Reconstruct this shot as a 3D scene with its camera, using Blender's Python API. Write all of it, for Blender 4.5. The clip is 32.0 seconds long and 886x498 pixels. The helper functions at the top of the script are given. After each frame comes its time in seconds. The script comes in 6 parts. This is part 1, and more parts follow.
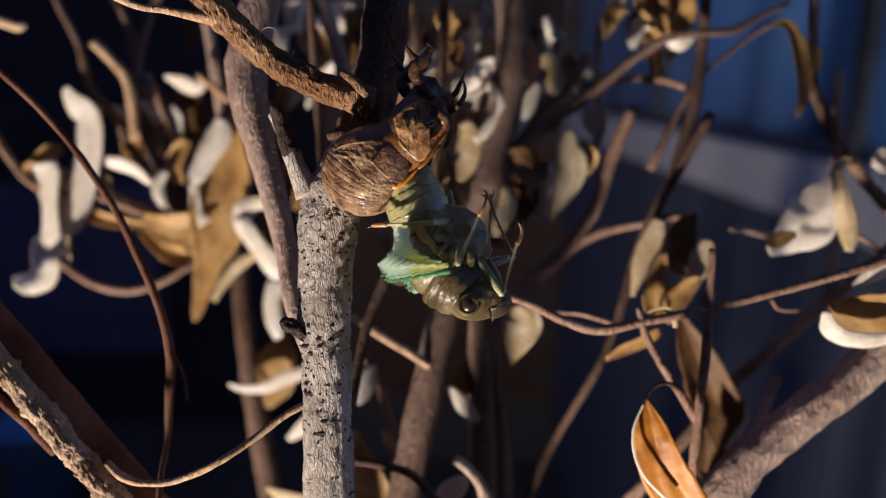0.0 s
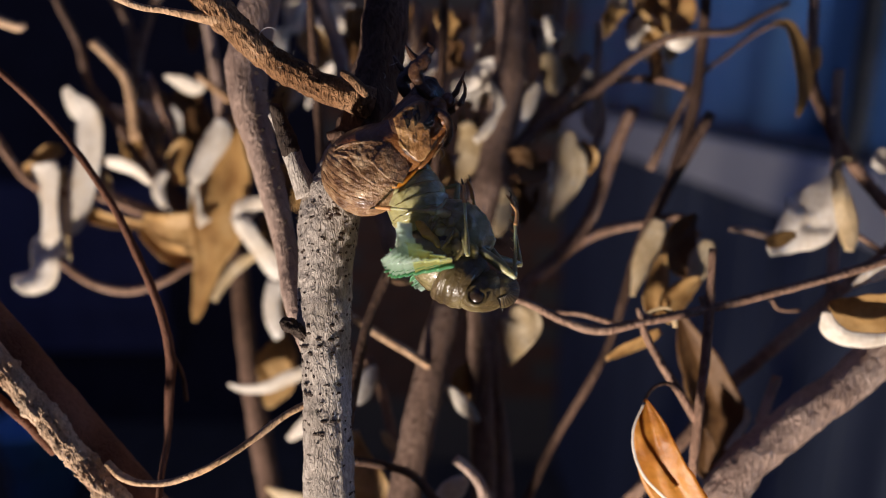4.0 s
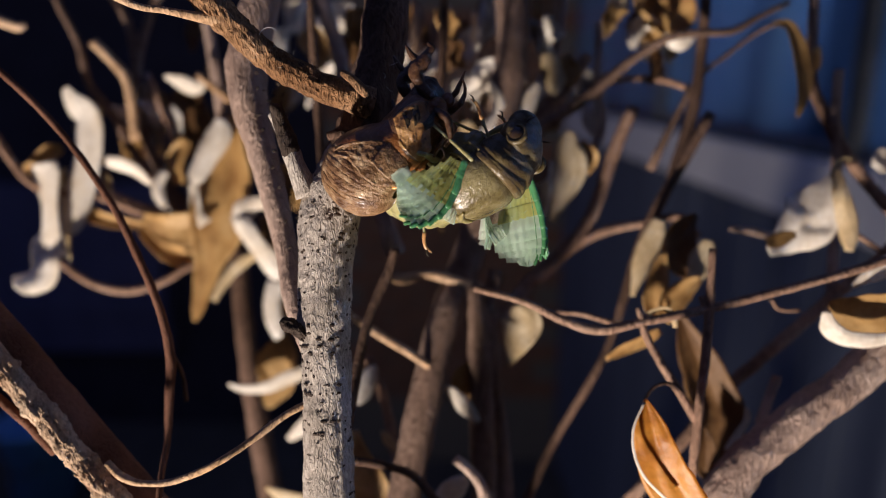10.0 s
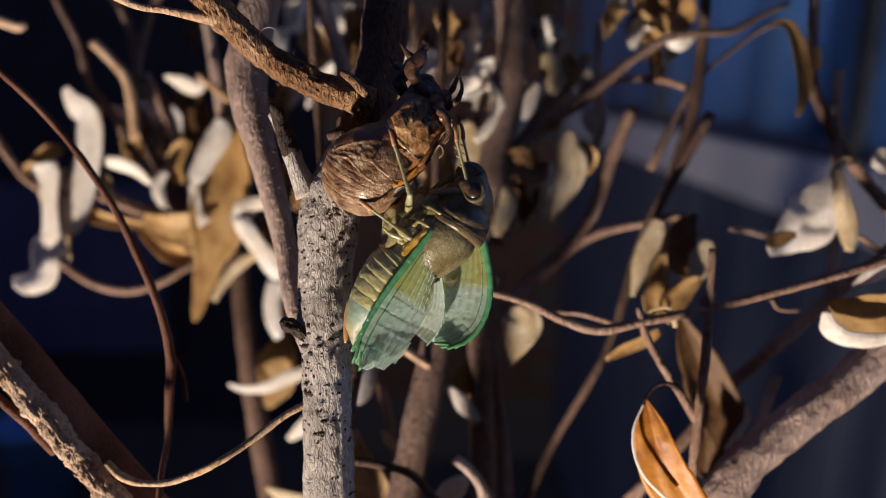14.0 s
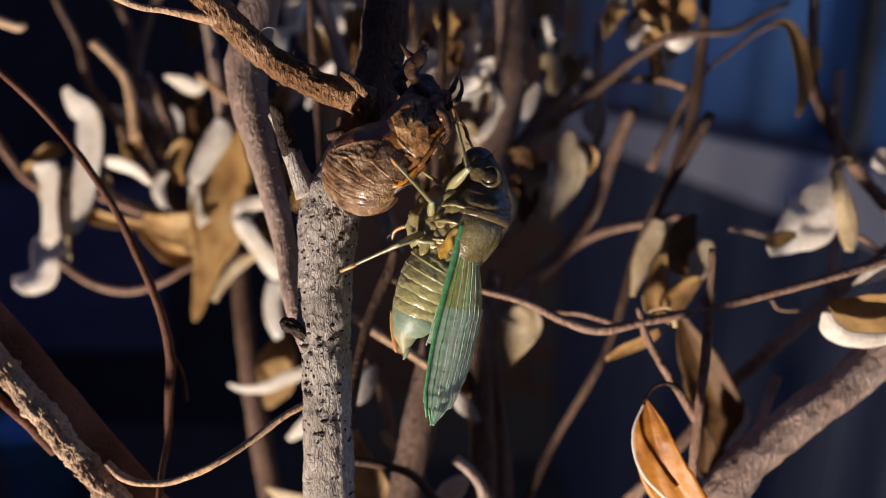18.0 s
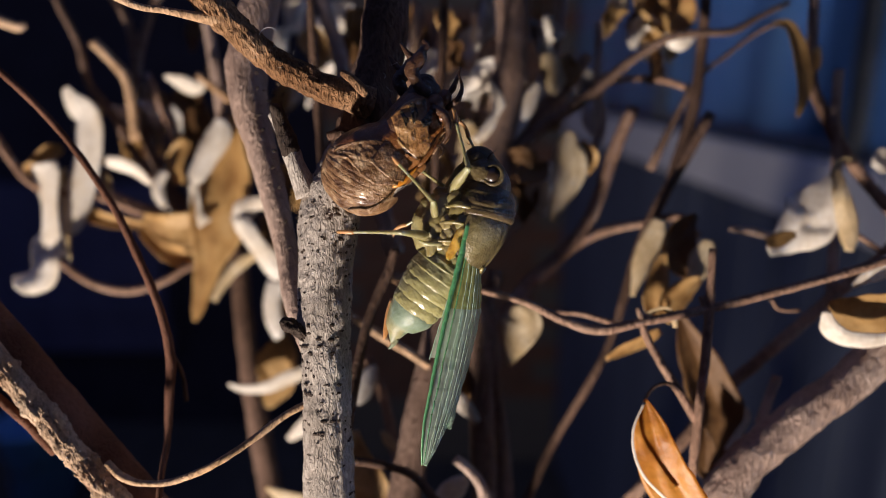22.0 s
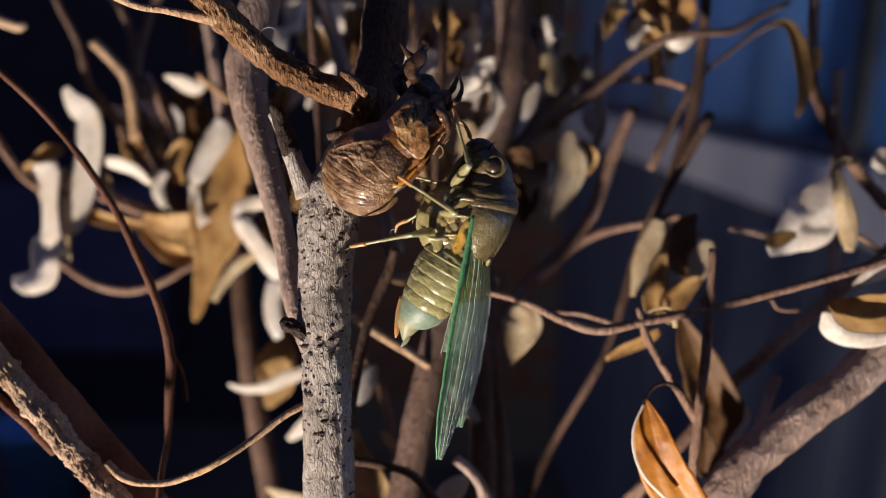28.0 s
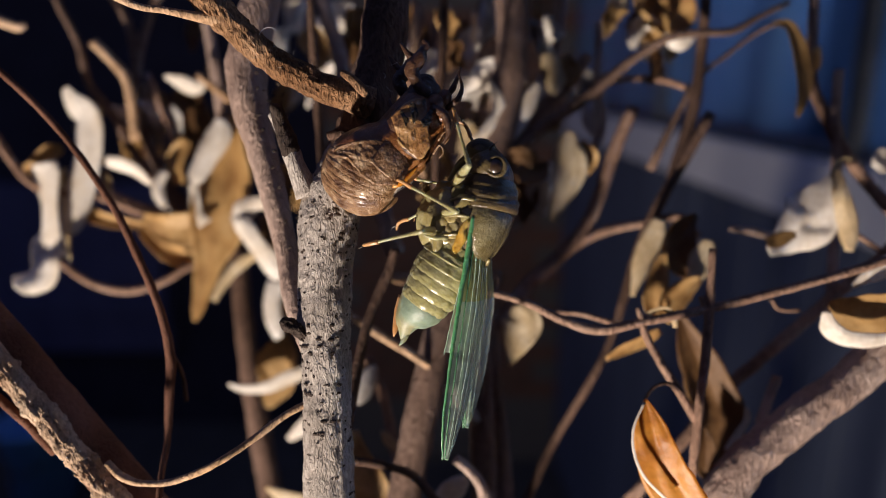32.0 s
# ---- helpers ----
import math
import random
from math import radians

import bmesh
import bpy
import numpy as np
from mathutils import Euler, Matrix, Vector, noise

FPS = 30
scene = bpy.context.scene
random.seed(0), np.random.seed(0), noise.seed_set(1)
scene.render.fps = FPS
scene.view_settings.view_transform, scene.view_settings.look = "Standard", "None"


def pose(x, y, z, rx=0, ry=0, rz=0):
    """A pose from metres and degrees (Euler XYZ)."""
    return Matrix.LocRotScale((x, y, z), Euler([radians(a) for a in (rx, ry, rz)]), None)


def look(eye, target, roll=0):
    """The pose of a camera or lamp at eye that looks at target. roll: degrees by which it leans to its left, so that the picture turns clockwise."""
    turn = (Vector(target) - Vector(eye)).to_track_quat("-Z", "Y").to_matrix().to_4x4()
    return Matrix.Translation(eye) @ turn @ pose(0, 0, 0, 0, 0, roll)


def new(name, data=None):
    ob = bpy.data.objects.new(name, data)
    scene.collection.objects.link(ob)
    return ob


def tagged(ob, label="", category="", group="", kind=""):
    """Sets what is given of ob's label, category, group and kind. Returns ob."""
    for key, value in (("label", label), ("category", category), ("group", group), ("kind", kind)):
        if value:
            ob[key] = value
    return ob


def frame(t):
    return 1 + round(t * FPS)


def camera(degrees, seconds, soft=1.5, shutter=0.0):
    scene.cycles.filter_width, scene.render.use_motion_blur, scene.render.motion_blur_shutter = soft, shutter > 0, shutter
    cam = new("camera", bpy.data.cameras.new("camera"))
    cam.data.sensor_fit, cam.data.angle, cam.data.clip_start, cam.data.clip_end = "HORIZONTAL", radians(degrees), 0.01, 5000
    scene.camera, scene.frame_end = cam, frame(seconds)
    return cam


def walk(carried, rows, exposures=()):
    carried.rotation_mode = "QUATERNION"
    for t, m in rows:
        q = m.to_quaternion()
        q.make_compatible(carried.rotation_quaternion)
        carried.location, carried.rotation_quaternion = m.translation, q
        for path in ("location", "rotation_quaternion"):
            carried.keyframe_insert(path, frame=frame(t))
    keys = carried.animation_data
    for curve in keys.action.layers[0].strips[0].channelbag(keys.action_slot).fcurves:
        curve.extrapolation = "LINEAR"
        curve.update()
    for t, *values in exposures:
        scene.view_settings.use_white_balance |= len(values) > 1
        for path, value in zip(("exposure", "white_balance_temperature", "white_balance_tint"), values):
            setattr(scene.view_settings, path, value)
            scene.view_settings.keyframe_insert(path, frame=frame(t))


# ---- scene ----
cam = camera(66, 32.0, soft=0.8)
# The shrub's own frame: millimetres to the right, up and back of the shell's fork, leaning 14 degrees.
FORK = Matrix.Translation((0.0, 0.0, 1.45)) @ pose(0, 0, 0, -14.3) @ Matrix.Diagonal((0.001, 0.001, 0.001, 1.0))
TURN = pose(0, 0, 0, -14.3)


def at(u, v, w):
    """The place u mm to the right, v mm up and w mm back in the shrub's frame."""
    return FORK @ Vector((u, w, v))


STAND = look(at(0, 0, -120.7), at(0, 0, 0))
walk(cam, [(0.0, STAND), (32.0, STAND)])
cam.data.dof.use_dof = True
cam.data.dof.focus_distance = 0.112
cam.data.dof.aperture_fstop = 8.5

# ---- light: a torch below and beside the shrub, a dim dusk sky ----
world = bpy.data.worlds.new("dusk")
scene.world = world
world.use_nodes = True
wn = world.node_tree.nodes
wl = world.node_tree.links
back = wn["Background"]
tex = wn.new("ShaderNodeTexCoord")
sep = wn.new("ShaderNodeSeparateXYZ")
ramp = wn.new("ShaderNodeValToRGB")
ramp.color_ramp.elements[0].position, ramp.color_ramp.elements[0].color = 0.0, (0.027, 0.031, 0.066, 1)
ramp.color_ramp.elements[1].position, ramp.color_ramp.elements[1].color = 0.8, (0.023, 0.031, 0.081, 1)
wl.new(tex.outputs["Generated"], sep.inputs[0])
wl.new(sep.outputs["Z"], ramp.inputs[0])
wl.new(ramp.outputs[0], back.inputs[0])
back.inputs[1].default_value = 2.4

lamp_data = bpy.data.lights.new("torch", "AREA")
lamp_data.shape, lamp_data.size, lamp_data.energy, lamp_data.color = "DISK", 0.034, 7.9, (1.0, 0.865, 0.77)
lamp = new("torch_light", lamp_data)
lamp.matrix_world = look(at(-240, -480, -205), at(0, 0, 20))
scene.view_settings.exposure = 0.0

# ---- materials ----
def shader(name, rough=0.7, metal=0.0):
    m = bpy.data.materials.new(name)
    m.use_nodes = True
    n, l = m.node_tree.nodes, m.node_tree.links
    b = n["Principled BSDF"]
    b.inputs["Roughness"].default_value, b.inputs["Metallic"].default_value = rough, metal
    return m, n, l, b


def blend_noise(n, l, colours, scale, detail=6.0, distort=0.0, stretch=(1, 1, 1), coords="Object", lo=0.3, hi=0.7):
    """A noise that runs through the colours; returns the colour socket and the noise's value."""
    tc, mp, no, ra = n.new("ShaderNodeTexCoord"), n.new("ShaderNodeMapping"), n.new("ShaderNodeTexNoise"), n.new("ShaderNodeValToRGB")
    mp.inputs["Scale"].default_value = stretch
    no.inputs["Scale"].default_value, no.inputs["Detail"].default_value, no.inputs["Distortion"].default_value = scale, detail, distort
    l.new(tc.outputs[coords], mp.inputs[0])
    l.new(mp.outputs[0], no.inputs[0])
    l.new(no.outputs["Fac"], ra.inputs[0])
    els = ra.color_ramp.elements
    els[0].position, els[1].position = lo, hi
    for i in range(len(colours) - 2):
        els.new(lo + (hi - lo) * (i + 1) / (len(colours) - 1))
    for e, c in zip(els, colours):
        e.color = (*c, 1)
    return ra.outputs[0], no.outputs["Fac"]


def mix_in(n, l, a, b, fac, mode="MULTIPLY", amount=None):
    mx = n.new("ShaderNodeMix")
    mx.data_type, mx.blend_type = "RGBA", mode
    if amount is None:
        l.new(fac, mx.inputs[0])
    else:
        mx.inputs[0].default_value = amount
    l.new(a, mx.inputs[6])
    l.new(b, mx.inputs[7])
    return mx.outputs[2]


def relief(n, l, b, value, strength, distance):
    bp = n.new("ShaderNodeBump")
    bp.inputs["Strength"].default_value, bp.inputs["Distance"].default_value = strength, distance
    l.new(value, bp.inputs["Height"])
    l.new(bp.outputs[0], b.inputs["Normal"])


def bark(name, colours, scale=260.0, depth=0.0006, stretch=(1, 1, 0.28), rough=0.9, grain=0.62):
    m, n, l, b = shader(name, rough)
    big, _ = blend_noise(n, l, colours, scale * 0.25, 4, 0.4, (1, 1, 0.5))
    fine, v = blend_noise(n, l, [(0.20, 0.18, 0.17), (1, 1, 1)], scale * 3.4, 12, 1.2, stretch, lo=0.32, hi=0.58)
    l.new(mix_in(n, l, big, fine, None, amount=grain), b.inputs["Base Color"])
    relief(n, l, b, v, 0.8, depth * 2)
    b.inputs["Specular IOR Level"].default_value = 0.25
    return m


def leafy(name, colours, glow=0.35, rough=0.6, scale=110.0):
    """A dry leaf: part of the light passes through the blade."""
    m, n, l, b = shader(name, rough)
    c, _ = blend_noise(n, l, colours, scale, 5, 0.6)
    fine, v = blend_noise(n, l, [(0.62, 0.55, 0.48), (1, 1, 1)], scale * 7, 5, 0.2, lo=0.3, hi=0.6)
    c = mix_in(n, l, c, fine, None, amount=0.45)
    info, hs = n.new("ShaderNodeObjectInfo"), n.new("ShaderNodeHueSaturation")
    ma = n.new("ShaderNodeMapRange")
    ma.inputs["To Min"].default_value, ma.inputs["To Max"].default_value = 0.75, 1.12
    l.new(info.outputs["Random"], ma.inputs[0])
    l.new(ma.outputs[0], hs.inputs["Value"])
    l.new(c, hs.inputs["Color"])
    l.new(hs.outputs[0], b.inputs["Base Color"])
    relief(n, l, b, v, 0.35, 0.0004)
    tr, mx, out = n.new("ShaderNodeBsdfTranslucent"), n.new("ShaderNodeMixShader"), n["Material Output"]
    l.new(hs.outputs[0], tr.inputs[0])
    mx.inputs[0].default_value = glow
    l.new(b.outputs[0], mx.inputs[1])
    l.new(tr.outputs[0], mx.inputs[2])
    l.new(mx.outputs[0], out.inputs[0])
    return m


def skin(name, colours, scale, rough=0.25, sss=0.0, depth=0.0001, coat=0.0, stretch=(1, 1, 1), fine=900.0, folds=(1, 1, 1), gloss=0.5):
    """Soft, damp insect skin or chitin."""
    m, n, l, b = shader(name, rough)
    c, _ = blend_noise(n, l, colours, scale, 5, 0.5, stretch)
    f, v = blend_noise(n, l, [(0.7, 0.68, 0.6), (1, 1, 1)], fine, 4, 0.6, folds, lo=0.35, hi=0.6)
    l.new(mix_in(n, l, c, f, None, amount=0.5), b.inputs["Base Color"])
    relief(n, l, b, v, 0.4, depth)
    b.inputs["Subsurface Weight"].default_value = sss
    b.inputs["Specular IOR Level"].default_value = gloss
    b.inputs["Subsurface Radius"].default_value = (0.9, 0.8, 0.3)
    b.inputs["Subsurface Scale"].default_value = 0.003
    b.inputs["Coat Weight"].default_value, b.inputs["Coat Roughness"].default_value = coat, 0.12
    return m


def streaked(m):
    """Black streaks along a husk's plates."""
    n, l = m.node_tree.nodes, m.node_tree.links
    b = n["Principled BSDF"]
    base = b.inputs["Base Color"].links[0].from_socket
    dark, _ = blend_noise(n, l, [(0.05, 0.03, 0.02), (1, 1, 1)], 300, 3, 1.0, (1.7, 1, 0.45), lo=0.40, hi=0.46)
    l.new(mix_in(n, l, base, dark, None, amount=0.9), b.inputs["Base Color"])
    return m


BARK = bark("grey_bark", [(0.33, 0.285, 0.24), (0.48, 0.42, 0.365), (0.62, 0.56, 0.49)], 520, 0.00045, (1, 1, 0.4))
# For dark twigs, and for stems whose shade is put into the colour.
BARK_DARK_SHADED = bark("dark_shaded_bark", [(0.075, 0.040, 0.026), (0.12, 0.070, 0.048), (0.18, 0.11, 0.08)])
BARK_BROWN = bark("brown_twig_bark", [(0.13, 0.08, 0.058), (0.20, 0.128, 0.095), (0.28, 0.19, 0.145)])
BARK_RED = bark("reddish_bark", [(0.22, 0.105, 0.045), (0.40, 0.215, 0.105), (0.58, 0.36, 0.21)], 420, 0.0018, grain=0.8)
BARK_ROSE = bark("rosy_bark", [(0.29, 0.195, 0.152), (0.40, 0.285, 0.23), (0.51, 0.39, 0.325)], grain=0.36)
BARK_MAROON = bark("maroon_bark", [(0.10, 0.042, 0.024), (0.15, 0.066, 0.04), (0.21, 0.10, 0.065)], 420, 0.00025, grain=0.35)
BARK_TORN = bark("torn_bark", [(0.44, 0.27, 0.16), (0.62, 0.45, 0.31), (0.74, 0.58, 0.44)], 420, 0.0008)
BARK_TWIG = bark("twig_bark", [(0.20, 0.115, 0.078), (0.31, 0.19, 0.132), (0.42, 0.28, 0.205)])
BARK_OCHRE = bark("ochre_bark", [(0.42, 0.25, 0.13), (0.55, 0.36, 0.22), (0.62, 0.44, 0.30)])
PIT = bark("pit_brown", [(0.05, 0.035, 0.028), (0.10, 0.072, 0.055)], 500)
PALE = leafy("pale_leaf", [(0.72, 0.62, 0.49), (0.84, 0.77, 0.67), (0.92, 0.88, 0.82)], 0.25)
TAN = leafy("tan_leaf", [(0.38, 0.20, 0.065), (0.56, 0.34, 0.125), (0.68, 0.46, 0.21)], 0.35)
GOLD = leafy("golden_leaf", [(0.50, 0.36, 0.18), (0.66, 0.51, 0.30), (0.80, 0.68, 0.48)], 0.3)
ORANGE = leafy("orange_leaf", [(0.45, 0.16, 0.02), (0.64, 0.27, 0.035), (0.72, 0.35, 0.06)], 0.5, 0.45)
BROWN = leafy("brown_leaf", [(0.16, 0.075, 0.028), (0.25, 0.125, 0.045), (0.33, 0.18, 0.07)], 0.35)
HUSK = streaked(skin("husk_chitin", [(0.17, 0.072, 0.022), (0.30, 0.15, 0.055), (0.42, 0.25, 0.11)], 200, 0.36, 0.2, 0.0007, 0.15, (1, 1, 1), 1400))
HUSK_BROWN = skin("husk_brown", [(0.085, 0.028, 0.010), (0.165, 0.060, 0.017), (0.27, 0.12, 0.04)], 170, 0.38, 0.15, 0.0008, 0.12, (1, 1, 1), 1300)
# Dark husk colour that holds the shade on the head and legs.
HUSK_DARK_SHADED = skin("husk_dark_shaded", [(0.026, 0.011, 0.006), (0.06, 0.026, 0.012), (0.12, 0.058, 0.028)], 260, 0.42, 0.1, 0.0009, 0.1, (1, 1, 1), 1600)
HUSK_MUD = skin("husk_dusty", [(0.080, 0.032, 0.012), (0.225, 0.118, 0.053), (0.45, 0.31, 0.185)], 480, 0.42, 0.05, 0.0014, 0.25, (1, 1, 1), 2400)
AMBER = skin("husk_amber", [(0.50, 0.16, 0.01), (0.62, 0.26, 0.03)], 300, 0.3, 0.3, 0.0001, 0.4)
GREEN_SKIN = skin("pale_green_skin", [(0.28, 0.245, 0.10), (0.385, 0.36, 0.175), (0.48, 0.47, 0.28)], 120, 0.26, 0.4, 0.00016, 0.25, (1, 1, 1), 1100, (1.2, 1, 1), gloss=0.5)
TIP_SKIN = skin("blue_green_skin", [(0.15, 0.20, 0.14), (0.21, 0.27, 0.20), (0.32, 0.27, 0.13)], 150, 0.45, 0.3, 0.0003, 0.0, gloss=0.3)
RIM = skin("rim_skin", [(0.085, 0.058, 0.026), (0.13, 0.094, 0.046), (0.20, 0.155, 0.08)], 260, 0.32, 0.2, 0.0004, 0.15, (1, 1, 1), 1100)
OLIVE = skin("olive_brown_thorax", [(0.058, 0.039, 0.017), (0.100, 0.074, 0.034), (0.165, 0.132, 0.068)], 190, 0.34, 0.2, 0.0005, 0.1, (1, 1, 1), 1300, (1, 1, 1), gloss=0.35)
SHIELD = skin("granular_shield", [(0.09, 0.068, 0.028), (0.17, 0.138, 0.062), (0.28, 0.24, 0.13)], 230, 0.26, 0.25, 0.0005, 0.25, (1, 1, 1), 2200, gloss=0.5)
COLLAR = skin("collar_skin", [(0.17, 0.13, 0.045), (0.26, 0.215, 0.09), (0.36, 0.33, 0.17)], 260, 0.28, 0.25, 0.0004, 0.25, (1, 1, 1), 1100)
PLATE = skin("pale_plate", [(0.29, 0.215, 0.08), (0.41, 0.34, 0.16), (0.51, 0.46, 0.29)], 300, 0.24, 0.3, 0.0004, 0.3, (1, 1, 1), 600)
LEG = skin("leg_skin", [(0.25, 0.205, 0.09), (0.33, 0.31, 0.16), (0.42, 0.43, 0.27)], 240, 0.3, 0.3, 0.0002, 0.25)
CLAW = skin("claw_skin", [(0.45, 0.20, 0.07), (0.55, 0.30, 0.14)], 300, 0.35, 0.2, 0.0001, 0.2)
DARK = skin("dark_stripe", [(0.015, 0.012, 0.008), (0.04, 0.03, 0.018)], 300, 0.35)
EYE = skin("eye_brown", [(0.02, 0.012, 0.007), (0.05, 0.03, 0.02)], 500, 0.3, 0.0, 0.00005, 0.15)
YELLOW = skin("wing_root_orange", [(0.48, 0.24, 0.03), (0.60, 0.37, 0.08), (0.50, 0.42, 0.20)], 260, 0.35, 0.35, 0.0003, 0.3)
VEIN = skin("green_vein", [(0.045, 0.165, 0.065), (0.075, 0.265, 0.115), (0.14, 0.37, 0.19)], 220, 0.4, 0.2, 0.0001, 0.1)
VEIN_PALE = skin("pale_vein", [(0.32, 0.50, 0.35), (0.50, 0.64, 0.50)], 220, 0.4, 0.2, 0.0001, 0.1)


def film_material(name, colours, clear):
    """Fresh wing skin: thin, milky green, half clear."""
    m, n, l, b = shader(name, 0.2)
    c, _ = blend_noise(n, l, colours, 140, 4, 0.6)
    _, v = blend_noise(n, l, [(0, 0, 0), (1, 1, 1)], 420, 5, 0.8)
    l.new(c, b.inputs["Base Color"])
    relief(n, l, b, v, 0.45, 0.0005)
    b.inputs["Coat Weight"].default_value = 0.6
    tr, mx, cl, mx2, out = n.new("ShaderNodeBsdfTranslucent"), n.new("ShaderNodeMixShader"), n.new("ShaderNodeBsdfTransparent"), n.new("ShaderNodeMixShader"), n["Material Output"]
    l.new(c, tr.inputs[0])
    mx.inputs[0].default_value, mx2.inputs[0].default_value = 0.6, clear
    l.new(b.outputs[0], mx.inputs[1])
    l.new(tr.outputs[0], mx.inputs[2])
    l.new(mx.outputs[0], mx2.inputs[1])
    l.new(cl.outputs[0], mx2.inputs[2])
    l.new(mx2.outputs[0], out.inputs[0])
    return m


FILM = film_material("wing_film", [(0.48, 0.63, 0.48), (0.61, 0.74, 0.62), (0.78, 0.86, 0.79)], 0.2)
FILM_ROOT = film_material("wing_root_film", [(0.54, 0.44, 0.11), (0.56, 0.58, 0.22), (0.60, 0.70, 0.42)], 0.2)
FILM_HIND = film_material("hind_wing_film", [(0.66, 0.72, 0.58), (0.76, 0.82, 0.72), (0.86, 0.90, 0.84)], 0.25)


def flat_paint(name, colours, scale, rough=0.6, depth=0.0005, stretch=(1, 1, 1)):
    m, n, l, b = shader(name, rough)
    c, v = blend_noise(n, l, colours, scale, 7, 0.3, stretch)
    l.new(c, b.inputs["Base Color"])
    relief(n, l, b, v, 0.3, depth)
    return m


SIDING = flat_paint("blue_grey_siding", [(0.062, 0.080, 0.130), (0.090, 0.112, 0.172), (0.120, 0.146, 0.210)], 9, 0.7, 0.001, (1, 1, 0.15))
TRIM = flat_paint("off_white_trim", [(0.84, 0.84, 0.86), (0.92, 0.92, 0.93)], 12, 0.55)
FRAME = flat_paint("dark_frame", [(0.05, 0.06, 0.07), (0.09, 0.10, 0.11)], 20, 0.4)
NIGHT = flat_paint("night_navy_boards", [(0.05, 0.056, 0.13), (0.07, 0.077, 0.17)], 6, 0.8)
# The yard's night darkness is put into this near black.
UNLIT_BLACK = flat_paint("unlit_near_black", [(0.011, 0.011, 0.027), (0.018, 0.019, 0.042)], 8, 0.9)
BRICK = flat_paint("dark_brick", [(0.10, 0.05, 0.035), (0.16, 0.08, 0.055), (0.21, 0.115, 0.08)], 30, 0.85)
MORTAR = flat_paint("mortar", [(0.10, 0.095, 0.09), (0.15, 0.14, 0.13)], 40, 0.95)
PAVING = flat_paint("paving", [(0.05, 0.048, 0.046), (0.085, 0.08, 0.076)], 14, 0.9, 0.002)
TUB = flat_paint("blue_plastic", [(0.10, 0.30, 0.72), (0.14, 0.40, 0.84), (0.20, 0.48, 0.88)], 7, 0.5)
# The dusk sky's reflection in the window is put into this blue.
REFLECTED_DUSK = flat_paint("reflected_dusk_blue", [(0.055, 0.17, 0.52), (0.08, 0.23, 0.62), (0.115, 0.30, 0.68)], 7, 0.9, 0.001, (1, 1, 0.2))
GLASS, gn, gl, gb = shader("window_glass", 0.03)
gb.inputs["Base Color"].default_value = (0.95, 0.97, 1.0, 1)
gb.inputs["IOR"].default_value = 1.5
gb.inputs["Transmission Weight"].default_value = 1.0

# ---- mesh helpers ----
def mesh_of(name, verts, faces, mat, smooth=True):
    me = bpy.data.meshes.new(name)
    me.from_pydata([tuple(v) for v in verts], [], faces)
    me.materials.append(mat)
    me.polygons.foreach_set("use_smooth", [smooth] * len(me.polygons))
    me.update()
    return me


def part(name, me, parent, label=""):
    ob = new(name, me)
    ob.parent = parent
    return tagged(ob, label) if label else ob


def spline(rows, steps):
    """Catmull-Rom through rows of numbers."""
    p = [np.array(r, float) for r in rows]
    p = [2 * p[0] - p[1], *p, 2 * p[-1] - p[-2]]
    out = []
    for a, b, c, d in zip(p, p[1:], p[2:], p[3:]):
        for k in range(steps):
            t = k / steps
            out.append(0.5 * (2 * b + (c - a) * t + (2 * a - 5 * b + 4 * c - d) * t * t + (3 * b - a - 3 * c + d) * t ** 3))
    out.append(p[-2])
    return np.array(out)


def tube(rows, sides=14, steps=5, lumps=0.10, lump_scale=0.22, ridge=0.0, side=(0, 1, 0), caps=True, gap=None):
    """Verts and faces of a limb through rows (x, y, z, ra, rb), with uneven skin. ra lies across, rb along `side`.
    gap: (first, last, from, to) leaves that span of rings open between two turns of the round, in degrees."""
    c = spline(rows, steps)
    n = len(c)
    verts, faces = [], []
    for i in range(n):
        t = Vector(c[min(i + 1, n - 1)][:3] - c[max(i - 1, 0)][:3]).normalized()
        b = Vector(side)
        b = (b - t * b.dot(t)).normalized()
        a = b.cross(t)
        o = Vector(c[i][:3])
        ra, rb = c[i][3], c[i][-1]
        for k in range(sides):
            q = 2 * math.pi * k / sides
            d = a * math.cos(q) * ra + b * math.sin(q) * rb
            p = o + d
            s = 1.0 + lumps * noise.noise(p * lump_scale) + lumps * 0.6 * noise.noise(p * lump_scale * 3.1)
            if ridge:
                s += ridge * noise.noise(Vector((math.cos(q) * 5, math.sin(q) * 5, i * 0.12))) + ridge * 0.8 * noise.noise(Vector((math.cos(q) * 12, math.sin(q) * 12, i * 0.3)))
            verts.append(o + d * s)
    for i in range(n - 1):
        for k in range(sides):
            if gap and gap[0] * n <= i < gap[1] * n and gap[2] <= 360 * (k + 0.5) / sides <= gap[3]:
                continue
            k2 = (k + 1) % sides
            faces.append((i * sides + k, i * sides + k2, (i + 1) * sides + k2, (i + 1) * sides + k))
    if caps:
        for i, flip in ((0, True), (n - 1, False)):
            verts.append(Vector(c[i][:3]))
            m = len(verts) - 1
            for k in range(sides):
                e = (i * sides + k, i * sides + (k + 1) % sides, m)
                faces.append(e[::-1] if flip else e)
    return verts, faces


def join(*pieces):
    verts, faces = [], []
    for v, f in pieces:
        o = len(verts)
        verts += list(v)
        faces += [tuple(i + o for i in e) for e in f]
    return verts, faces


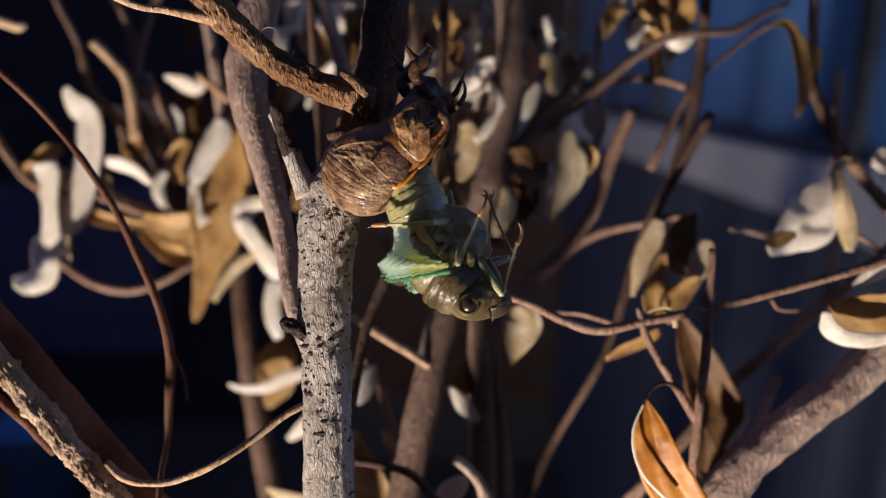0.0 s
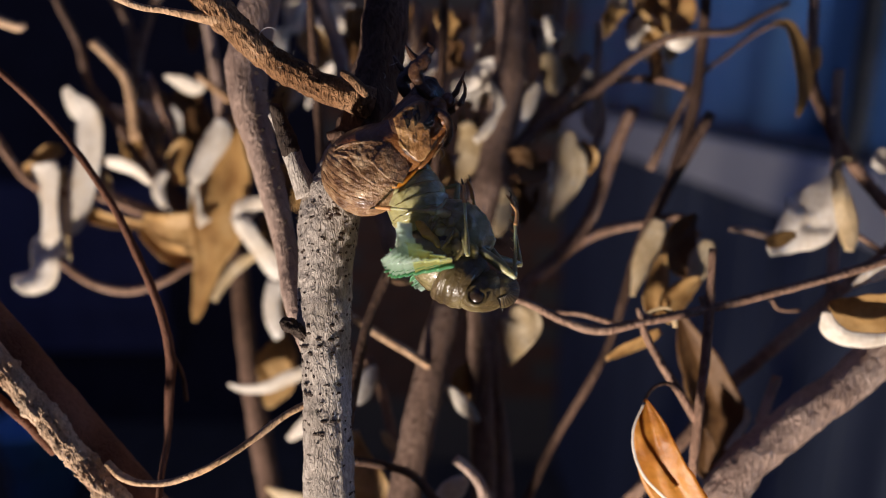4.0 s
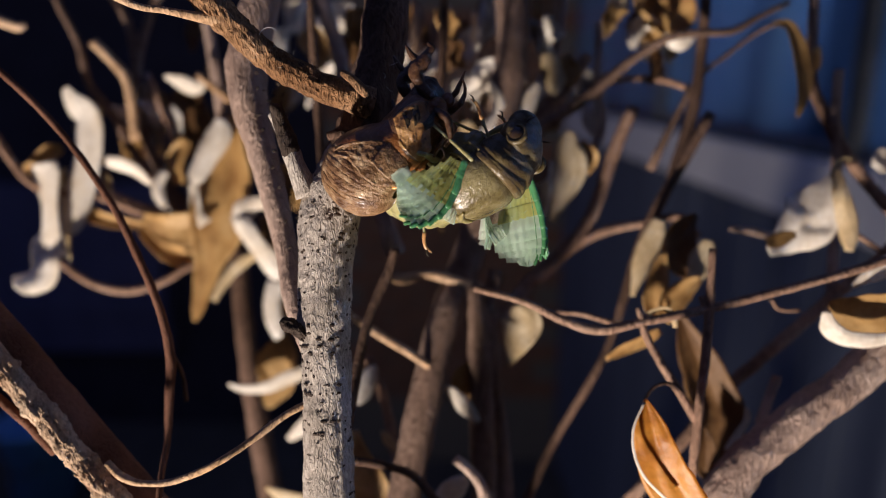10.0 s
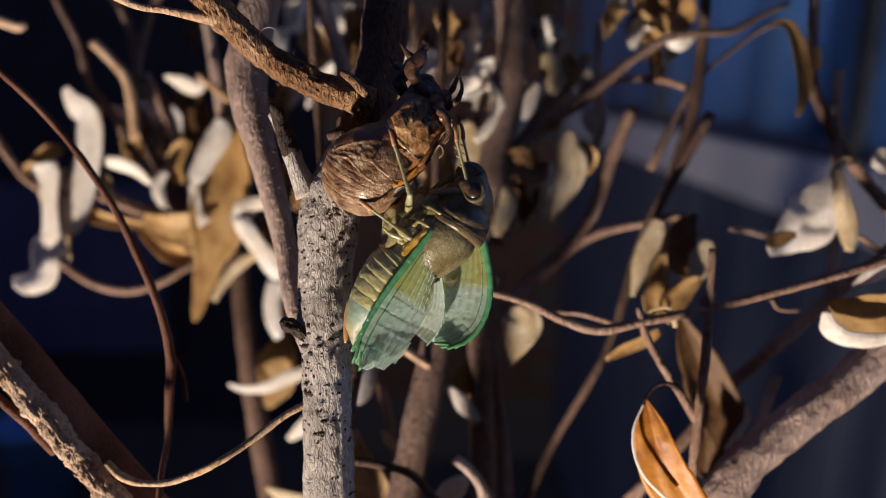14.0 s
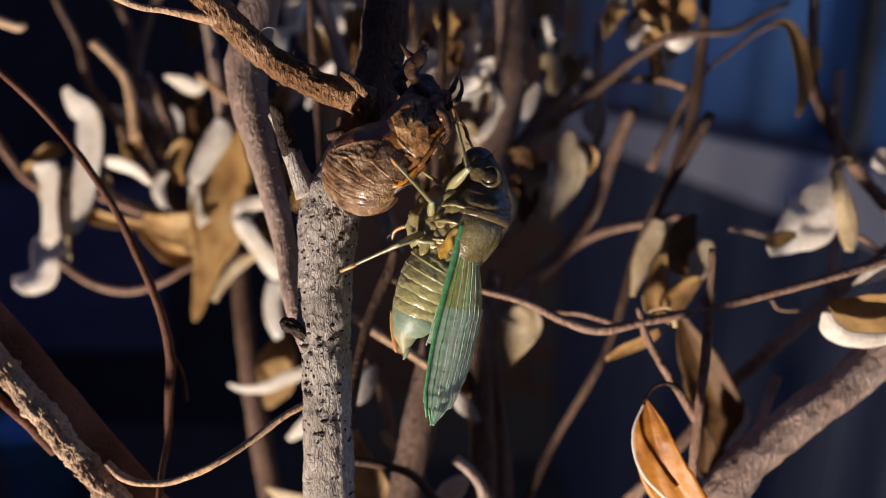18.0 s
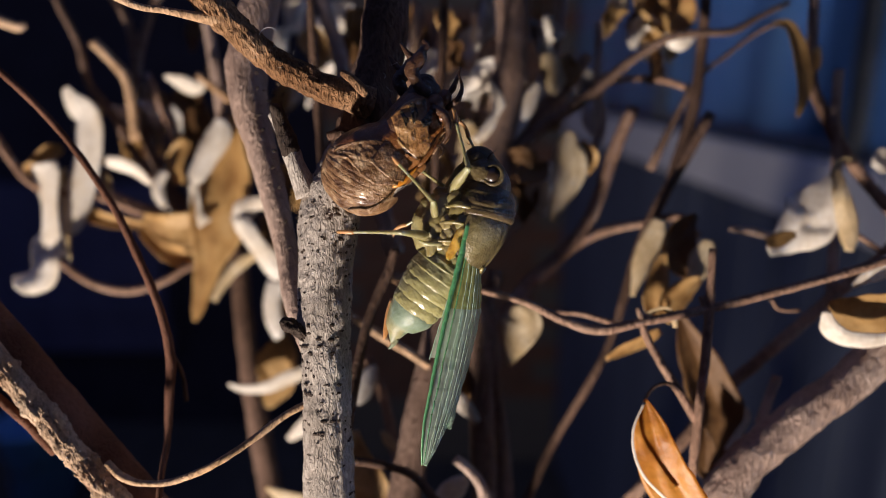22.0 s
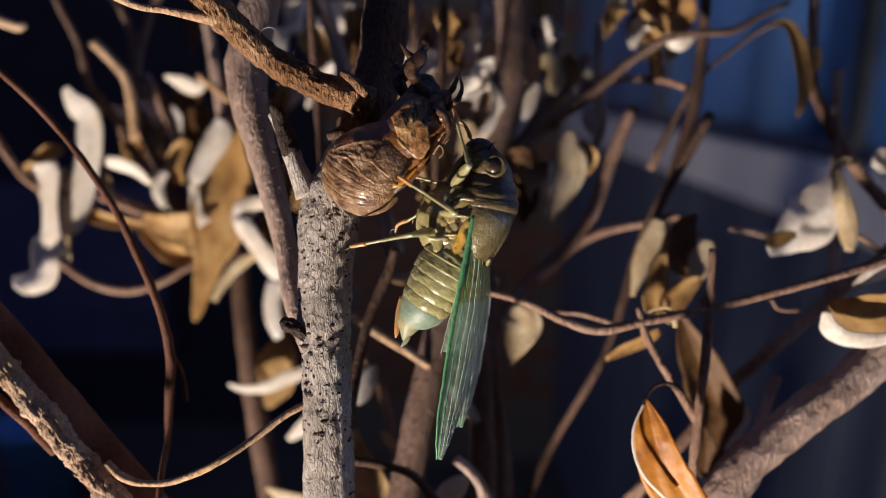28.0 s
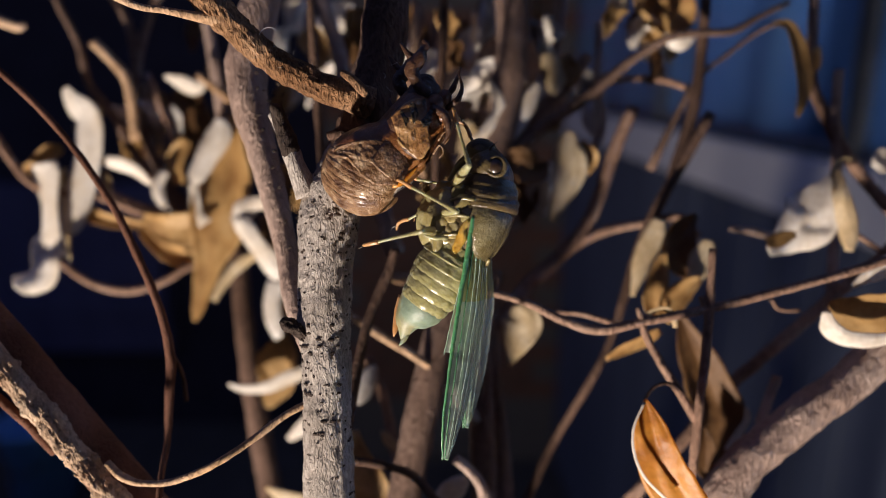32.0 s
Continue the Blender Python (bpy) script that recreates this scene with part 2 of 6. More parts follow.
def ball(o, r, rings=10, sides=14):
    """An ellipsoid at o with radii r."""
    verts, faces = [], []
    for i in range(rings + 1):
        a = math.pi * i / rings
        for k in range(sides):
            q = 2 * math.pi * k / sides
            verts.append(Vector((o[0] + r[0] * math.cos(a), o[1] + r[1] * math.sin(a) * math.cos(q), o[2] + r[2] * math.sin(a) * math.sin(q))))
    for i in range(rings):
        for k in range(sides):
            faces.append((i * sides + k, (i + 1) * sides + k, (i + 1) * sides + (k + 1) % sides, i * sides + (k + 1) % sides))
    return verts, faces


def box(lo, hi):
    x0, y0, z0 = lo
    x1, y1, z1 = hi
    v = [Vector(p) for p in ((x0, y0, z0), (x1, y0, z0), (x1, y1, z0), (x0, y1, z0), (x0, y0, z1), (x1, y0, z1), (x1, y1, z1), (x0, y1, z1))]
    return v, [(0, 3, 2, 1), (4, 5, 6, 7), (0, 1, 5, 4), (1, 2, 6, 5), (2, 3, 7, 6), (3, 0, 4, 7)]


def placed(piece):
    """A piece in the shrub's millimetres, in metres of the world."""
    return [at(v[0], v[2], v[1]) for v in piece[0]], piece[1]


# ---- the shrubs ----
def shrub(label):
    ob = new("shrub")
    return tagged(ob, label, "shrub", "dry shrubs by the wall")


def limb(parent, name, rows, mat, label="", sides=12, steps=5, lumps=0.12, ridge=0.0):
    """A stem or twig through rows (right, up, back, radius) in the shrub's millimetres."""
    r = [(a, c, b, d) for a, b, c, d in rows]
    v, f = placed(tube(r, sides, steps, lumps, 0.22, ridge))
    return part(name, mesh_of(name, v, f, mat), parent, label)


def leaf(parent, base, tip, width, roll, cup, bend, mat, label="", wring=None):
    """A dry blade from base to tip: cup curls its edges in, bend arches it along its length, both in degrees; it also twists and warps."""
    b, t = Vector((base[0], base[2], base[1])), Vector((tip[0], tip[2], tip[1]))
    ln = (t - b).length
    ax = (t - b).normalized()
    nr = Vector((0, -1, 0))
    nr = (nr - ax * nr.dot(ax)).normalized()
    rnd = random.Random(round(base[0] * 31 + base[1] * 17 + width * 7))
    nr = Matrix.Rotation(radians(roll), 3, ax) @ nr
    twist, skew, hook = rnd.uniform(-38, 38) if wring is None else wring, rnd.uniform(-0.35, 0.35), rnd.uniform(-0.12, 0.2)
    seed = rnd.uniform(0, 50)
    nl, nw = 18, 7
    verts, faces = [], []
    for i in range(nl + 1):
        s = i / nl
        half = width / 2 * (math.sin(math.pi * min(1, s * 0.975 + 0.015) ** 0.8) ** 0.75 + 0.025)
        half *= (1 - 0.35 * s ** 3) * (1 + 0.06 * noise.noise(Vector((seed, s * 16, 2))))
        half *= 1 + 0.25 * noise.noise(Vector((seed, s * 3.2, 9)))
        turn = Matrix.Rotation(radians(twist * (s - 0.45)), 3, ax)
        n1 = turn @ nr
        a1 = ax.cross(n1)
        arch = math.sin(math.pi * s) * ln * math.tan(radians(bend)) * 0.5 + hook * ln * max(0, s - 0.72) ** 1.3 * 2
        o = b + ax * (s * ln) + nr * arch + a1 * (skew * width * 0.25 * math.sin(s * 4))
        curl = radians(cup) * (0.85 + 0.9 * noise.noise(Vector((seed, s * 2.2, 0.3))) + 0.5 * s)
        for j in range(-nw, nw + 1):
            c = j / nw + skew * 0.3
            a = curl * c * (1.0 + 0.45 * noise.noise(Vector((seed + 7, s * 2.4, j * 0.16))))
            rad = half / max(0.08, abs(curl)) * (1 + 0.25 * abs(curl))
            x, z = rad * math.sin(abs(a)) * (1 if c >= 0 else -1), rad * (1 - math.cos(a))
            z += abs(x) * 0.26 + width * (0.04 if mat is ORANGE else 0.085) * noise.noise(Vector((seed, s * 4.2, j * 0.42))) + width * (0.01 if mat is ORANGE else 0.022) * noise.noise(Vector((seed, s * 13, j * 1.3)))
            verts.append(o + a1 * x + n1 * z)
    m = 2 * nw + 1
    for i in range(nl):
        for j in range(m - 1):
            faces.append((i * m + j, i * m + j + 1, (i + 1) * m + j + 1, (i + 1) * m + j))
    v, f = placed((verts, faces))
    me = mesh_of("leaf", v, f, mat)
    ob = part("leaf", me, parent, label)
    so = ob.modifiers.new("thick", "SOLIDIFY")
    so.thickness, so.offset = 0.00028, 0
    return ob


def blade_leaf(parent, rows, mat, face=0.5, cup=60, label=""):
    """A dry blade along a bent midrib through rows (right, up, back, half width). face turns it from the front towards the lower left; cup curls its edges forward, in degrees."""
    c = spline([(a, w, b, h) for a, b, w, h in rows], 6)
    seed = abs(rows[0][0] * 0.37 + rows[0][1] * 0.53) % 50
    n, nw = len(c), 7
    verts, faces = [], []
    for i in range(n):
        t = Vector(c[min(i + 1, n - 1)][:3] - c[max(i - 1, 0)][:3]).normalized()
        s = i / (n - 1)
        nr = Vector((-0.5 * face, -1, -0.85 * face))
        nr = (nr - t * nr.dot(t)).normalized()
        nr = Matrix.Rotation(radians(22 * noise.noise(Vector((seed, s * 1.7, 4)))), 3, t) @ nr
        a = t.cross(nr)
        half = max(0.15, c[i][3]) * (1 + 0.07 * noise.noise(Vector((seed, s * 9, 2))))
        curl = radians(abs(cup)) * (1 + 0.5 * noise.noise(Vector((seed, s * 2.0, 7))))
        for j in range(-nw, nw + 1):
            q = j / nw
            ang = curl * q * (1.0 if q > 0 else 0.8)
            rad = half / math.sin(min(1.45, curl))
            x, z = rad * math.sin(ang), rad * (1 - math.cos(ang)) + abs(half * q) * 0.12
            z = math.copysign(1, cup) * z - 0.05 * half * math.exp(-(q / 0.12) ** 2) + half * 0.10 * noise.noise(Vector((seed, s * 4.0, q * 2.2))) + half * 0.04 * noise.noise(Vector((seed, s * 14, q * 7)))
            x *= (1 + 0.05 * abs(q) * noise.noise(Vector((seed, s * 12, 5 + q)))) * (1 + 0.25 * abs(face))
            verts.append(Vector(c[i][:3]) + a * x + nr * z)
    m = 2 * nw + 1
    for i in range(n - 1):
        for j in range(m - 1):
            faces.append((i * m + j, i * m + j + 1, (i + 1) * m + j + 1, (i + 1) * m + j))
    ob = part("leaf", mesh_of("leaf", *placed((verts, faces)), mat), parent, label)
    so = ob.modifiers.new("thick", "SOLIDIFY")
    so.thickness, so.offset = 0.00024, 0
    return ob


def pits(parent, rows, count, seed, mat, side=(0, 1, 0)):
    """Small dark corky pits sunk in the bark of the limb through rows."""
    rnd = random.Random(seed)
    c = spline([(a, w, b, r) for a, b, w, r in rows], 12)
    verts, faces = [], []
    for _ in range(count):
        k = min(len(c) - 2.01, max(0.0, round(rnd.uniform(0, len(c) - 2) / 1.7) * 1.7 + rnd.uniform(-0.3, 0.3)))
        i = int(k)
        p = c[i] + (c[i + 1] - c[i]) * (k - i)
        t = Vector(c[i + 1][:3] - c[i][:3]).normalized()
        b = Vector(side)
        b = (b - t * b.dot(t)).normalized()
        a = b.cross(t)
        q = rnd.uniform(0, 2 * math.pi)
        d = a * math.cos(q) + b * math.sin(q)
        o = Vector(p[:3]) + d * p[3] * 0.985
        e = d.cross(t)
        w, h = rnd.uniform(0.25, 0.68), rnd.uniform(0.20, 0.40)
        if rnd.random() < 0.35:
            w, h = w * 0.5, h * 0.6
        v, f = ball((0, 0, 0), (1, 1, 1), 4, 7)
        z = len(verts)
        for s in v:
            wob = 1 + 0.35 * noise.noise(o + s * 1.5)
            verts.append(o + (e * s[0] * w + t * s[1] * h + d * s[2] * 0.12) * wob)
        faces += [tuple(g + z for g in r) for r in f]
    v, f = placed((verts, faces))
    return tagged(part("corky_pitting", mesh_of("corky_pitting", v, f, mat), parent, "dark corky pits in the bark"), kind="stuff")




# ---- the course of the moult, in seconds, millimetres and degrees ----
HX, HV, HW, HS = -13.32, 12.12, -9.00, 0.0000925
COURSE = [(0, -1.9, 0, -9, -54, 0, -25, 26), (3.5, -1.5, 0.6, -9, -50, 0, -20, 26), (6, -1.1, 1.5, -9, -42, 2, -15, 30), (7, -0.3, 2.4, -9, -35, 5, -15, 30), (7.5, -0.3, 2.7, -9, -28, 9, -5, 34), (8, 0.1, 3.7, -9, -18, 15, 0, 38), (8.5, 0.6, 4.2, -9, -8, 22, 15, 42), (9, 1.5, 4.7, -9, 4, 28, 25, 46), (9.3, 2.1, 6, -9, 10, 30, 30, 42), (9.6, 3.5, 9.2, -9, 25, 30, 45, 26), (10, 3.9, 10, -9, 28, 30, 50, 22), (11, 3.8, 11.5, -9, 29, 30, 55, 10), (11.5, 4.1, 11.7, -9, 36, 30, 55, 18), (12.6, 4.2, 12.3, -9, 43, 28, 65, 18), (13, 3.4, 16.7, -9, 46, 25, 70, -14), (13.4, 3.1, 15.4, -9, 50, 25, 70, 2), (13.6, 2.4, 14.3, -9, 51, 22, 80, 6), (13.8, 1, 7.5, -9, 46, 18, 0, 0), (14, -1.8, 1, -9, 44, 15, -16, 0), (14.2, -0.7, 1.3, -9, 52, 14, -20, 0), (14.5, 0.6, 2.3, -9, 55, 12, -22, 0), (16.5, 1, 1.6, -9, 56, 12, -18, 0), (18, 2.9, 2, -9, 61, 10, -12, 4), (20, 3.6, 1.6, -9, 64, 10, 2, 9), (24, 4, 2.4, -9, 65, 8, 4, 10), (25.5, 4.3, 2.8, -9, 66, 8, 4, 10), (28, 4.6, 3.2, -9, 68, 8, 6, 7), (32, 4.6, 3.2, -9, 67, 8, 6, 7)]
NEAR_WING = [(0, 186, 246, 0, 8.6, 0), (6, 188, 246, 0, 8.8, 0), (7, 192, 248, 0, 9.0, 0), (8, 204, 248, 0, 9.6, 0), (9, 216, 244, 0, 10.4, 0), (9.5, 230, 226, 2, 12, -25), (10, 250, 200, 4, 14.5, -65), (10.5, 254, 190, 3, 18, -88), (11, 256, 178, 2, 22, -96), (11.5, 257, 146, 0, 25, -82), (12, 260, 116, 0, 28.5, -66), (12.6, 260, 100, 0, 29, -54), (13, 243, 40, 0, 25.5, -8), (13.6, 243, 42, 0, 25.3, 0), (14, 233, 38, 0, 25, 6), (14.5, 242, 30, 0, 26.5, 5), (16.5, 250, 36, -3, 32, 2), (18, 256, 42, -6, 34, 2), (19, 257, 45, -6, 38, 0), (20, 256.8, 47, -6, 41, 0), (22, 256.8, 53, -6, 43.2, 0), (25, 257.4, 55, -6, 43.2, 0), (28, 259.5, 58, -6, 43.2, 0), (32, 261, 60, -6, 43.2, 0)]
FAR_WING = [(0, 184, 100, 0, 6, 0), (7, 189, 100, 0, 6, 0), (7.5, 250, 96, 0, 5, 0), (8, 286, 100, 0, 4.4, 0), (9, 290, 120, 0, 8.6, 0), (10, 286, 150, 0, 15, -12), (11, 284, 166, 0, 20.5, -35), (12, 286, 170, 0, 29, -100), (13, 289, 170, 0, 34, -105), (13.8, 289, 170, 0, 34, -105), (14, 285, 168, 0, 31, -105), (14.5, 283, 164, 0, 30, -95), (16.5, 274, 140, -4, 28, -45), (18, 269, 120, -6, 30, -22), (20, 263, 95, -6, 35, -8), (22, 260.8, 75, -6, 38, -2), (24, 260, 65, -6, 39, 0), (28, 262, 62, -6, 39, 0), (32, 263.5, 60, -6, 39, 0)]
FEET = [
    [(0, -11.6, 3.7, -12, -1.9, 3.7, -24), (6, -10.7, 8.2, -12, -1.5, 6.5, -24), (7, -9.4, 11.6, -12, -1.1, 8.5, -24), (8.5, -11.2, 15.2, -12, -1.1, 11.3, -24), (9.5, -13.7, 16.5, -12, -2.3, 14.1, -24), (11, -13.9, 18.3, -12, -2.7, 14.9, -24), (12.7, -13.7, 18.1, -12, -2.6, 15.1, -24), (13, -11.6, 18.8, -12, -0.7, 18.1, -24), (13.6, -11.6, 18.1, -12, -0.7, 17.3, -24), (14, -13.7, 8, -12, -8.3, 4.2, -24), (14.5, -16.7, 4.1, -12, -7.5, 3.9, -24), (16.5, -20.2, 6.8, -12, -7.1, 4.5, -24), (17.4, -18.8, 1.9, -12, -6.7, 3.3, -24), (18, -16.6, -3.7, -12, -5.5, 1, -24), (19, -16.1, 3.2, -12, -5.5, 3.3, -24), (20, -17.5, 3, -12, -5.5, 2.9, -24), (25, -16.6, 2.3, -12, -5.3, 2.6, -24), (28, -15.1, 0.3, -12, -3.9, 2.1, -24), (32, -13, 0.5, -12, -3.5, 2.5, -24)],
    [(0, 6.9, 8, -14, 5.3, -2.3, -24), (6, 1.4, 11.6, -14, 3.7, 1.7, -24), (7, -1.7, 11.8, -14, 3, 3.3, -24), (8.5, -0.8, 14.7, -14, 4.9, 7.3, -24), (9.5, -4.3, 20.4, -14, 4.5, 13.3, -24), (11, -3.9, 24.4, -14, 4.5, 16.5, -24), (12.7, -4.5, 25.5, -14, 3.5, 17.5, -24), (13, -10.5, 13.2, -14, -0.7, 16.1, -24), (13.6, -10.1, 13.8, -14, -1.1, 15.7, -24), (14, -8.5, 19.1, -14, -3.9, 9.9, -24), (14.5, -8.5, 18.8, -14, -2.7, 10.5, -24), (16.5, -8.5, 18.6, -14, -3.1, 10.9, -24), (18, -9.2, 15.3, -14, -1.1, 8.5, -24), (20, -9.2, 15.6, -14, -0.7, 8.5, -24), (24, -8.7, 15.3, -14, -0.7, 8.1, -24), (28, -7.4, 11.6, -14, 2.2, 6.7, -24), (32, -7.6, 11.1, -14, 2.2, 7.1, -24)],
    [(0, 12.7, 3.7, -12, 12.5, -3.4, -14), (6, 10.9, 8.6, -12, 12.9, 1.9, -14), (7, 9.5, 10, -12, 10.3, 2.7, -14), (8.5, 8.6, 15.8, -12, 10.3, 8, -14), (9.5, 5.5, 23, -12, 9.4, 17.8, -14), (11, 4, 25.5, -12, 8.9, 20, -14), (12.7, 1.9, 26.4, -12, 7.8, 22.6, -14), (13, 0.5, 27.1, -12, 5.8, 22.2, -14), (13.6, -2.2, 26.2, -12, 4.9, 21.3, -14), (14, 1.4, 20.3, -12, 5.7, 14.4, -14), (14.5, 1.4, 20.6, -12, 5.7, 15.3, -14), (16.5, 1.4, 21, -12, 5.1, 15.8, -14), (18, 1.4, 22.8, -12, 2.5, 16.2, -14), (32, 1.4, 22.8, -12, 2.5, 16.2, -14)],
    [(0, -9.2, 5, -2, -1.4, 5.9, -4), (7, -8.3, 11.9, -2, -0.4, 10.7, -4), (9, -4.3, 4, -2, -1.4, 10.7, -4), (9.5, -2.8, -0.4, -2, -3.8, 8.8, -4), (12.7, -2.8, -0.4, -2, -4.3, 8.8, -4), (13, -8.3, 13.9, -2, -1.4, 17.5, -4), (14, -9.2, 5, -2, -6.2, 4, -4), (14.5, -9.2, 2.1, -2, -6.2, 4, -4), (32, -8.3, 4, -2, -4.7, 4.4, -4)],
    [(0, 8.5, 9.3, -2, 7.2, -2.4, -3), (6, 2.4, 13.3, -2, 5.3, 2.4, -3), (7, -1.1, 13.5, -2, 4.5, 4.4, -3), (8.5, -0.1, 16.7, -2, 6.7, 9.3, -3), (9.5, -4, 23.1, -2, 6.2, 16.6, -3), (11, -3.5, 27.5, -2, 6.2, 20.5, -3), (12.7, -4.2, 28.8, -2, 5.1, 21.7, -3), (13, -10.9, 15, -2, -0.1, 20, -3), (13.6, -10.4, 15.7, -2, -0.6, 19.5, -3), (14, -8.7, 21.6, -2, -4, 12.4, -3), (14.5, -8.7, 21.3, -2, -2.5, 13.2, -3), (16.5, -8.7, 21.1, -2, -3, 13.6, -3), (18, -9.4, 17.4, -2, -0.6, 10.7, -3), (20, -9.4, 17.7, -2, -0.1, 10.7, -3), (24, -8.9, 17.4, -2, -0.1, 10.2, -3), (28, -7.5, 13.3, -2, 3.5, 8.6, -3), (32, -7.7, 12.8, -2, 3.5, 9.1, -3)],
    [(0, 7.3, 9.2, -5, 9.2, 2, -5), (7, 14.5, 8.7, -5, 15.4, 2, -5), (8.5, 15, 15.4, -5, 15, 9.7, -5), (9.5, 10.2, 21.7, -5, 13, 18.3, -5), (11, 9.7, 24.5, -5, 11.6, 21.7, -5), (12.7, 6.3, 27.9, -5, 9.2, 24.1, -5), (13, 3.5, 28.8, -5, 8.2, 26, -5), (14, 2.7, 21.9, -5, 6.5, 17.2, -5), (32, 3, 21.8, -5, 6.3, 17.2, -5)],
]

# ---- the place: a clad wall with a window, a brick wall behind, paving ----
def world_box(name, lo, hi, mat, parent=None, label="", m=None):
    v, f = box(lo, hi)
    if m is not None:
        v = [m @ p for p in v]
    me = mesh_of(name, v, f, mat, False)
    ob = new(name, me)
    ob.parent = parent
    bv = ob.modifiers.new("edge", "BEVEL")
    bv.width, bv.segments = 0.002, 2
    return tagged(ob, label) if label else ob


ground = tagged(new("ground", mesh_of("ground", *box((-40, -40, -0.1), (40, 40, 0.0)), PAVING, False)), "dark paving at night", "ground", kind="structure")
SIDE = Matrix.Translation((0.55, -0.117, 0)) @ pose(0, 0, 0, 0, 0, 2.75)
EYE_Z = 1.48
wall_side = tagged(new("wall_side", mesh_of("wall_side", *(lambda p: ([SIDE @ v for v in p[0]], p[1]))(box((0.02, -3.0, 0.0), (0.16, 3.0, EYE_Z - 0.20))), SIDING, False)), "blue-grey clad house wall", "wall", kind="structure")
for k in range(46):
    y = -1.6 + k * 0.1
    world_box("board", (0.0, y, 0.02), (0.024, y + 0.094, EYE_Z - 0.2), SIDING, wall_side, m=SIDE)
tagged(new("wall_upper", mesh_of("wall_upper", *(lambda p: ([SIDE @ v for v in p[0]], p[1]))(box((0.0, -3.0, EYE_Z + 1.0), (0.16, 3.0, EYE_Z + 2.2))), SIDING, False)), "blue-grey clad wall over the window", "wall", kind="structure")
window_1 = tagged(new("window_1"), "dark window reflecting the blue dusk", "window", kind="structure")
world_box("window_sill", (-0.012, -3.0, EYE_Z - 0.197), (0.15, 3.0, EYE_Z - 0.110), TRIM, window_1, "off-white sill board", SIDE)
world_box("window_frame", (0.006, -3.0, EYE_Z - 0.109), (0.12, 3.0, EYE_Z - 0.099), FRAME, window_1, "", SIDE)
world_box("window_frame", (0.03, -3.0, EYE_Z + 0.95), (0.12, 3.0, EYE_Z + 0.998), FRAME, window_1, "", SIDE)
for y0, y1 in ((-3.0, -0.93), (-0.90, 0.86), (0.89, 1.56), (1.59, 3.0)):
    world_box("pane", (0.014, y0, EYE_Z - 0.098), (0.020, y1, EYE_Z + 0.949), GLASS, window_1, "", SIDE).visible_shadow = False
for y in (-0.915, 0.875, 1.575):
    world_box("mullion", (0.008, y - 0.014, EYE_Z - 0.098), (0.026, y + 0.014, EYE_Z + 0.949), FRAME, window_1, "", SIDE)
# Rippled blue sheet behind the glass, painted as the reflected dusk sky.
curtain = []
for k in range(160):
    y = -3.0 + k * 0.0375
    curtain += [SIDE @ Vector((0.050 + 0.012 * math.sin(k * 0.9) + 0.006 * math.sin(k * 2.3), y, z)) for z in (EYE_Z - 0.096, EYE_Z + 0.94)]
reflection_ob = tagged(new("curtain", mesh_of("curtain", curtain, [(2 * k, 2 * k + 2, 2 * k + 3, 2 * k + 1) for k in range(159)], REFLECTED_DUSK)), "blue sheet behind the glass standing in for reflected dusk", "curtain")
cs = reflection_ob.modifiers.new("sheet", "SOLIDIFY")
cs.thickness = 0.002
wall_back = tagged(new("wall_back", mesh_of("wall_back", *box((-0.42, 2.30, 0.0), (0.45, 2.45, 3.4)), MORTAR, False)), "dark brick wall in the shade", "wall", kind="structure")
brick_mesh = mesh_of("brick", *box((0, 0, 0), (0.205, 0.03, 0.062)), BRICK, False)
for row in range(19):
    for col in range(4):
        x = -0.41 + col * 0.217 + (0.108 if row % 2 else 0)
        if x + 0.205 > 0.45:
            continue
        ob = new("brick", brick_mesh)
        ob.parent = wall_back
        ob.location = (x, 2.288, 0.28 + row * 0.075)
# Far wall whose colour carries the darkness of the unlit yard.
wall_left = tagged(new("wall_left", mesh_of("wall_left", *box((-4.0, 2.6, 0.0), (-0.42, 2.75, 3.4)), UNLIT_BLACK, False)), "wall coloured near black for the unlit yard", "wall", kind="structure")
door_1 = tagged(new("door_1"), "navy painted cupboard door in the dark", "door", kind="structure")
for k in range(5):
    world_box("board", (-1.98 + k * 0.17, 2.54, 0.36), (-1.815 + k * 0.17, 2.598, 1.06), NIGHT, door_1)
world_box("rail", (-1.98, 2.525, 0.52), (-1.135, 2.539, 0.60), NIGHT, door_1)
# Eaves above the view, added to keep the sky out.
unseen_eaves = tagged(new("unseen_eaves", mesh_of("unseen_eaves", *box((-4.0, 2.6, 3.4), (0.45, 2.75, 3.6)), UNLIT_BLACK, False)), "unseen dark eaves added to shut off the sky", "wall", kind="structure")
# Added wall behind the camera, out of view; cuts blue sky fill.
fill_block_wall = tagged(new("fill_block_wall", mesh_of("fill_block_wall", *box((-4.0, -1.65, 0.0), (0.60, -1.5, 2.7)), BRICK, False)), "unseen dark wall added to cut blue sky fill", "wall", kind="structure")

tub = tagged(new("tub"), "blue plastic tub standing by the dark wall", "tub")
tub.location = (-1.42, 2.05, 0.0)
ring = [(math.cos(a), math.sin(a)) for a in [2 * math.pi * q / 24 for q in range(24)]]
tub_rows = [(0.10, 0.0), (0.125, 0.30), (0.14, 0.305), (0.14, 0.32), (0.12, 0.32), (0.095, 0.02)]
tub_v = [Vector((r * x, r * y, z)) for r, z in tub_rows for x, y in ring]
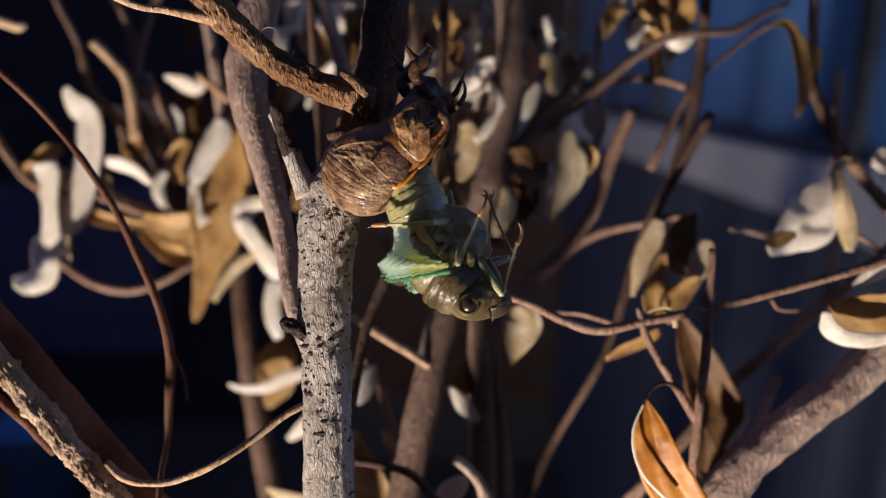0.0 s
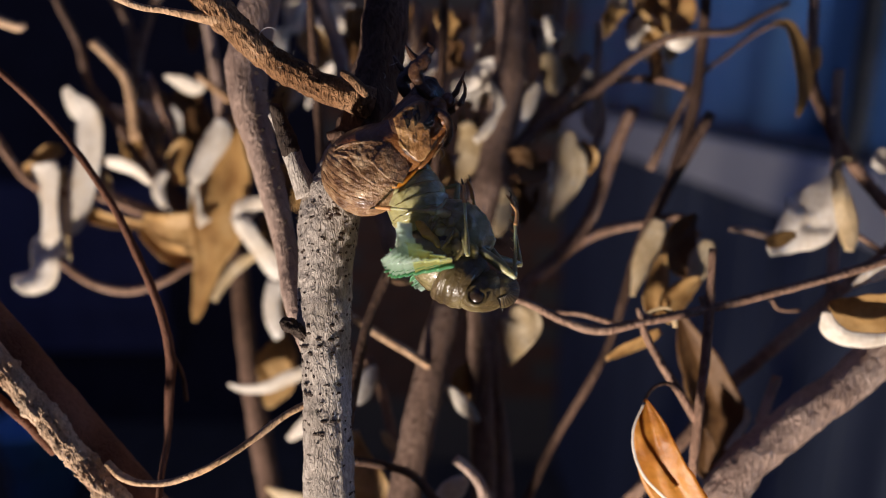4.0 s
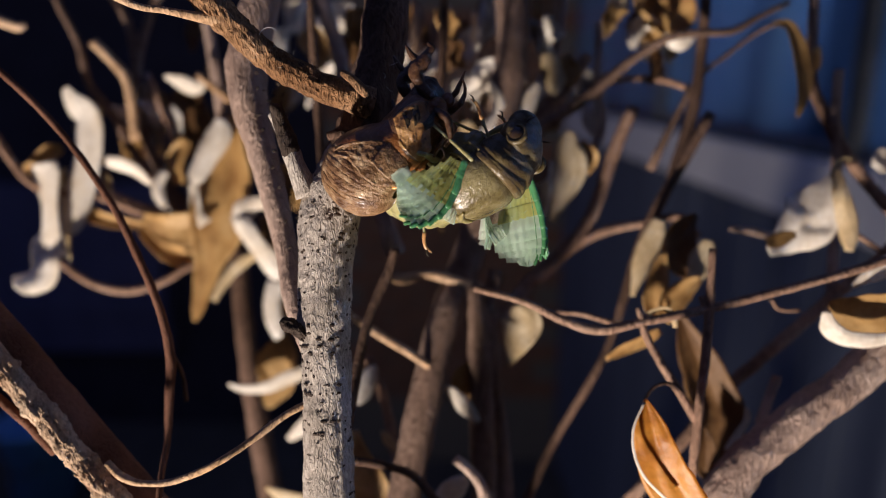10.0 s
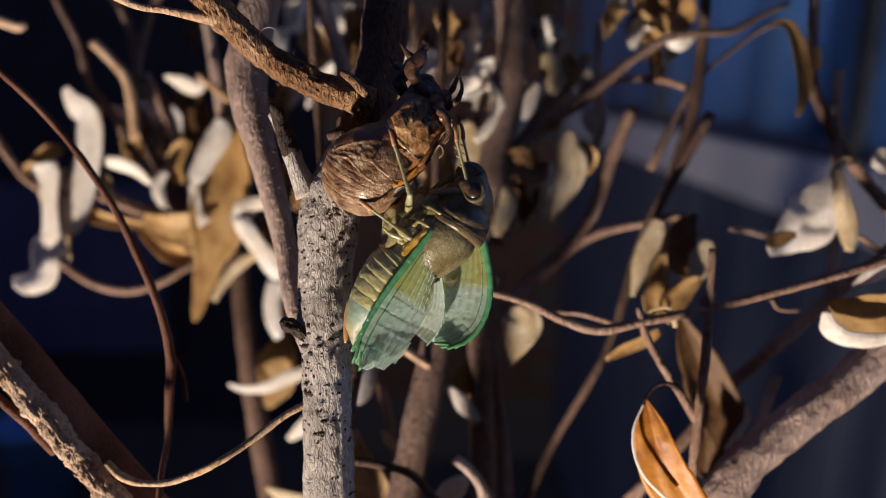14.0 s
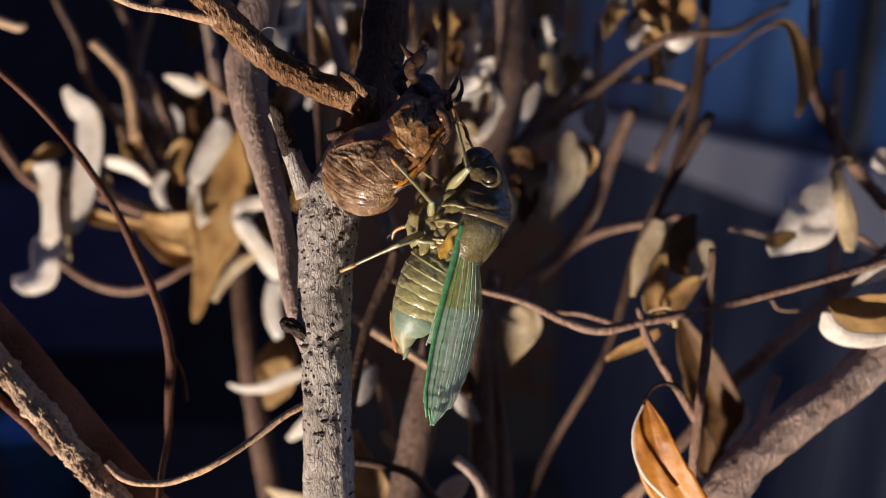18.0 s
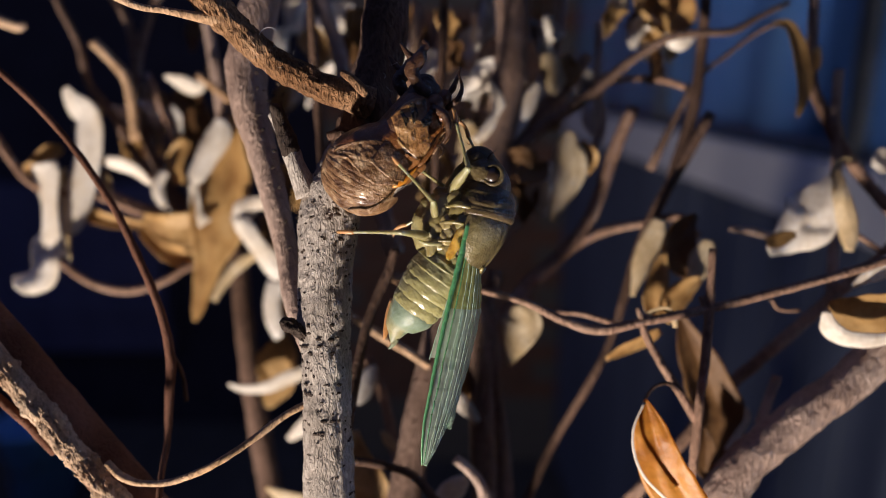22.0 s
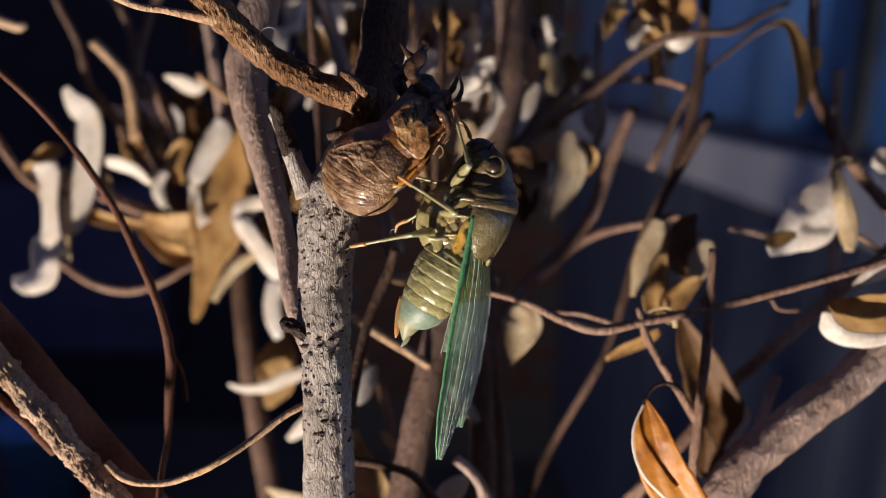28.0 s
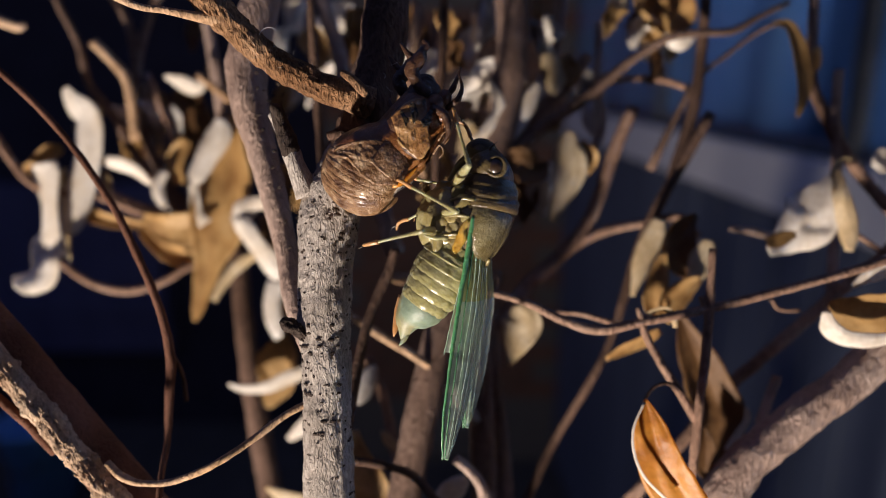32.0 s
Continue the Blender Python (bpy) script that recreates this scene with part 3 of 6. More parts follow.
tub_f = [(i * 24 + q, i * 24 + (q + 1) % 24, (i + 1) * 24 + (q + 1) % 24, (i + 1) * 24 + q) for i in range(5) for q in range(24)] + [tuple(range(23, -1, -1)), tuple(range(120, 144))]
part("body", mesh_of("tub", tub_v, tub_f, TUB), tub)
part("handle", mesh_of("handle", *tube([(-0.14, 0, 0.31, 0.006), (-0.10, -0.05, 0.22, 0.005), (0, -0.15, 0.18, 0.005), (0.10, -0.05, 0.22, 0.005), (0.14, 0, 0.31, 0.006)], 8, 6, 0.0), FRAME), tub, "thin wire handle")


# ---- the shrubs, limb by limb and leaf by leaf ----
near_shrub = shrub("grey-barked leafless shrub with a forked stem holding the husk")
limb(near_shrub, "trunk", [(-16.5, 16.9, 2, 4.5), (-17.8, 12.3, 0, 5), (-20, 6.1, 0, 5.4), (-20.7, -1.9, 0, 4.8), (-21, -11.9, 0, 4.6), (-20.6, -20.9, 0, 4.3), (-20.4, -31.9, 0, 4.2), (-20.4, -46.7, 2, 4.5), (-20.5, -88.4, 8.9, 4.6), (-20.4, -156.7, 25.4, 4.8), (-19.7, -262.4, 65.3, 5.2), (-17.9, -442.3, 155.4, 5.8), (-16.2, -706.1, 257.6, 6.7), (-14.1, -1035.8, 385.4, 7.9), (-12, -1365.6, 513.2, 9)], BARK, label='pale grey bark dotted with dark pits', sides=80, steps=26, lumps=0.06, ridge=0.05)
# The shadow on this stem is painted in with the darker bark.
limb(near_shrub, "stem", [(-10.1, 52.6, 6, 4.2), (-10.4, 43.8, 5, 4.2), (-11.6, 34.2, 4, 4.3), (-13.8, 23.5, 2, 4.6), (-16.7, 15.2, 1, 4.6), (-18.5, 9.7, 1, 4)], BARK_DARK_SHADED, label='stem above the fork, its shadow put into dark brown', sides=64, steps=16, lumps=0.08, ridge=0.08)
limb(near_shrub, "branch", [(-12.7, 25.2, -2, 2.9), (-16.8, 26.4, -4, 2.5), (-22.7, 28.4, -6, 2.4), (-27.7, 31, -7, 2.3), (-32.1, 34.4, -8, 2.3), (-36.3, 38.4, -8, 2.5), (-39.6, 42.1, -8, 2.6), (-43.3, 46.8, -8, 2.6)], BARK_RED, label='rough reddish-brown bark', sides=64, steps=18, lumps=0.12, ridge=0.15)
limb(near_shrub, "twig", [(-36, 37.3, -9, 1.3), (-41.1, 38.2, -9, 0.8), (-45.7, 39.1, -9, 0.6), (-49.9, 39.7, -9, 0.6), (-54, 41.5, -9, 0.7)], BARK_OCHRE, sides=12)
limb(near_shrub, "stub", [(-23.5, 9.4, -2, 2.2), (-25.1, 13.7, -3, 1.7), (-26.5, 17.5, -3, 1.5), (-27.9, 21.1, -3, 1.4), (-29, 23.5, -3, 1.4)], BARK, label='broken grey stub with a dark end', sides=18, lumps=0.15, ridge=0.1)
limb(near_shrub, "knot", [(-23.4, -15.4, -2.5, 1.3), (-24.6, -14.4, -3.1, 1.3), (-25.9, -13.4, -3.5, 1.2), (-27, -12.7, -3.8, 0.9), (-27.8, -12.2, -4, 0.4)], PIT, label='dark broken knot', sides=28, steps=8, lumps=0.6, ridge=0.4)
limb(near_shrub, "bark_flake", [(-16.7, 29.2, -8, 0.5), (-14.7, 27.7, -9, 0.8), (-13.1, 26, -9, 0.8), (-12, 24.7, -8, 0.5)], BARK_RED, sides=8, lumps=0.3)
limb(near_shrub, "twig", [(-19.9, 19.4, -3, 0.7), (-17.9, 20, -3, 0.8), (-15.5, 21.1, -1, 0.8)], BARK_DARK_SHADED, sides=8, lumps=0.3)
limb(near_shrub, "branch", [(-36.1, 58.7, 18, 3.9), (-36.7, 50.3, 17, 3.9), (-38.7, 39.5, 15, 4), (-38.8, 32.5, 14, 4), (-35.8, 21, 12, 3), (-32.3, 9.9, 10, 2.5), (-29.4, -1, 8, 2.2), (-27.1, -10.3, 5, 2.1), (-23.8, -18.2, 2, 1.8)], BARK_ROSE, label='rosy brown stem behind the fork', sides=24, steps=7, lumps=0.1)
limb(near_shrub, "branch", [(-92.1, -7.4, 8, 4.5), (-83.6, -17.4, 8, 4.5), (-76.1, -26.2, 8, 4.5), (-68.7, -35.0, 8, 4.5), (-61.2, -43.8, 8, 4.5), (-53.7, -52.6, 8, 4.5), (-47.3, -60.2, 8, 4.5), (-42.8, -111.7, 13.8, 4.8), (-35.7, -178.3, 24.6, 5.5), (-36.8, -282.3, 62.3, 5.8), (-57.4, -460.2, 159.5, 6.3), (-62.5, -719.6, 257.8, 7.1), (-68.7, -1043.8, 380.6, 8), (-75, -1368, 503.5, 9)], BARK_MAROON, label='thick branch with smooth reddish-brown bark', sides=48, steps=10, lumps=0.04, ridge=0.02)
limb(near_shrub, "torn_bark", [(-89.3, -10.6, 4, 2.2), (-83.1, -18.0, 4, 2.2), (-76.9, -25.3, 4, 2.2), (-70.7, -32.6, 4, 2.2), (-64.5, -39.9, 4, 2.2), (-58.3, -47.2, 4, 2.2), (-52.1, -54.5, 4, 2.2), (-46.9, -60.6, 4, 2.2)], BARK_TORN, label='pale torn bark along the branch', sides=64, steps=22, lumps=0.3, ridge=0.25)
shred_rnd = random.Random(31)
shreds = []
for _ in range(70):
    f = shred_rnd.uniform(0, 1)
    u, v = -86 + 30 * f, -17.6 - 35.5 * f
    u, v = u + shred_rnd.uniform(-0.3, 1.9), v + shred_rnd.uniform(-0.3, 1.9)
    a, q = shred_rnd.uniform(-0.6, 1.8), shred_rnd.uniform(0.5, 1.5)
    shreds.append(tube([(u, 2.6, v, 0.28), (u + q * 0.5 * math.cos(a), 2.0, v + q * 0.5 * math.sin(a), 0.2), (u + q * math.cos(a + 0.5), 1.6, v + q * math.sin(a + 0.5), 0.05)], 5, 2, 0.2))
tagged(part("bark_shreds", mesh_of("bark_shreds", *placed(join(*shreds)), BARK_TORN), near_shrub, "ragged fibres at the edge of the torn bark"), kind="stuff")
limb(near_shrub, "twig", [(-85.4, -25.5, 6, 0.9), (-81.2, -28.9, 6, 0.9), (-77.0, -32.4, 6, 1.0), (-71.8, -37.7, 6, 1.1)], BARK_MAROON, sides=10)
limb(near_shrub, "twig", [(-60.4, -38.5, 2, 0.8), (-57.4, -40.5, 1, 0.7), (-53.4, -41.4, 0, 0.6), (-47, -40.7, -1, 0.6), (-38.7, -36.5, -5, 0.6), (-32.6, -32.7, -3, 0.6), (-27.9, -29.2, -2, 0.6), (-23.4, -26.9, -1, 0.6)], BARK_OCHRE, sides=10, lumps=0.25)
limb(near_shrub, "twig", [(-90, 39.6, 8, 0.7), (-83.6, 33.5, 8, 0.7), (-77.2, 27.6, 8, 0.7), (-69.7, 19.1, 8, 0.7), (-62.3, 8.1, 8, 0.7), (-58.2, -1, 9, 0.8), (-53.9, -11.2, 9, 0.8), (-51.8, -20.3, 9, 0.9), (-52, -27.8, 9, 0.9), (-52, -36.1, 8, 0.6), (-51.5, -41.7, 4, 0.6), (-51.2, -46.7, 2, 0.6)], BARK_MAROON, sides=10, lumps=0.15)
limb(near_shrub, "twig", [(-52.4, -19.4, 10, 0.5), (-50.4, -23.9, 11, 0.5), (-49.9, -29.6, 12, 0.5)], BARK_DARK_SHADED, sides=8, lumps=0.3)
left_shrub = shrub("brown-stemmed shrub with curled cream dead leaves")
limb(left_shrub, "stem", [(-66.3, 24, 85.2, 2), (-63.1, 7, 84, 2.5), (-60.5, -8.3, 82.8, 2.9), (-57.6, -33.3, 81.6, 3), (-53.6, -56.5, 80.4, 3.3), (-49.8, -76.5, 80.4, 3.5), (-43, -116.4, 82.1, 3.6), (-35.3, -182.1, 92.5, 3.9), (-33, -284.6, 128.7, 4.2), (-43.9, -460.2, 221.9, 4.8), (-39.9, -716.1, 316.2, 5.7), (-35, -1035.9, 434.1, 6.9), (-30, -1355.7, 552, 8)], BARK_DARK_SHADED, label='brown stem in shade', sides=16)
limb(left_shrub, "branch", [(-113.3, 78, 75, 1.01), (-109.3, 68.2, 75, 1.17), (-104.4, 58.5, 75, 1.17), (-101.8, 47.3, 75.6, 1.17), (-95.5, 38.6, 76.8, 1.25), (-88.4, 25, 79.2, 1.4), (-76.1, 8.5, 81.6, 1.56), (-63, -1.5, 82.8, 1.72)], BARK_BROWN, sides=10)
limb(left_shrub, "twig", [(-100, 59.1, 74.4, 1.5), (-94.7, 53.7, 75, 1.5), (-90.7, 47.5, 76.2, 1.6), (-89.5, 31.4, 78, 1.6)], BARK_OCHRE, sides=10)
limb(left_shrub, "branch", [(-102.2, 80.3, 85.2, 1.33), (-95.3, 68.4, 85.2, 1.48), (-92.2, 56.3, 84.6, 1.72), (-92.2, 42.6, 84, 1.72), (-82.1, 18.8, 84, 1.72), (-65.1, 1.9, 84, 1.87)], BARK_BROWN, sides=10)
limb(left_shrub, "branch", [(-84.7, 80.8, 86.4, 1.36), (-89.3, 68.6, 85.8, 1.36), (-92.3, 56.5, 85.2, 1.52)], BARK_BROWN, sides=10)
limb(left_shrub, "branch", [(-71.4, 77.5, 78, 1.36), (-68.5, 64.4, 78, 1.53), (-66.2, 51.2, 78, 1.7), (-64.3, 30.3, 81.6, 1.7), (-62.6, 7, 84, 1.87)], BARK_ROSE, sides=10)
limb(left_shrub, "twig", [(-69.3, 49.3, 72, 1), (-64.8, 45.7, 72, 1.1), (-60.2, 41.5, 72.6, 1.1), (-57.6, 34.3, 75.6, 1.1)], BARK_OCHRE, sides=8)
limb(left_shrub, "twig", [(-129.9, 36.9, 72, 1.3), (-125.1, 29.7, 72, 1.3), (-121.2, 24.1, 72, 1.3), (-117.5, 19.6, 72, 1.3), (-111.5, 16.2, 73.2, 1.1), (-98.2, 14.8, 75.6, 1.1), (-80.1, 6.8, 79.2, 1.3)], BARK_TWIG, sides=8)
limb(left_shrub, "twig", [(-108.4, -3.4, 72, 1.01), (-103.1, -7.8, 72.6, 1.01), (-96.2, -11.1, 73.2, 1.01), (-88.4, -11.9, 73.8, 1.15), (-80.3, -9.3, 75.6, 1.15), (-73.1, -4.8, 78, 1.15), (-64.3, -4.9, 81.6, 1.22)], BARK_TWIG, sides=10)
limb(left_shrub, "twig", [(-127.4, 65.1, 66, 1.4), (-121.2, 62.3, 66, 1.4), (-115.8, 60.8, 66, 1.4), (-114.7, 62, 66, 0.8)], BARK_OCHRE, sides=8, lumps=0.3)
limb(left_shrub, "twig", [(-99.4, 16.6, 78, 1.2), (-86.8, 11.4, 79.2, 1.36), (-75.9, 8.5, 81, 1.36), (-64.7, 1.9, 82.8, 1.36)], BARK_TWIG, sides=8)
limb(left_shrub, "twig", [(-88.3, 52.4, 82.8, 1.04), (-81.6, 35.6, 82.8, 1.04), (-76.5, 18.7, 82.8, 1.2)], BARK_TWIG, sides=8)
right_shrub = shrub("leafy grey-brown shrub with dead tan leaves beside the wall")
limb(right_shrub, "stem", [(17.8, 73.7, 57, 4.4), (17.9, 61.8, 56.4, 4.4), (17.6, 49.7, 55.2, 4.4), (15, 32, 54, 4.2), (11, 14.2, 49.2, 3.9), (6.5, -1.3, 50, 4), (0.8, -16, 42, 3.9), (-4.7, -36.7, 38, 3.9), (-9.3, -59.6, 36, 4), (-16.4, -100.2, 34.7, 4.2), (-23.3, -166.9, 42.5, 4.4), (-21.1, -271, 81, 4.8), (2.5, -449.1, 187.9, 5.5), (10.3, -708.9, 289.1, 6.5), (20.2, -1033.5, 415.7, 7.8), (30, -1358.1, 542.3, 9)], BARK_BROWN, label='blurred rosy grey stem', sides=18)
limb(right_shrub, "stem", [(6, -9.1, 44, 2.3), (7.4, -11.5, 44, 2.7), (8.7, -24.4, 44, 2.9), (9.3, -40.8, 44, 3), (9.8, -62.6, 44, 3.1), (10.9, -103.9, 45.8, 3.3), (12.6, -171.3, 56.8, 3.5), (15.4, -275.2, 95, 3.9), (20.4, -451.3, 193.5, 4.6), (27.4, -710.4, 293.1, 5.6), (36.2, -1034.3, 417.7, 6.8), (45, -1358.1, 542.3, 8)], BARK_BROWN, label='stem broken off at the top', sides=16)
limb(right_shrub, "stem", [(13, -5.4, 46.8, 1.9), (11.7, -16.5, 46.8, 1.9), (12.1, -28.8, 45.6, 2.1), (14.5, -49.1, 54, 2.3), (15.9, -66.4, 54, 2.5), (19.1, -107.4, 55.8, 2.6), (23, -174.4, 66.7, 2.8), (26, -277.8, 105, 3.2), (26.1, -453.2, 203.4, 3.8), (33, -711, 303, 4.7), (41.5, -1033.4, 427.5, 5.9), (50, -1355.7, 552, 7)], BARK_BROWN, sides=12)
limb(right_shrub, "twig", [(-9.8, 0.1, 20, 0.9), (-11.2, -4.5, 20, 1), (-15.2, -14.8, 18, 1), (-17.4, -26.7, 14, 1), (-18.3, -36.1, 8, 1)], BARK_DARK_SHADED, sides=10)
limb(right_shrub, "twig", [(-29.9, 59.6, 32, 0.9), (-29.3, 48.2, 32, 0.9), (-28.3, 35.5, 32, 1), (-27, 22.6, 30, 1), (-25.4, 12.3, 26, 1)], BARK_DARK_SHADED, sides=8)
limb(right_shrub, "twig", [(0.3, 60.4, 34, 0.9), (0, 50.1, 34, 0.9), (-0.5, 39.2, 34, 0.9), (-1.5, 25.8, 34, 0.9), (-1.8, 5.3, 36, 1)], BARK_DARK_SHADED, sides=8)
limb(right_shrub, "branch", [(-31, 65.3, 50.4, 1.7), (-28.6, 56.8, 50.4, 1.8), (-25.8, 48.3, 50.4, 2), (-20.1, 26.7, 48, 2.2), (-11.5, -1.2, 45, 2.3)], BARK_ROSE, sides=10)
limb(right_shrub, "twig", [(-22.3, -14.2, 34, 0.9), (-15.9, -18.5, 34, 1), (-8.3, -23.3, 35, 1), (-3.1, -26.9, 36, 1)], BARK_OCHRE, sides=8)
limb(right_shrub, "twig", [(-18.5, -43.6, 20, 0.9), (-11, -44.9, 20, 0.9), (-5.7, -47.1, 20, 0.9), (-1.1, -53.1, 22, 0.9)], BARK_DARK_SHADED, sides=8)
limb(right_shrub, "twig", [(-13.3, -6.6, 42, 1.2), (-9.3, -7.1, 42, 1.2), (-4.6, -6.1, 42, 1.2), (1.5, -7.1, 42, 1.2), (9, -9.4, 44, 1.1)], BARK_OCHRE, sides=8, lumps=0.25)
limb(right_shrub, "twig", [(-19.2, -27.4, 50, 1.3), (-15.4, -35.2, 50, 1.3), (-12.6, -46, 48, 1.3), (-10.8, -55.8, 44, 1.2)], BARK_TWIG, sides=8)
limb(right_shrub, "twig", [(2.6, -44.5, 24, 1.1), (5.5, -46.9, 24, 1.2), (8.2, -50.5, 24, 1.3), (9.5, -57, 26, 1.5)], BARK_ROSE, sides=8)
limb(right_shrub, "twig", [(6.2, -7.7, 14, 0.7), (16.3, -10.5, 14, 0.8), (24.1, -14.2, 14, 0.9), (31, -16, 14, 1), (38.6, -14.6, 14, 0.9), (52, -11.9, 14, 0.9), (68.7, -7.7, 14, 0.9), (79.9, -4.6, 14, 0.9), (93.3, -0.4, 14, 1)], BARK_TWIG, label='long thin rosy twig', sides=10, lumps=0.18)
limb(right_shrub, "twig", [(24.1, -13.4, 24, 0.5), (29.5, -13.8, 24, 0.6), (35.8, -15.6, 23, 0.6)], BARK_TWIG, sides=8)
limb(right_shrub, "branch", [(104.4, -9.2, 20, 4), (92.7, -20.9, 22, 4), (82.9, -29.4, 22, 4.1), (72.8, -36.8, 22, 4.1), (63.9, -44.2, 22, 4.1), (58, -53.1, 22, 4.3), (55.4, -64.3, 26, 4.4), (47.6, -102.7, 39.8, 4.5), (39.5, -167.1, 63.5, 4.7), (39.6, -270.9, 103.2, 5), (59.8, -453.9, 175.1, 5.5), (62.7, -713.7, 274.4, 6.2), (66.4, -1038.4, 398.7, 7.1), (70, -1363.1, 522.9, 8)], BARK_ROSE, label='thick pale rosy branch', sides=40, steps=14, lumps=0.1, ridge=0.06)
limb(right_shrub, "twig", [(53.3, 0.1, 14, 0.8), (52.9, -6.6, 14, 0.9), (52.4, -14.4, 14, 1), (51.5, -24.4, 14, 0.9), (50.8, -32.5, 15, 0.9), (50.3, -45.5, 17, 0.9), (50.2, -57, 20, 0.9)], BARK_TWIG, sides=10, lumps=0.2)
limb(right_shrub, "twig", [(50.9, -9.4, 14, 0.6), (52.6, -13.3, 14, 0.8)], BARK_TWIG, sides=8)
limb(right_shrub, "twig", [(38.6, -11.6, 14, 0.6), (39.9, -16.6, 14, 0.8), (42.8, -22.2, 14, 0.8), (46.8, -28, 15, 0.9), (50.7, -34.4, 16, 0.9)], BARK_TWIG, sides=8)
limb(right_shrub, "twig", [(38.5, -29.3, 10, 0.3), (40.5, -26.9, 11, 0.3), (43.5, -26.1, 12, 0.4), (47.3, -28.2, 15, 0.6)], BARK_DARK_SHADED, sides=6)
limb(right_shrub, "twig", [(108.6, 3.5, 40, 1.2), (100.6, -3.9, 40, 1.3), (91.3, -11.8, 40, 1.6), (82, -19.8, 40, 1.5), (73.3, -27.2, 40, 1.5), (66.7, -33.1, 40, 1.5), (55.4, -46.5, 40, 1.5), (43.9, -60.5, 42, 1.5)], BARK_TWIG, sides=10, lumps=0.15)
limb(right_shrub, "twig", [(73.8, -28, 30, 1), (72.2, -32.3, 30, 1.1), (69.1, -38.1, 28, 1.2)], BARK_ROSE, sides=8)
limb(right_shrub, "twig", [(86, 61.4, 49.2, 0.7), (78.2, 57.6, 49.2, 0.8), (71.5, 54.2, 49.2, 1), (58.5, 53.3, 49.2, 1), (49, 48.6, 50.4, 1.1), (36.5, 38.7, 51.6, 1.6), (22.6, 29.1, 54, 1.7), (15.2, 20.3, 52.8, 1.7)], BARK_BROWN, sides=10)
limb(right_shrub, "twig", [(86.8, 58.7, 55.2, 0.6), (81, 55.8, 55.2, 0.6), (73.7, 50.4, 55.2, 0.6), (64.7, 42.4, 55.2, 0.7), (53, 20.4, 54, 1.2)], BARK_BROWN, sides=8)
limb(right_shrub, "twig", [(93, 66.6, 50, 1.3), (92.5, 53.9, 50, 1.3), (92.2, 42.6, 50, 1.3), (95.6, 33.4, 50, 1.4), (99.8, 25.3, 50, 1.6), (106.2, 16.4, 50, 1.6), (112.6, 9.3, 50, 1.6), (123.9, -4.1, 50, 1.7)], BARK_TWIG, sides=10, lumps=0.15)
limb(right_shrub, "twig", [(98, 44.2, 48, 1.1), (97, 33, 48, 1.4), (98.7, 24.9, 50, 1.4), (97, 5.7, 48, 1.3), (92.5, -10.6, 42, 1.2)], BARK_ROSE, sides=8, lumps=0.2)
limb(right_shrub, "branch", [(66.2, 33.4, 48, 1.3), (57, 17.6, 48, 1.5), (49, 1.5, 48, 1.4), (41.8, -20.7, 46.8, 1), (36, -32.2, 45.6, 1), (29.1, -48.3, 54, 1), (20.4, -66.4, 54, 1.2), (4.7, -104, 55.8, 1.3), (-11.3, -167.2, 67, 1.6), (-10.5, -270, 106, 2.1), (30.8, -452.5, 206.3, 2.9), (37.7, -709.8, 307.8, 4.1), (46.4, -1031.5, 434.7, 5.5), (55, -1353.2, 561.6, 7)], BARK_DARK_SHADED, sides=10)
limb(right_shrub, "branch", [(48, 35.8, 51.6, 1.6), (43, 23.7, 51.6, 1.7), (37.7, 9.4, 50.4, 1.8), (31.8, 0.8, 49.2, 1.8), (21.1, -8.9, 48, 1.8), (13.3, -19.3, 46.8, 1.8)], BARK_TWIG, sides=10)
limb(right_shrub, "branch", [(67.7, 69.6, 54, 1.4), (66.3, 52.2, 54, 1.4), (63.8, 36.1, 52.8, 1.6), (57.1, 17.7, 49.2, 1.5)], BARK_DARK_SHADED, sides=10)
limb(right_shrub, "twig", [(63.5, 3, 49.2, 1), (59.2, 7.9, 49.2, 1), (50.1, 6.5, 49.2, 1.1), (38.7, 4.1, 48.6, 1.3), (30.3, -1.3, 48.6, 1.3), (21.8, -8.9, 48, 1.3)], BARK_TWIG, sides=8)
limb(right_shrub, "twig", [(38.6, 43.1, 61.2, 0.9), (49.1, 45.4, 61.2, 0.9), (58.2, 45.1, 61.2, 0.9), (66.8, 41.8, 60, 0.9)], BARK_TWIG, sides=8)
limb(right_shrub, "twig", [(38.3, 51, 60, 1.5), (32.1, 41.8, 58.8, 1.5), (24.5, 33.4, 57.6, 1.6), (16.9, 22, 55.2, 1.6)], BARK_TWIG, sides=8)
limb(right_shrub, "twig", [(71.6, -11, 28, 0.4), (73.4, -13.2, 28, 0.4), (77.7, -13.4, 28, 0.4)], BARK_TWIG, sides=6)
limb(right_shrub, "twig", [(63.4, 4.6, 30, 0.7), (68.2, 3.9, 30, 1), (74.1, 2.7, 32, 0.9)], BARK_ROSE, sides=8)
limb(right_shrub, "twig", [(92.6, 13.4, 40, 0.5), (94.1, 5.4, 38, 0.7), (100.5, -1.2, 34, 0.6)], BARK_TWIG, sides=6)
leaf(right_shrub, (-0.2, 61.7, 54.5), (0.9, 52.6, 54.5), 7.2, -23, 57, -5, TAN)
leaf(right_shrub, (14.7, 50.1, 59.8), (8.8, 36.9, 59.8), 9, 46, 83, -4, PALE)
leaf(right_shrub, (-2.4, 51.7, 56.3), (-5.2, 38.6, 56.3), 7.5, 25, 99, 4, PALE)
leaf(right_shrub, (0.5, 61.2, 76.7), (5.1, 45.2, 76.7), 5.6, -23, 89, 12, BROWN)
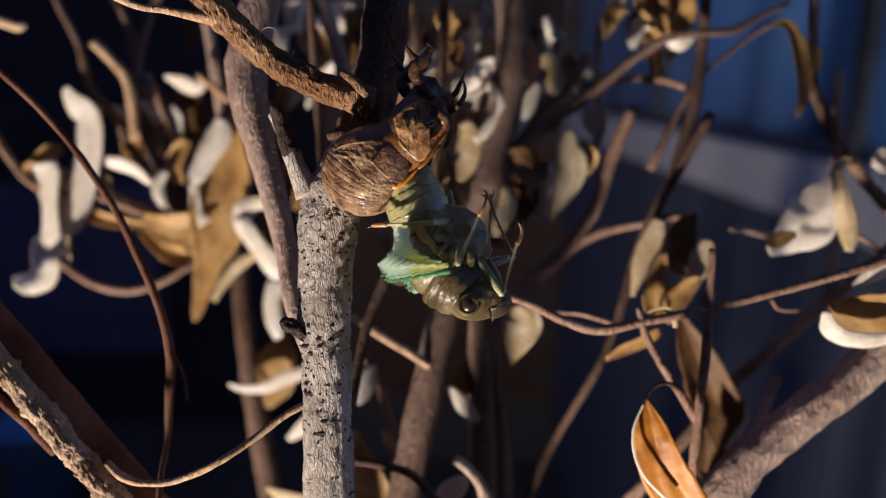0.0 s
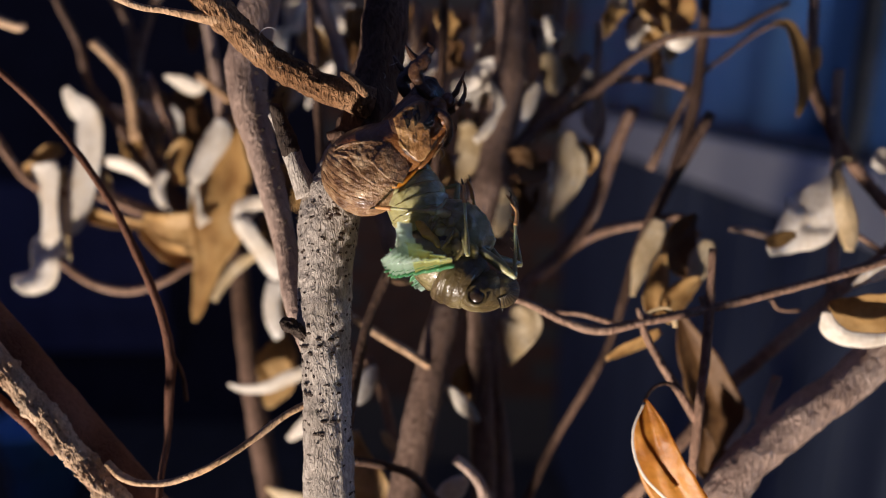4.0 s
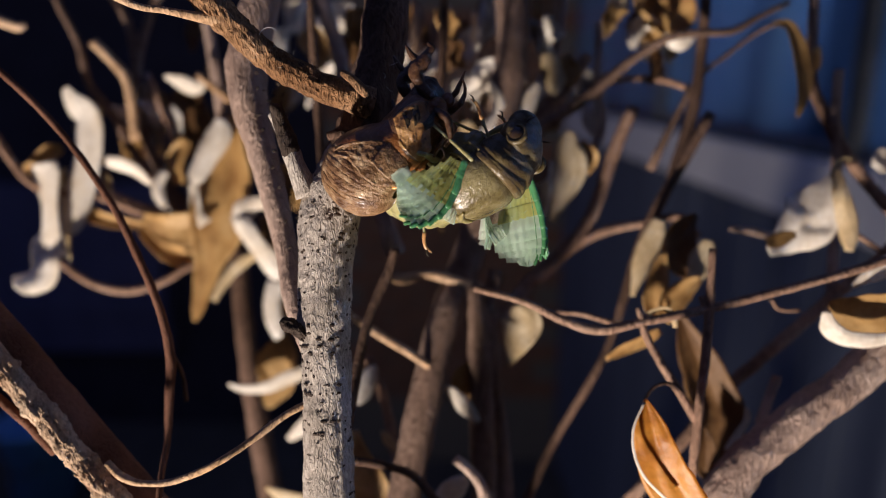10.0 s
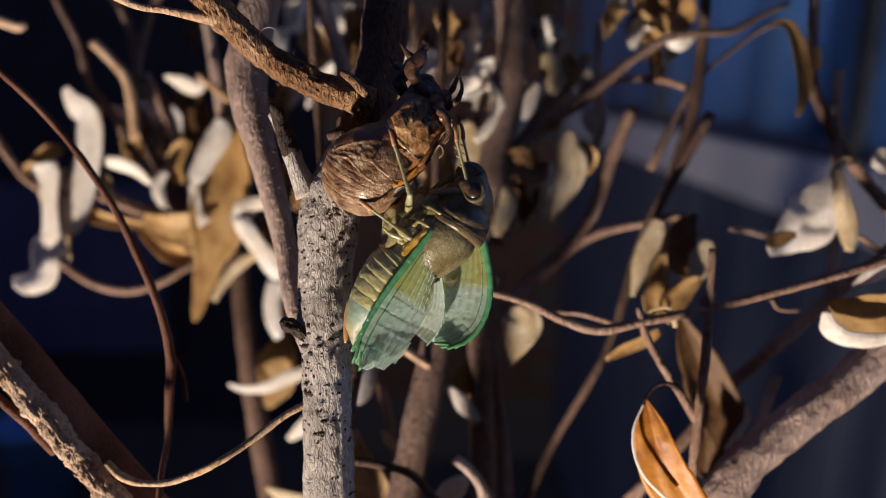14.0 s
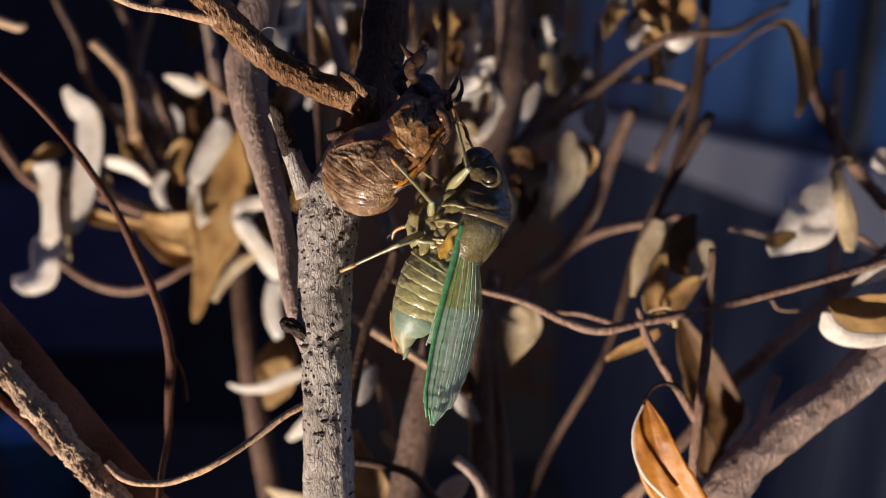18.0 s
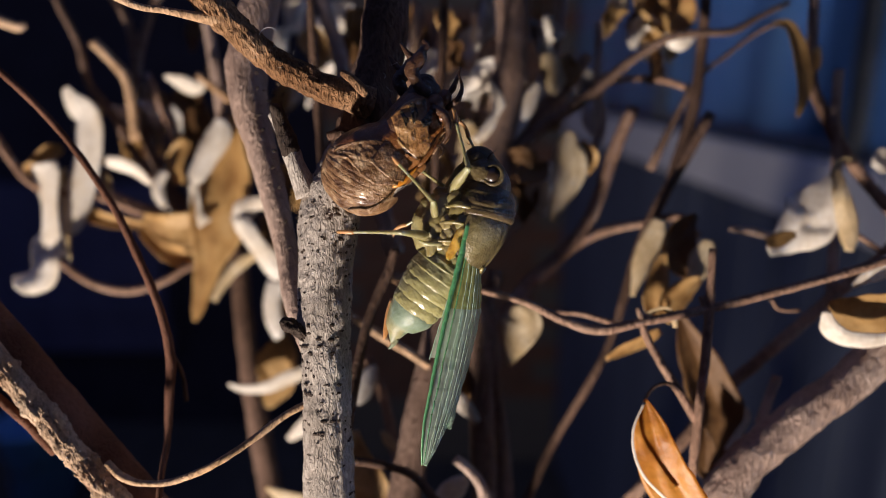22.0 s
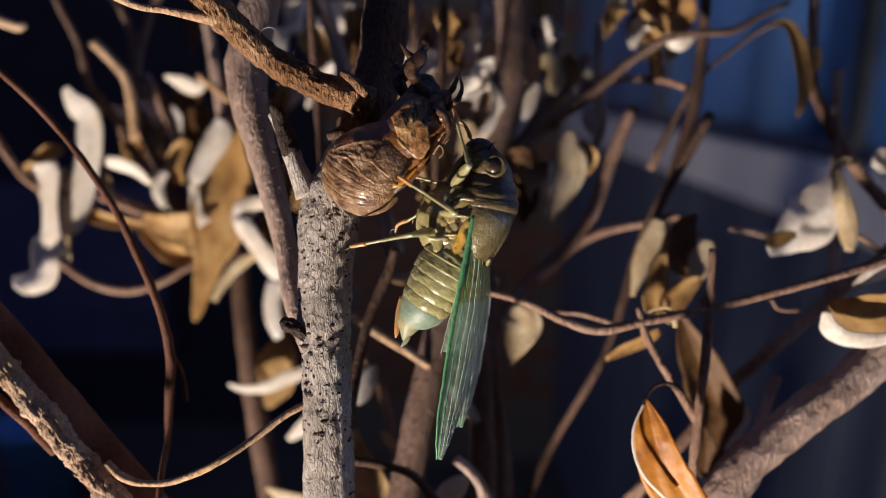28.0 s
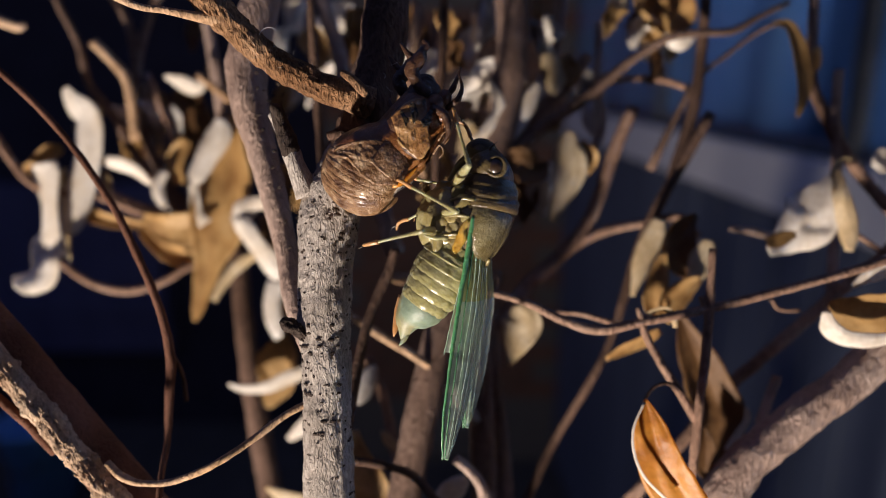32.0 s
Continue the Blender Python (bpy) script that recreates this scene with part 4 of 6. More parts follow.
leaf(right_shrub, (14.1, 47.4, 60.3), (12.2, 36.1, 60.3), 6.2, 42, 55, -10, PALE)
leaf(right_shrub, (-10.9, 38.8, 72.9), (-7.3, 26.2, 72.9), 6.1, 26, 75, -10, TAN)
leaf(right_shrub, (9.3, 60.2, 65.8), (7.1, 49.9, 65.8), 7.8, 21, 75, -2, PALE)
leaf(right_shrub, (-8, 72.1, 77.3), (-2.7, 57.7, 77.3), 6.1, 59, 72, -3, BROWN)
leaf(right_shrub, (12.4, 71.9, 73.8), (7.5, 56.5, 73.8), 9.8, -58, 91, -3, PALE)
leaf(right_shrub, (4.6, 65.2, 72.4), (0.8, 49.9, 72.4), 5.8, 19, 74, 2, BROWN)
leaf(right_shrub, (2.6, 54.1, 54.3), (1.1, 45.1, 54.3), 5.1, -39, 96, -1, BROWN)
leaf(right_shrub, (39, 38.4, 57.1), (39.6, 28.8, 57.1), 5.3, 34, 71, 7, PALE)
leaf(right_shrub, (23.2, 62.1, 62.7), (30.2, 52.2, 62.7), 5.3, 46, 117, -3, PALE)
leaf(right_shrub, (28.9, 49.1, 65.8), (20.9, 39.9, 65.8), 7.4, -32, 103, 2, PALE)
leaf(right_shrub, (0.4, 21.8, 55), (-5.1, 11.5, 55), 6, 7, 76, 12, TAN)
leaf(right_shrub, (-0.5, 24.6, 69.3), (3.7, 16.6, 69.3), 9.7, -9, 55, 3, PALE)
leaf(right_shrub, (7.9, 47.3, 63.1), (0.3, 37, 63.1), 8, 42, 90, 1, PALE)
leaf(right_shrub, (16.7, 38.5, 79.8), (13.5, 27.6, 79.8), 6, -25, 74, -11, TAN)
leaf(right_shrub, (8.9, 40.1, 77.5), (4.5, 29.7, 77.5), 8.7, -1, 110, 11, TAN)
leaf(right_shrub, (8.3, 47, 54.4), (4.2, 38.5, 54.4), 8.5, -46, 100, 12, PALE)
leaf(right_shrub, (28.2, 22.8, 58.4), (26.7, 8.2, 58.4), 7.6, 44, 110, 4, PALE)
leaf(right_shrub, (11.5, 71.1, 77.3), (8.5, 61.6, 77.3), 8.4, -43, 55, -1, BROWN)
leaf(right_shrub, (-9.2, 25, 76.3), (-15.6, 15.6, 76.3), 5.9, 9, 108, 0, PALE)
leaf(right_shrub, (-1.8, 17.5, 56.6), (-0.1, 4, 56.6), 5.5, 19, 96, 4, TAN)
leaf(right_shrub, (42.3, 50.1, 71.2), (38.3, 38.5, 71.2), 9.5, 1, 104, -9, PALE)
leaf(right_shrub, (29.7, 61.2, 62.8), (24.6, 52.9, 62.8), 8.8, -27, 119, -12, PALE)
leaf(right_shrub, (26.7, 74.5, 75.2), (29.8, 61.5, 75.2), 8.2, 7, 59, 4, TAN)
leaf(right_shrub, (0.3, 26.3, 72.3), (2.8, 11.6, 72.3), 8.2, -20, 119, 2, TAN)
leaf(right_shrub, (30.1, 41.5, 70.6), (22.5, 31.3, 70.6), 7.3, -42, 82, 12, TAN)
leaf(right_shrub, (18.5, 17.2, 57.9), (20.7, 6, 57.9), 8.4, -38, 86, -1, BROWN)
leaf(right_shrub, (-2.3, 28.2, 64.9), (-6.4, 13.5, 64.9), 9.3, -38, 92, 8, TAN)
leaf(right_shrub, (7.7, 66.4, 79.6), (0.1, 54.4, 79.6), 9.5, 42, 95, -9, BROWN)
leaf(right_shrub, (-4.6, 41.5, 74.5), (-4.9, 28, 74.5), 9.9, -46, 72, 8, TAN)
leaf(right_shrub, (13.7, 24.7, 77), (19.1, 10.2, 77), 8.7, 52, 80, 3, PALE)
leaf(right_shrub, (-21, 68.6, 80.9), (-16.9, 57.4, 80.9), 9.9, -9, 114, 0, BROWN)
leaf(right_shrub, (-13.1, 61.1, 59), (-12.4, 48.5, 59), 7.3, 28, 96, 0, PALE)
leaf(right_shrub, (-14.4, 58.5, 70.3), (-10.3, 50.2, 70.3), 6.8, -49, 83, 3, PALE)
leaf(right_shrub, (-31.9, 54.6, 78.9), (-40.4, 41.6, 78.9), 5.9, -44, 56, -7, PALE)
leaf(right_shrub, (-25.3, 56.5, 61.1), (-28, 43.1, 61.1), 7.3, -40, 62, -6, BROWN)
leaf(right_shrub, (-34.8, 64.9, 70.5), (-30.4, 56.8, 70.5), 8.2, -38, 69, 8, PALE)
leaf(right_shrub, (-26.6, 69.6, 72.7), (-29.6, 60.6, 72.7), 8.7, 10, 69, 4, PALE)
leaf(right_shrub, (-24.7, 62.8, 58.5), (-21.7, 51.3, 58.5), 8.7, -28, 115, 0, TAN)
leaf(left_shrub, (-74.4, 62.8, 101.4), (-73.1, 51.1, 101.4), 6.4, 52, 52, -3, TAN)
leaf(left_shrub, (-43.1, 70.2, 96.3), (-35.4, 54.5, 96.3), 8.9, 1, 118, -7, TAN)
leaf(left_shrub, (-48.9, 53.1, 99.1), (-55.1, 36.3, 99.1), 7.1, 7, 74, -9, TAN)
leaf(left_shrub, (-80.6, 26.9, 106.2), (-77.3, 8.1, 106.2), 6.6, 20, 77, -4, TAN)
leaf(left_shrub, (-73.2, 33.2, 106.9), (-75.9, 15.7, 106.9), 8.2, 46, 60, -5, TAN)
leaf(left_shrub, (-48.3, 27.2, 98.7), (-52.3, 11.3, 98.7), 8.6, -15, 60, -7, BROWN)
leaf(left_shrub, (-58.9, 48.5, 91.1), (-60.3, 33.7, 91.1), 9.3, -17, 67, 10, PALE)
leaf(left_shrub, (-86.9, 48.2, 91.9), (-96.1, 33.9, 91.9), 7.1, -25, 52, 11, TAN)
leaf(left_shrub, (-45.6, 85.1, 114), (-49.4, 72.9, 114), 10.7, 44, 88, 0, PALE)
leaf(left_shrub, (-70.3, 59, 110.4), (-64, 45.1, 110.4), 11.1, -22, 86, -6, TAN)
leaf(left_shrub, (-66.3, 58, 115.2), (-61.8, 48, 115.2), 8.2, 36, 102, 8, TAN)
leaf(left_shrub, (-46.9, 56.9, 103.8), (-51.4, 45.6, 103.8), 6.5, -27, 86, 9, PALE)
leaf(left_shrub, (-48.5, 74.9, 106.7), (-52.7, 64.5, 106.7), 10.1, 59, 82, 9, PALE)
leaf(left_shrub, (-97.8, 42.3, 102.3), (-104.1, 27.5, 102.3), 11.4, -39, 61, -5, TAN)
leaf(left_shrub, (-77.2, 76.8, 105.7), (-82.9, 64.8, 105.7), 7.2, 35, 59, 9, BROWN)
leaf(left_shrub, (-53.8, 72.4, 108.3), (-57.3, 62.3, 108.3), 7.8, 15, 91, 8, PALE)
leaf(left_shrub, (-86.7, 20.8, 94.6), (-89, 8, 94.6), 7.1, -54, 70, 9, PALE)
leaf(left_shrub, (-43.8, 23.8, 92.8), (-47, 12.2, 92.8), 7, -43, 100, 3, TAN)
leaf(right_shrub, (63.1, 66.4, 76.6), (65.8, 54.2, 76.6), 9, -56, 73, -8, TAN)
leaf(right_shrub, (55.9, 68.5, 72.3), (58.4, 53, 72.3), 7.2, 8, 64, -5, BROWN)
leaf(right_shrub, (47.8, 62.3, 57.2), (41.6, 54.9, 57.2), 6.2, 28, 91, 5, TAN)
leaf(right_shrub, (55, 67.7, 58.4), (58.2, 54.6, 58.4), 9.2, 19, 109, -1, TAN)
leaf(right_shrub, (52.2, 61.6, 59.7), (56.1, 54.1, 59.7), 6.5, 16, 56, -10, TAN)
leaf(right_shrub, (55.3, 53.1, 60.5), (54.6, 43.5, 60.5), 6.5, -58, 52, 0, BROWN)
leaf(right_shrub, (57.2, 59, 70.3), (61.4, 51, 70.3), 6.4, 34, 90, 5, PALE)
leaf(right_shrub, (62.4, 70.5, 71.8), (65, 56.6, 71.8), 8, -16, 83, 7, BROWN)
limb(right_shrub, "twig", [(8.8, 65.4, 66, 0.9), (8.1, 48.7, 67.2, 1.1), (7.2, 31.8, 69, 1.3), (13.9, 1.6, 60, 1.2)], BARK_OCHRE, sides=8)
limb(right_shrub, "twig", [(21.9, 61, 66, 0.9), (21, 44.2, 67.2, 1.1), (19.8, 27.4, 69, 1.3), (13.7, 1.6, 60, 1.2)], BARK_TWIG, sides=8)
limb(right_shrub, "twig", [(-5.8, 64.1, 66, 0.9), (-8.5, 47.4, 67.2, 1.1), (-12.5, 30.6, 69, 1.3), (12.5, 1.6, 60, 1.2)], BARK_TWIG, sides=8)
limb(right_shrub, "twig", [(-1.9, 62.9, 66, 0.9), (-2.3, 46.2, 67.2, 1.1), (-2.9, 29.4, 69, 1.3), (14.1, 1.6, 60, 1.2)], BARK_TWIG, sides=8)
limb(right_shrub, "twig", [(20.1, 68, 66, 0.9), (21.7, 51.3, 67.2, 1.1), (24.3, 34.5, 69, 1.3), (15.5, 1.6, 60, 1.2)], BARK_ROSE, sides=8)
limb(right_shrub, "twig", [(42.5, 61.9, 66, 0.9), (42.5, 45.2, 67.2, 1.1), (42.3, 28.3, 69, 1.3), (14.1, 1.6, 60, 1.2)], BARK_ROSE, sides=8)
limb(right_shrub, "twig", [(-0.1, 64.1, 66, 0.9), (-2.2, 47.4, 67.2, 1.1), (-5.4, 30.6, 69, 1.3), (12.9, 1.6, 60, 1.2)], BARK_OCHRE, sides=8)
limb(right_shrub, "twig", [(1.7, 66.3, 66, 0.9), (-0.4, 49.6, 67.2, 1.1), (-3.7, 32.8, 69, 1.3), (12.8, 1.6, 60, 1.2)], BARK_ROSE, sides=8)
limb(right_shrub, "twig", [(32.1, 72, 66, 0.9), (29.3, 55.3, 67.2, 1.1), (25.1, 38.6, 69, 1.3), (12.2, 1.6, 60, 1.2)], BARK_OCHRE, sides=8)
limb(right_shrub, "twig", [(-7.4, 68, 66, 0.9), (-7.8, 51.3, 67.2, 1.1), (-8.4, 34.5, 69, 1.3), (14.1, 1.6, 60, 1.2)], BARK_OCHRE, sides=8)
limb(right_shrub, "twig", [(-5.9, 66.8, 66, 0.9), (-9.2, 50.1, 67.2, 1.1), (-14.3, 33.3, 69, 1.3), (12, 1.6, 60, 1.2)], BARK_OCHRE, sides=8)
limb(right_shrub, "twig", [(34, 72.4, 66, 0.9), (31.6, 55.7, 67.2, 1.1), (28, 39, 69, 1.3), (12.5, 1.6, 60, 1.2)], BARK_ROSE, sides=8)









blade_leaf(left_shrub, [(-112.2, 24.2, 70, 4.74), (-111.9, 20.7, 70, 5.69), (-110.9, 12.6, 70, 3.95), (-110.6, 4.1, 70, 4.58), (-111.9, -1.4, 70, 7.58), (-112.3, -5.8, 67, 8.4), (-113.5, -9.1, 65, 5.23), (-115.1, -11.2, 64, 1.53)], PALE, 0.62, -24, label='curled cream leaf with a flared end')
blade_leaf(left_shrub, [(-121.2, 22.3, 76, 0.65), (-117.2, 24.9, 76, 1.96), (-112.8, 27.9, 76, 2.28), (-109.5, 29.2, 76, 0.98)], TAN, 0.55, 60)
blade_leaf(left_shrub, [(-109.9, 22.9, 75, 2.27), (-109.0, 9.9, 75, 1.95), (-108.0, 1.8, 75, 1.46), (-107.0, -3.1, 75, 0.49)], GOLD, 0.9, -42)
blade_leaf(left_shrub, [(-107.3, 45.2, 72, 1.92), (-105.1, 40.9, 72, 4.15), (-101.9, 36.6, 72, 6.39), (-101.2, 29.5, 72, 5.27), (-102.2, 21.1, 72, 4.31), (-103.9, 12.8, 72, 3.99), (-105.4, 6.5, 72, 3.19), (-106.0, 4.0, 72, 1.28)], PALE, 0.76, -33, label='cream leaf curled into a trough')
blade_leaf(left_shrub, [(-106.0, 33.9, 78, 1.98), (-103.1, 38.9, 78, 2.63), (-99.8, 41.0, 78, 1.32), (-98.1, 40.0, 78, 0.49)], GOLD, 0.75, -24)
blade_leaf(left_shrub, [(-98.6, 25.0, 75, 1.13), (-93.9, 24.2, 75, 2.11), (-89.0, 22.1, 75, 2.27), (-84.0, 18.6, 75, 0.81)], PALE, 0.85, -48)
blade_leaf(left_shrub, [(-104.2, 12.0, 77, 2.46), (-98.9, 9.3, 77, 1.97), (-93.2, 7.9, 77, 1.8), (-85.5, 6.9, 77, 0.82)], TAN, 0.25, 60)
blade_leaf(left_shrub, [(-98.9, 22.2, 78, 1.32), (-98.4, 19.1, 78, 2.14), (-97.8, 15.6, 78, 1.15)], GOLD, 0.75, -36)
blade_leaf(left_shrub, [(-79.0, 22.3, 74, 0.97), (-81.5, 18.7, 74, 1.77), (-81.3, 15.5, 74, 1.94), (-79.7, 11.8, 74, 1.13)], PALE, 0.45, -54)
blade_leaf(left_shrub, [(-86.2, 9.6, 76, 1.3), (-80.5, 7.0, 76, 4.24), (-73.2, 6.4, 76, 4.89), (-66.2, 7.3, 76, 3.59)], TAN, 0.5, 45, label='golden tan leaf lit from below')
blade_leaf(left_shrub, [(-88.0, 6.1, 79, 1.32), (-81.7, 1.8, 79, 2.98), (-75.9, -2.3, 79, 2.81), (-71.5, -1.8, 79, 0.99)], TAN, 0.2, 60)
blade_leaf(left_shrub, [(-74.6, 3.5, 82, 1.68), (-72.5, -0.7, 82, 3.02), (-69.2, -3.5, 82, 1.34)], BROWN, 0.1, 40)
blade_leaf(left_shrub, [(-59.0, 38.1, 74, 1.61), (-60.0, 30.8, 74, 5.16), (-59.7, 21.1, 74, 7.74), (-60.7, 13.1, 74, 8.39), (-63.2, 5.0, 74, 7.42), (-65.5, -2.3, 74, 4.84), (-67.7, -10.3, 74, 3.06), (-69.7, -17.6, 74, 1.61), (-71.0, -20.5, 74, 0.48)], TAN, 0.41, 38, label='broad brown leaf with a hooked tip')
blade_leaf(left_shrub, [(-47.3, -1.1, 71, 0.79), (-53.0, -2.4, 71, 1.27), (-58.1, -5.6, 71, 1.43), (-61.8, -9.7, 71, 1.27), (-64.5, -14.5, 71, 0.79)], GOLD, 0.85, -42)
blade_leaf(left_shrub, [(-62.1, 36.3, 69, 1.57), (-62.6, 33.5, 69, 3.46), (-64.1, 29.1, 69, 3.46), (-66.6, 24.4, 69, 2.83), (-68.8, 20.3, 69, 2.36), (-69.8, 18.7, 69, 1.26)], PALE, 0.6, -66, label='cream leaf rolled into a tube')
blade_leaf(left_shrub, [(-70.5, 18.9, 71, 1.43), (-70.0, 14.5, 71, 1.91), (-69.6, 10.0, 71, 2.06), (-67.7, 6.5, 71, 3.18)], PALE, 0.58, -42)
blade_leaf(left_shrub, [(-74.1, 31.8, 78, 1.48), (-76.4, 27.3, 78, 2.96), (-77.4, 23.2, 78, 2.63), (-76.1, 19.1, 78, 1.32)], TAN, 0.5, 60)
blade_leaf(left_shrub, [(-47.0, 12.6, 67, 1.4), (-51.2, 12.0, 67, 2.02), (-55.1, 10.1, 67, 2.64), (-56.9, 7.0, 67, 1.87)], PALE, 0.85, -48)
blade_leaf(left_shrub, [(-56.3, 8.2, 66, 2.17), (-54.1, 4.5, 66, 3.4), (-50.7, -0.5, 66, 3.56), (-47.3, -4.8, 66, 3.87), (-44.5, -7.9, 66, 2.78)], PALE, 0.55, -48, label='bent cream leaf')
blade_leaf(left_shrub, [(-51.3, 9.8, 74, 1.29), (-49.0, 5.0, 74, 2.9), (-48.4, 0.2, 74, 1.94)], BROWN, 0.0, 40)
blade_leaf(left_shrub, [(-46.3, -8.9, 68, 2.66), (-47.7, -14.7, 68, 2.66), (-47.5, -20.9, 68, 3.13), (-45.7, -24.9, 68, 1.56)], PALE, 0.85, -48)
blade_leaf(left_shrub, [(-44.2, -4.6, 71, 1.27), (-43.8, -11.0, 71, 3.49), (-42.9, -16.5, 71, 3.18), (-43.8, -19.7, 71, 1.27)], TAN, 0.25, 50)
blade_leaf(left_shrub, [(-60.2, -37.9, 70, 0.63), (-56.2, -39.7, 70, 1.74), (-50.4, -39.5, 70, 2.05), (-44.1, -37.1, 70, 2.37), (-37.8, -34.6, 70, 2.21)], PALE, 0.85, -48, label='long cream leaf lying across the stem')
blade_leaf(left_shrub, [(-45.4, -24.5, 78, 1.32), (-45.9, -31.1, 78, 5.93), (-47.1, -37.7, 78, 5.6), (-49.7, -43.5, 78, 2.63), (-51.0, -46.3, 78, 0.66)], TAN, 0.45, 45)
blade_leaf(left_shrub, [(-43.3, -53.2, 70, 0.79), (-40.1, -50.7, 70, 1.9), (-36.7, -47.2, 70, 2.05)], PALE, 0.55, -36)
blade_leaf(left_shrub, [(-103.1, 42.6, 84, 1.02), (-95.7, 40.5, 84, 2.2), (-88.9, 39.9, 84, 4.24), (-84.6, 36.6, 84, 1.7)], PALE, 0.9, -36)
blade_leaf(left_shrub, [(-90.6, 49.8, 86, 1.54), (-89.4, 43.0, 86, 3.43), (-87.7, 35.3, 86, 3.08), (-85.5, 30.7, 86, 1.37)], GOLD, 0.35, -42)
blade_leaf(left_shrub, [(-83.0, 51.6, 83, 0.68), (-78.3, 49.4, 83, 2.36), (-74.1, 48.3, 83, 2.03), (-71.2, 50.0, 83, 0.68)], PALE, 0.85, -30)
blade_leaf(left_shrub, [(-82.7, 49.1, 90, 3.49), (-78.4, 43.8, 90, 7.33), (-75.8, 35.1, 90, 8.03), (-76.6, 28.1, 90, 3.49)], BROWN, 0.0, 30)
blade_leaf(left_shrub, [(-82.1, 42.6, 84, 1.36), (-80.7, 38.8, 84, 2.71), (-80.0, 34.1, 84, 2.04)], PALE, 0.8, -36)
blade_leaf(right_shrub, [(-20.8, -42.7, 40, 1.07), (-19.2, -48.5, 40, 3.46), (-17.2, -54.5, 40, 5.06), (-15.4, -61.1, 40, 5.59)], TAN, 0.45, 45)
blade_leaf(right_shrub, [(-14.6, -43.3, 42, 0.54), (-12.7, -47.0, 42, 2.16), (-9.7, -50.0, 42, 0.81)], GOLD, 0.75, -36)
blade_leaf(right_shrub, [(-16.6, -28.6, 46, 0.69), (-18.2, -31.9, 46, 2.21), (-19.9, -35.8, 46, 1.93), (-20.7, -38.0, 46, 0.55)], PALE, 0.5, -42)
blade_leaf(right_shrub, [(7.4, -27.2, 44, 0.82), (5.7, -31.5, 44, 3.0), (7.1, -36.2, 44, 2.18), (8.7, -40.5, 44, 0.55)], TAN, 0.45, 40)
blade_leaf(right_shrub, [(-0.4, -32.0, 40, 0.67), (2.1, -34.5, 40, 2.0), (5.3, -37.7, 40, 2.13), (8.3, -40.9, 40, 0.8)], PALE, 0.55, -42)
blade_leaf(right_shrub, [(-1.1, -56.7, 30, 1.75), (2.2, -53.3, 30, 2.62), (5.0, -50.6, 30, 1.0)], PALE, 0.85, -36)
blade_leaf(right_shrub, [(16.7, -12.7, 34, 1.28), (18.2, -16.0, 34, 4.36), (17.2, -20.1, 34, 3.85), (15.9, -24.0, 34, 1.67), (15.1, -26.8, 34, 0.38)], GOLD, 0.67, -30, label='golden leaf hanging by its stalk')
blade_leaf(right_shrub, [(-44.4, -60.0, 50, 0.85), (-40.2, -62.1, 50, 1.98), (-34.5, -62.7, 50, 1.41)], GOLD, 0.55, -30)
blade_leaf(right_shrub, [(31.2, 29.1, 46, 0.83), (30.8, 24.7, 46, 3.59), (31.5, 20.2, 46, 4.28), (30.7, 16.0, 46, 3.45), (28.9, 11.7, 46, 1.93), (26.8, 6.8, 46, 0.69)], GOLD, 0.41, -30, label='pale golden leaf standing upright')
blade_leaf(right_shrub, [(34.4, 26.7, 48, 0.7), (36.9, 22.8, 48, 1.82), (35.2, 18.9, 48, 1.26)], TAN, 0.55, 50)
blade_leaf(right_shrub, [(13.6, 19.2, 50, 1.41), (18.5, 21.6, 50, 4.81), (23.2, 19.7, 50, 3.96), (26.3, 21.4, 50, 0.71)], BROWN, 0.0, 30)
blade_leaf(right_shrub, [(14.2, 15.4, 47, 1.39), (14.9, 11.0, 47, 3.33), (14.2, 6.4, 47, 2.22), (13.3, 3.2, 47, 0.69)], GOLD, 0.4, -36)
blade_leaf(right_shrub, [(51.1, 7.1, 40, 1.33), (49.8, 2.8, 40, 2.26), (47.4, -2.8, 40, 2.13), (45.8, -7.3, 40, 1.2), (44.6, -11.1, 40, 0.4)], GOLD, 0.73, -36)
blade_leaf(right_shrub, [(61.1, 8.3, 44, 0.68), (57.9, 4.0, 44, 3.41), (57.0, -1.0, 44, 4.37), (59.8, -6.1, 44, 1.91)], BROWN, 0.2, 40, label='dark brown curled leaf')
blade_leaf(right_shrub, [(62.1, 2.2, 38, 0.92), (61.0, -1.8, 38, 2.63), (59.2, -5.9, 38, 2.1), (57.1, -7.8, 38, 0.66)], GOLD, 0.75, -36)
blade_leaf(right_shrub, [(51.5, -0.7, 38, 0.66), (50.2, -6.4, 38, 2.24), (49.4, -11.7, 38, 2.37), (51.5, -15.9, 38, 1.58)], TAN, 0.5, 60)
blade_leaf(right_shrub, [(59.6, -6.9, 37, 0.65), (56.2, -8.8, 37, 2.35), (52.8, -12.4, 37, 2.87), (50.7, -16.6, 37, 1.57)], TAN, 0.2, 60)
blade_leaf(right_shrub, [(40.1, -14.6, 14, 0.33), (40.8, -12.8, 14, 0.45), (43.1, -11.9, 14, 0.56), (45.1, -12.6, 14, 0.56), (46.0, -15.5, 14, 0.33)], GOLD, 0.95, -36)
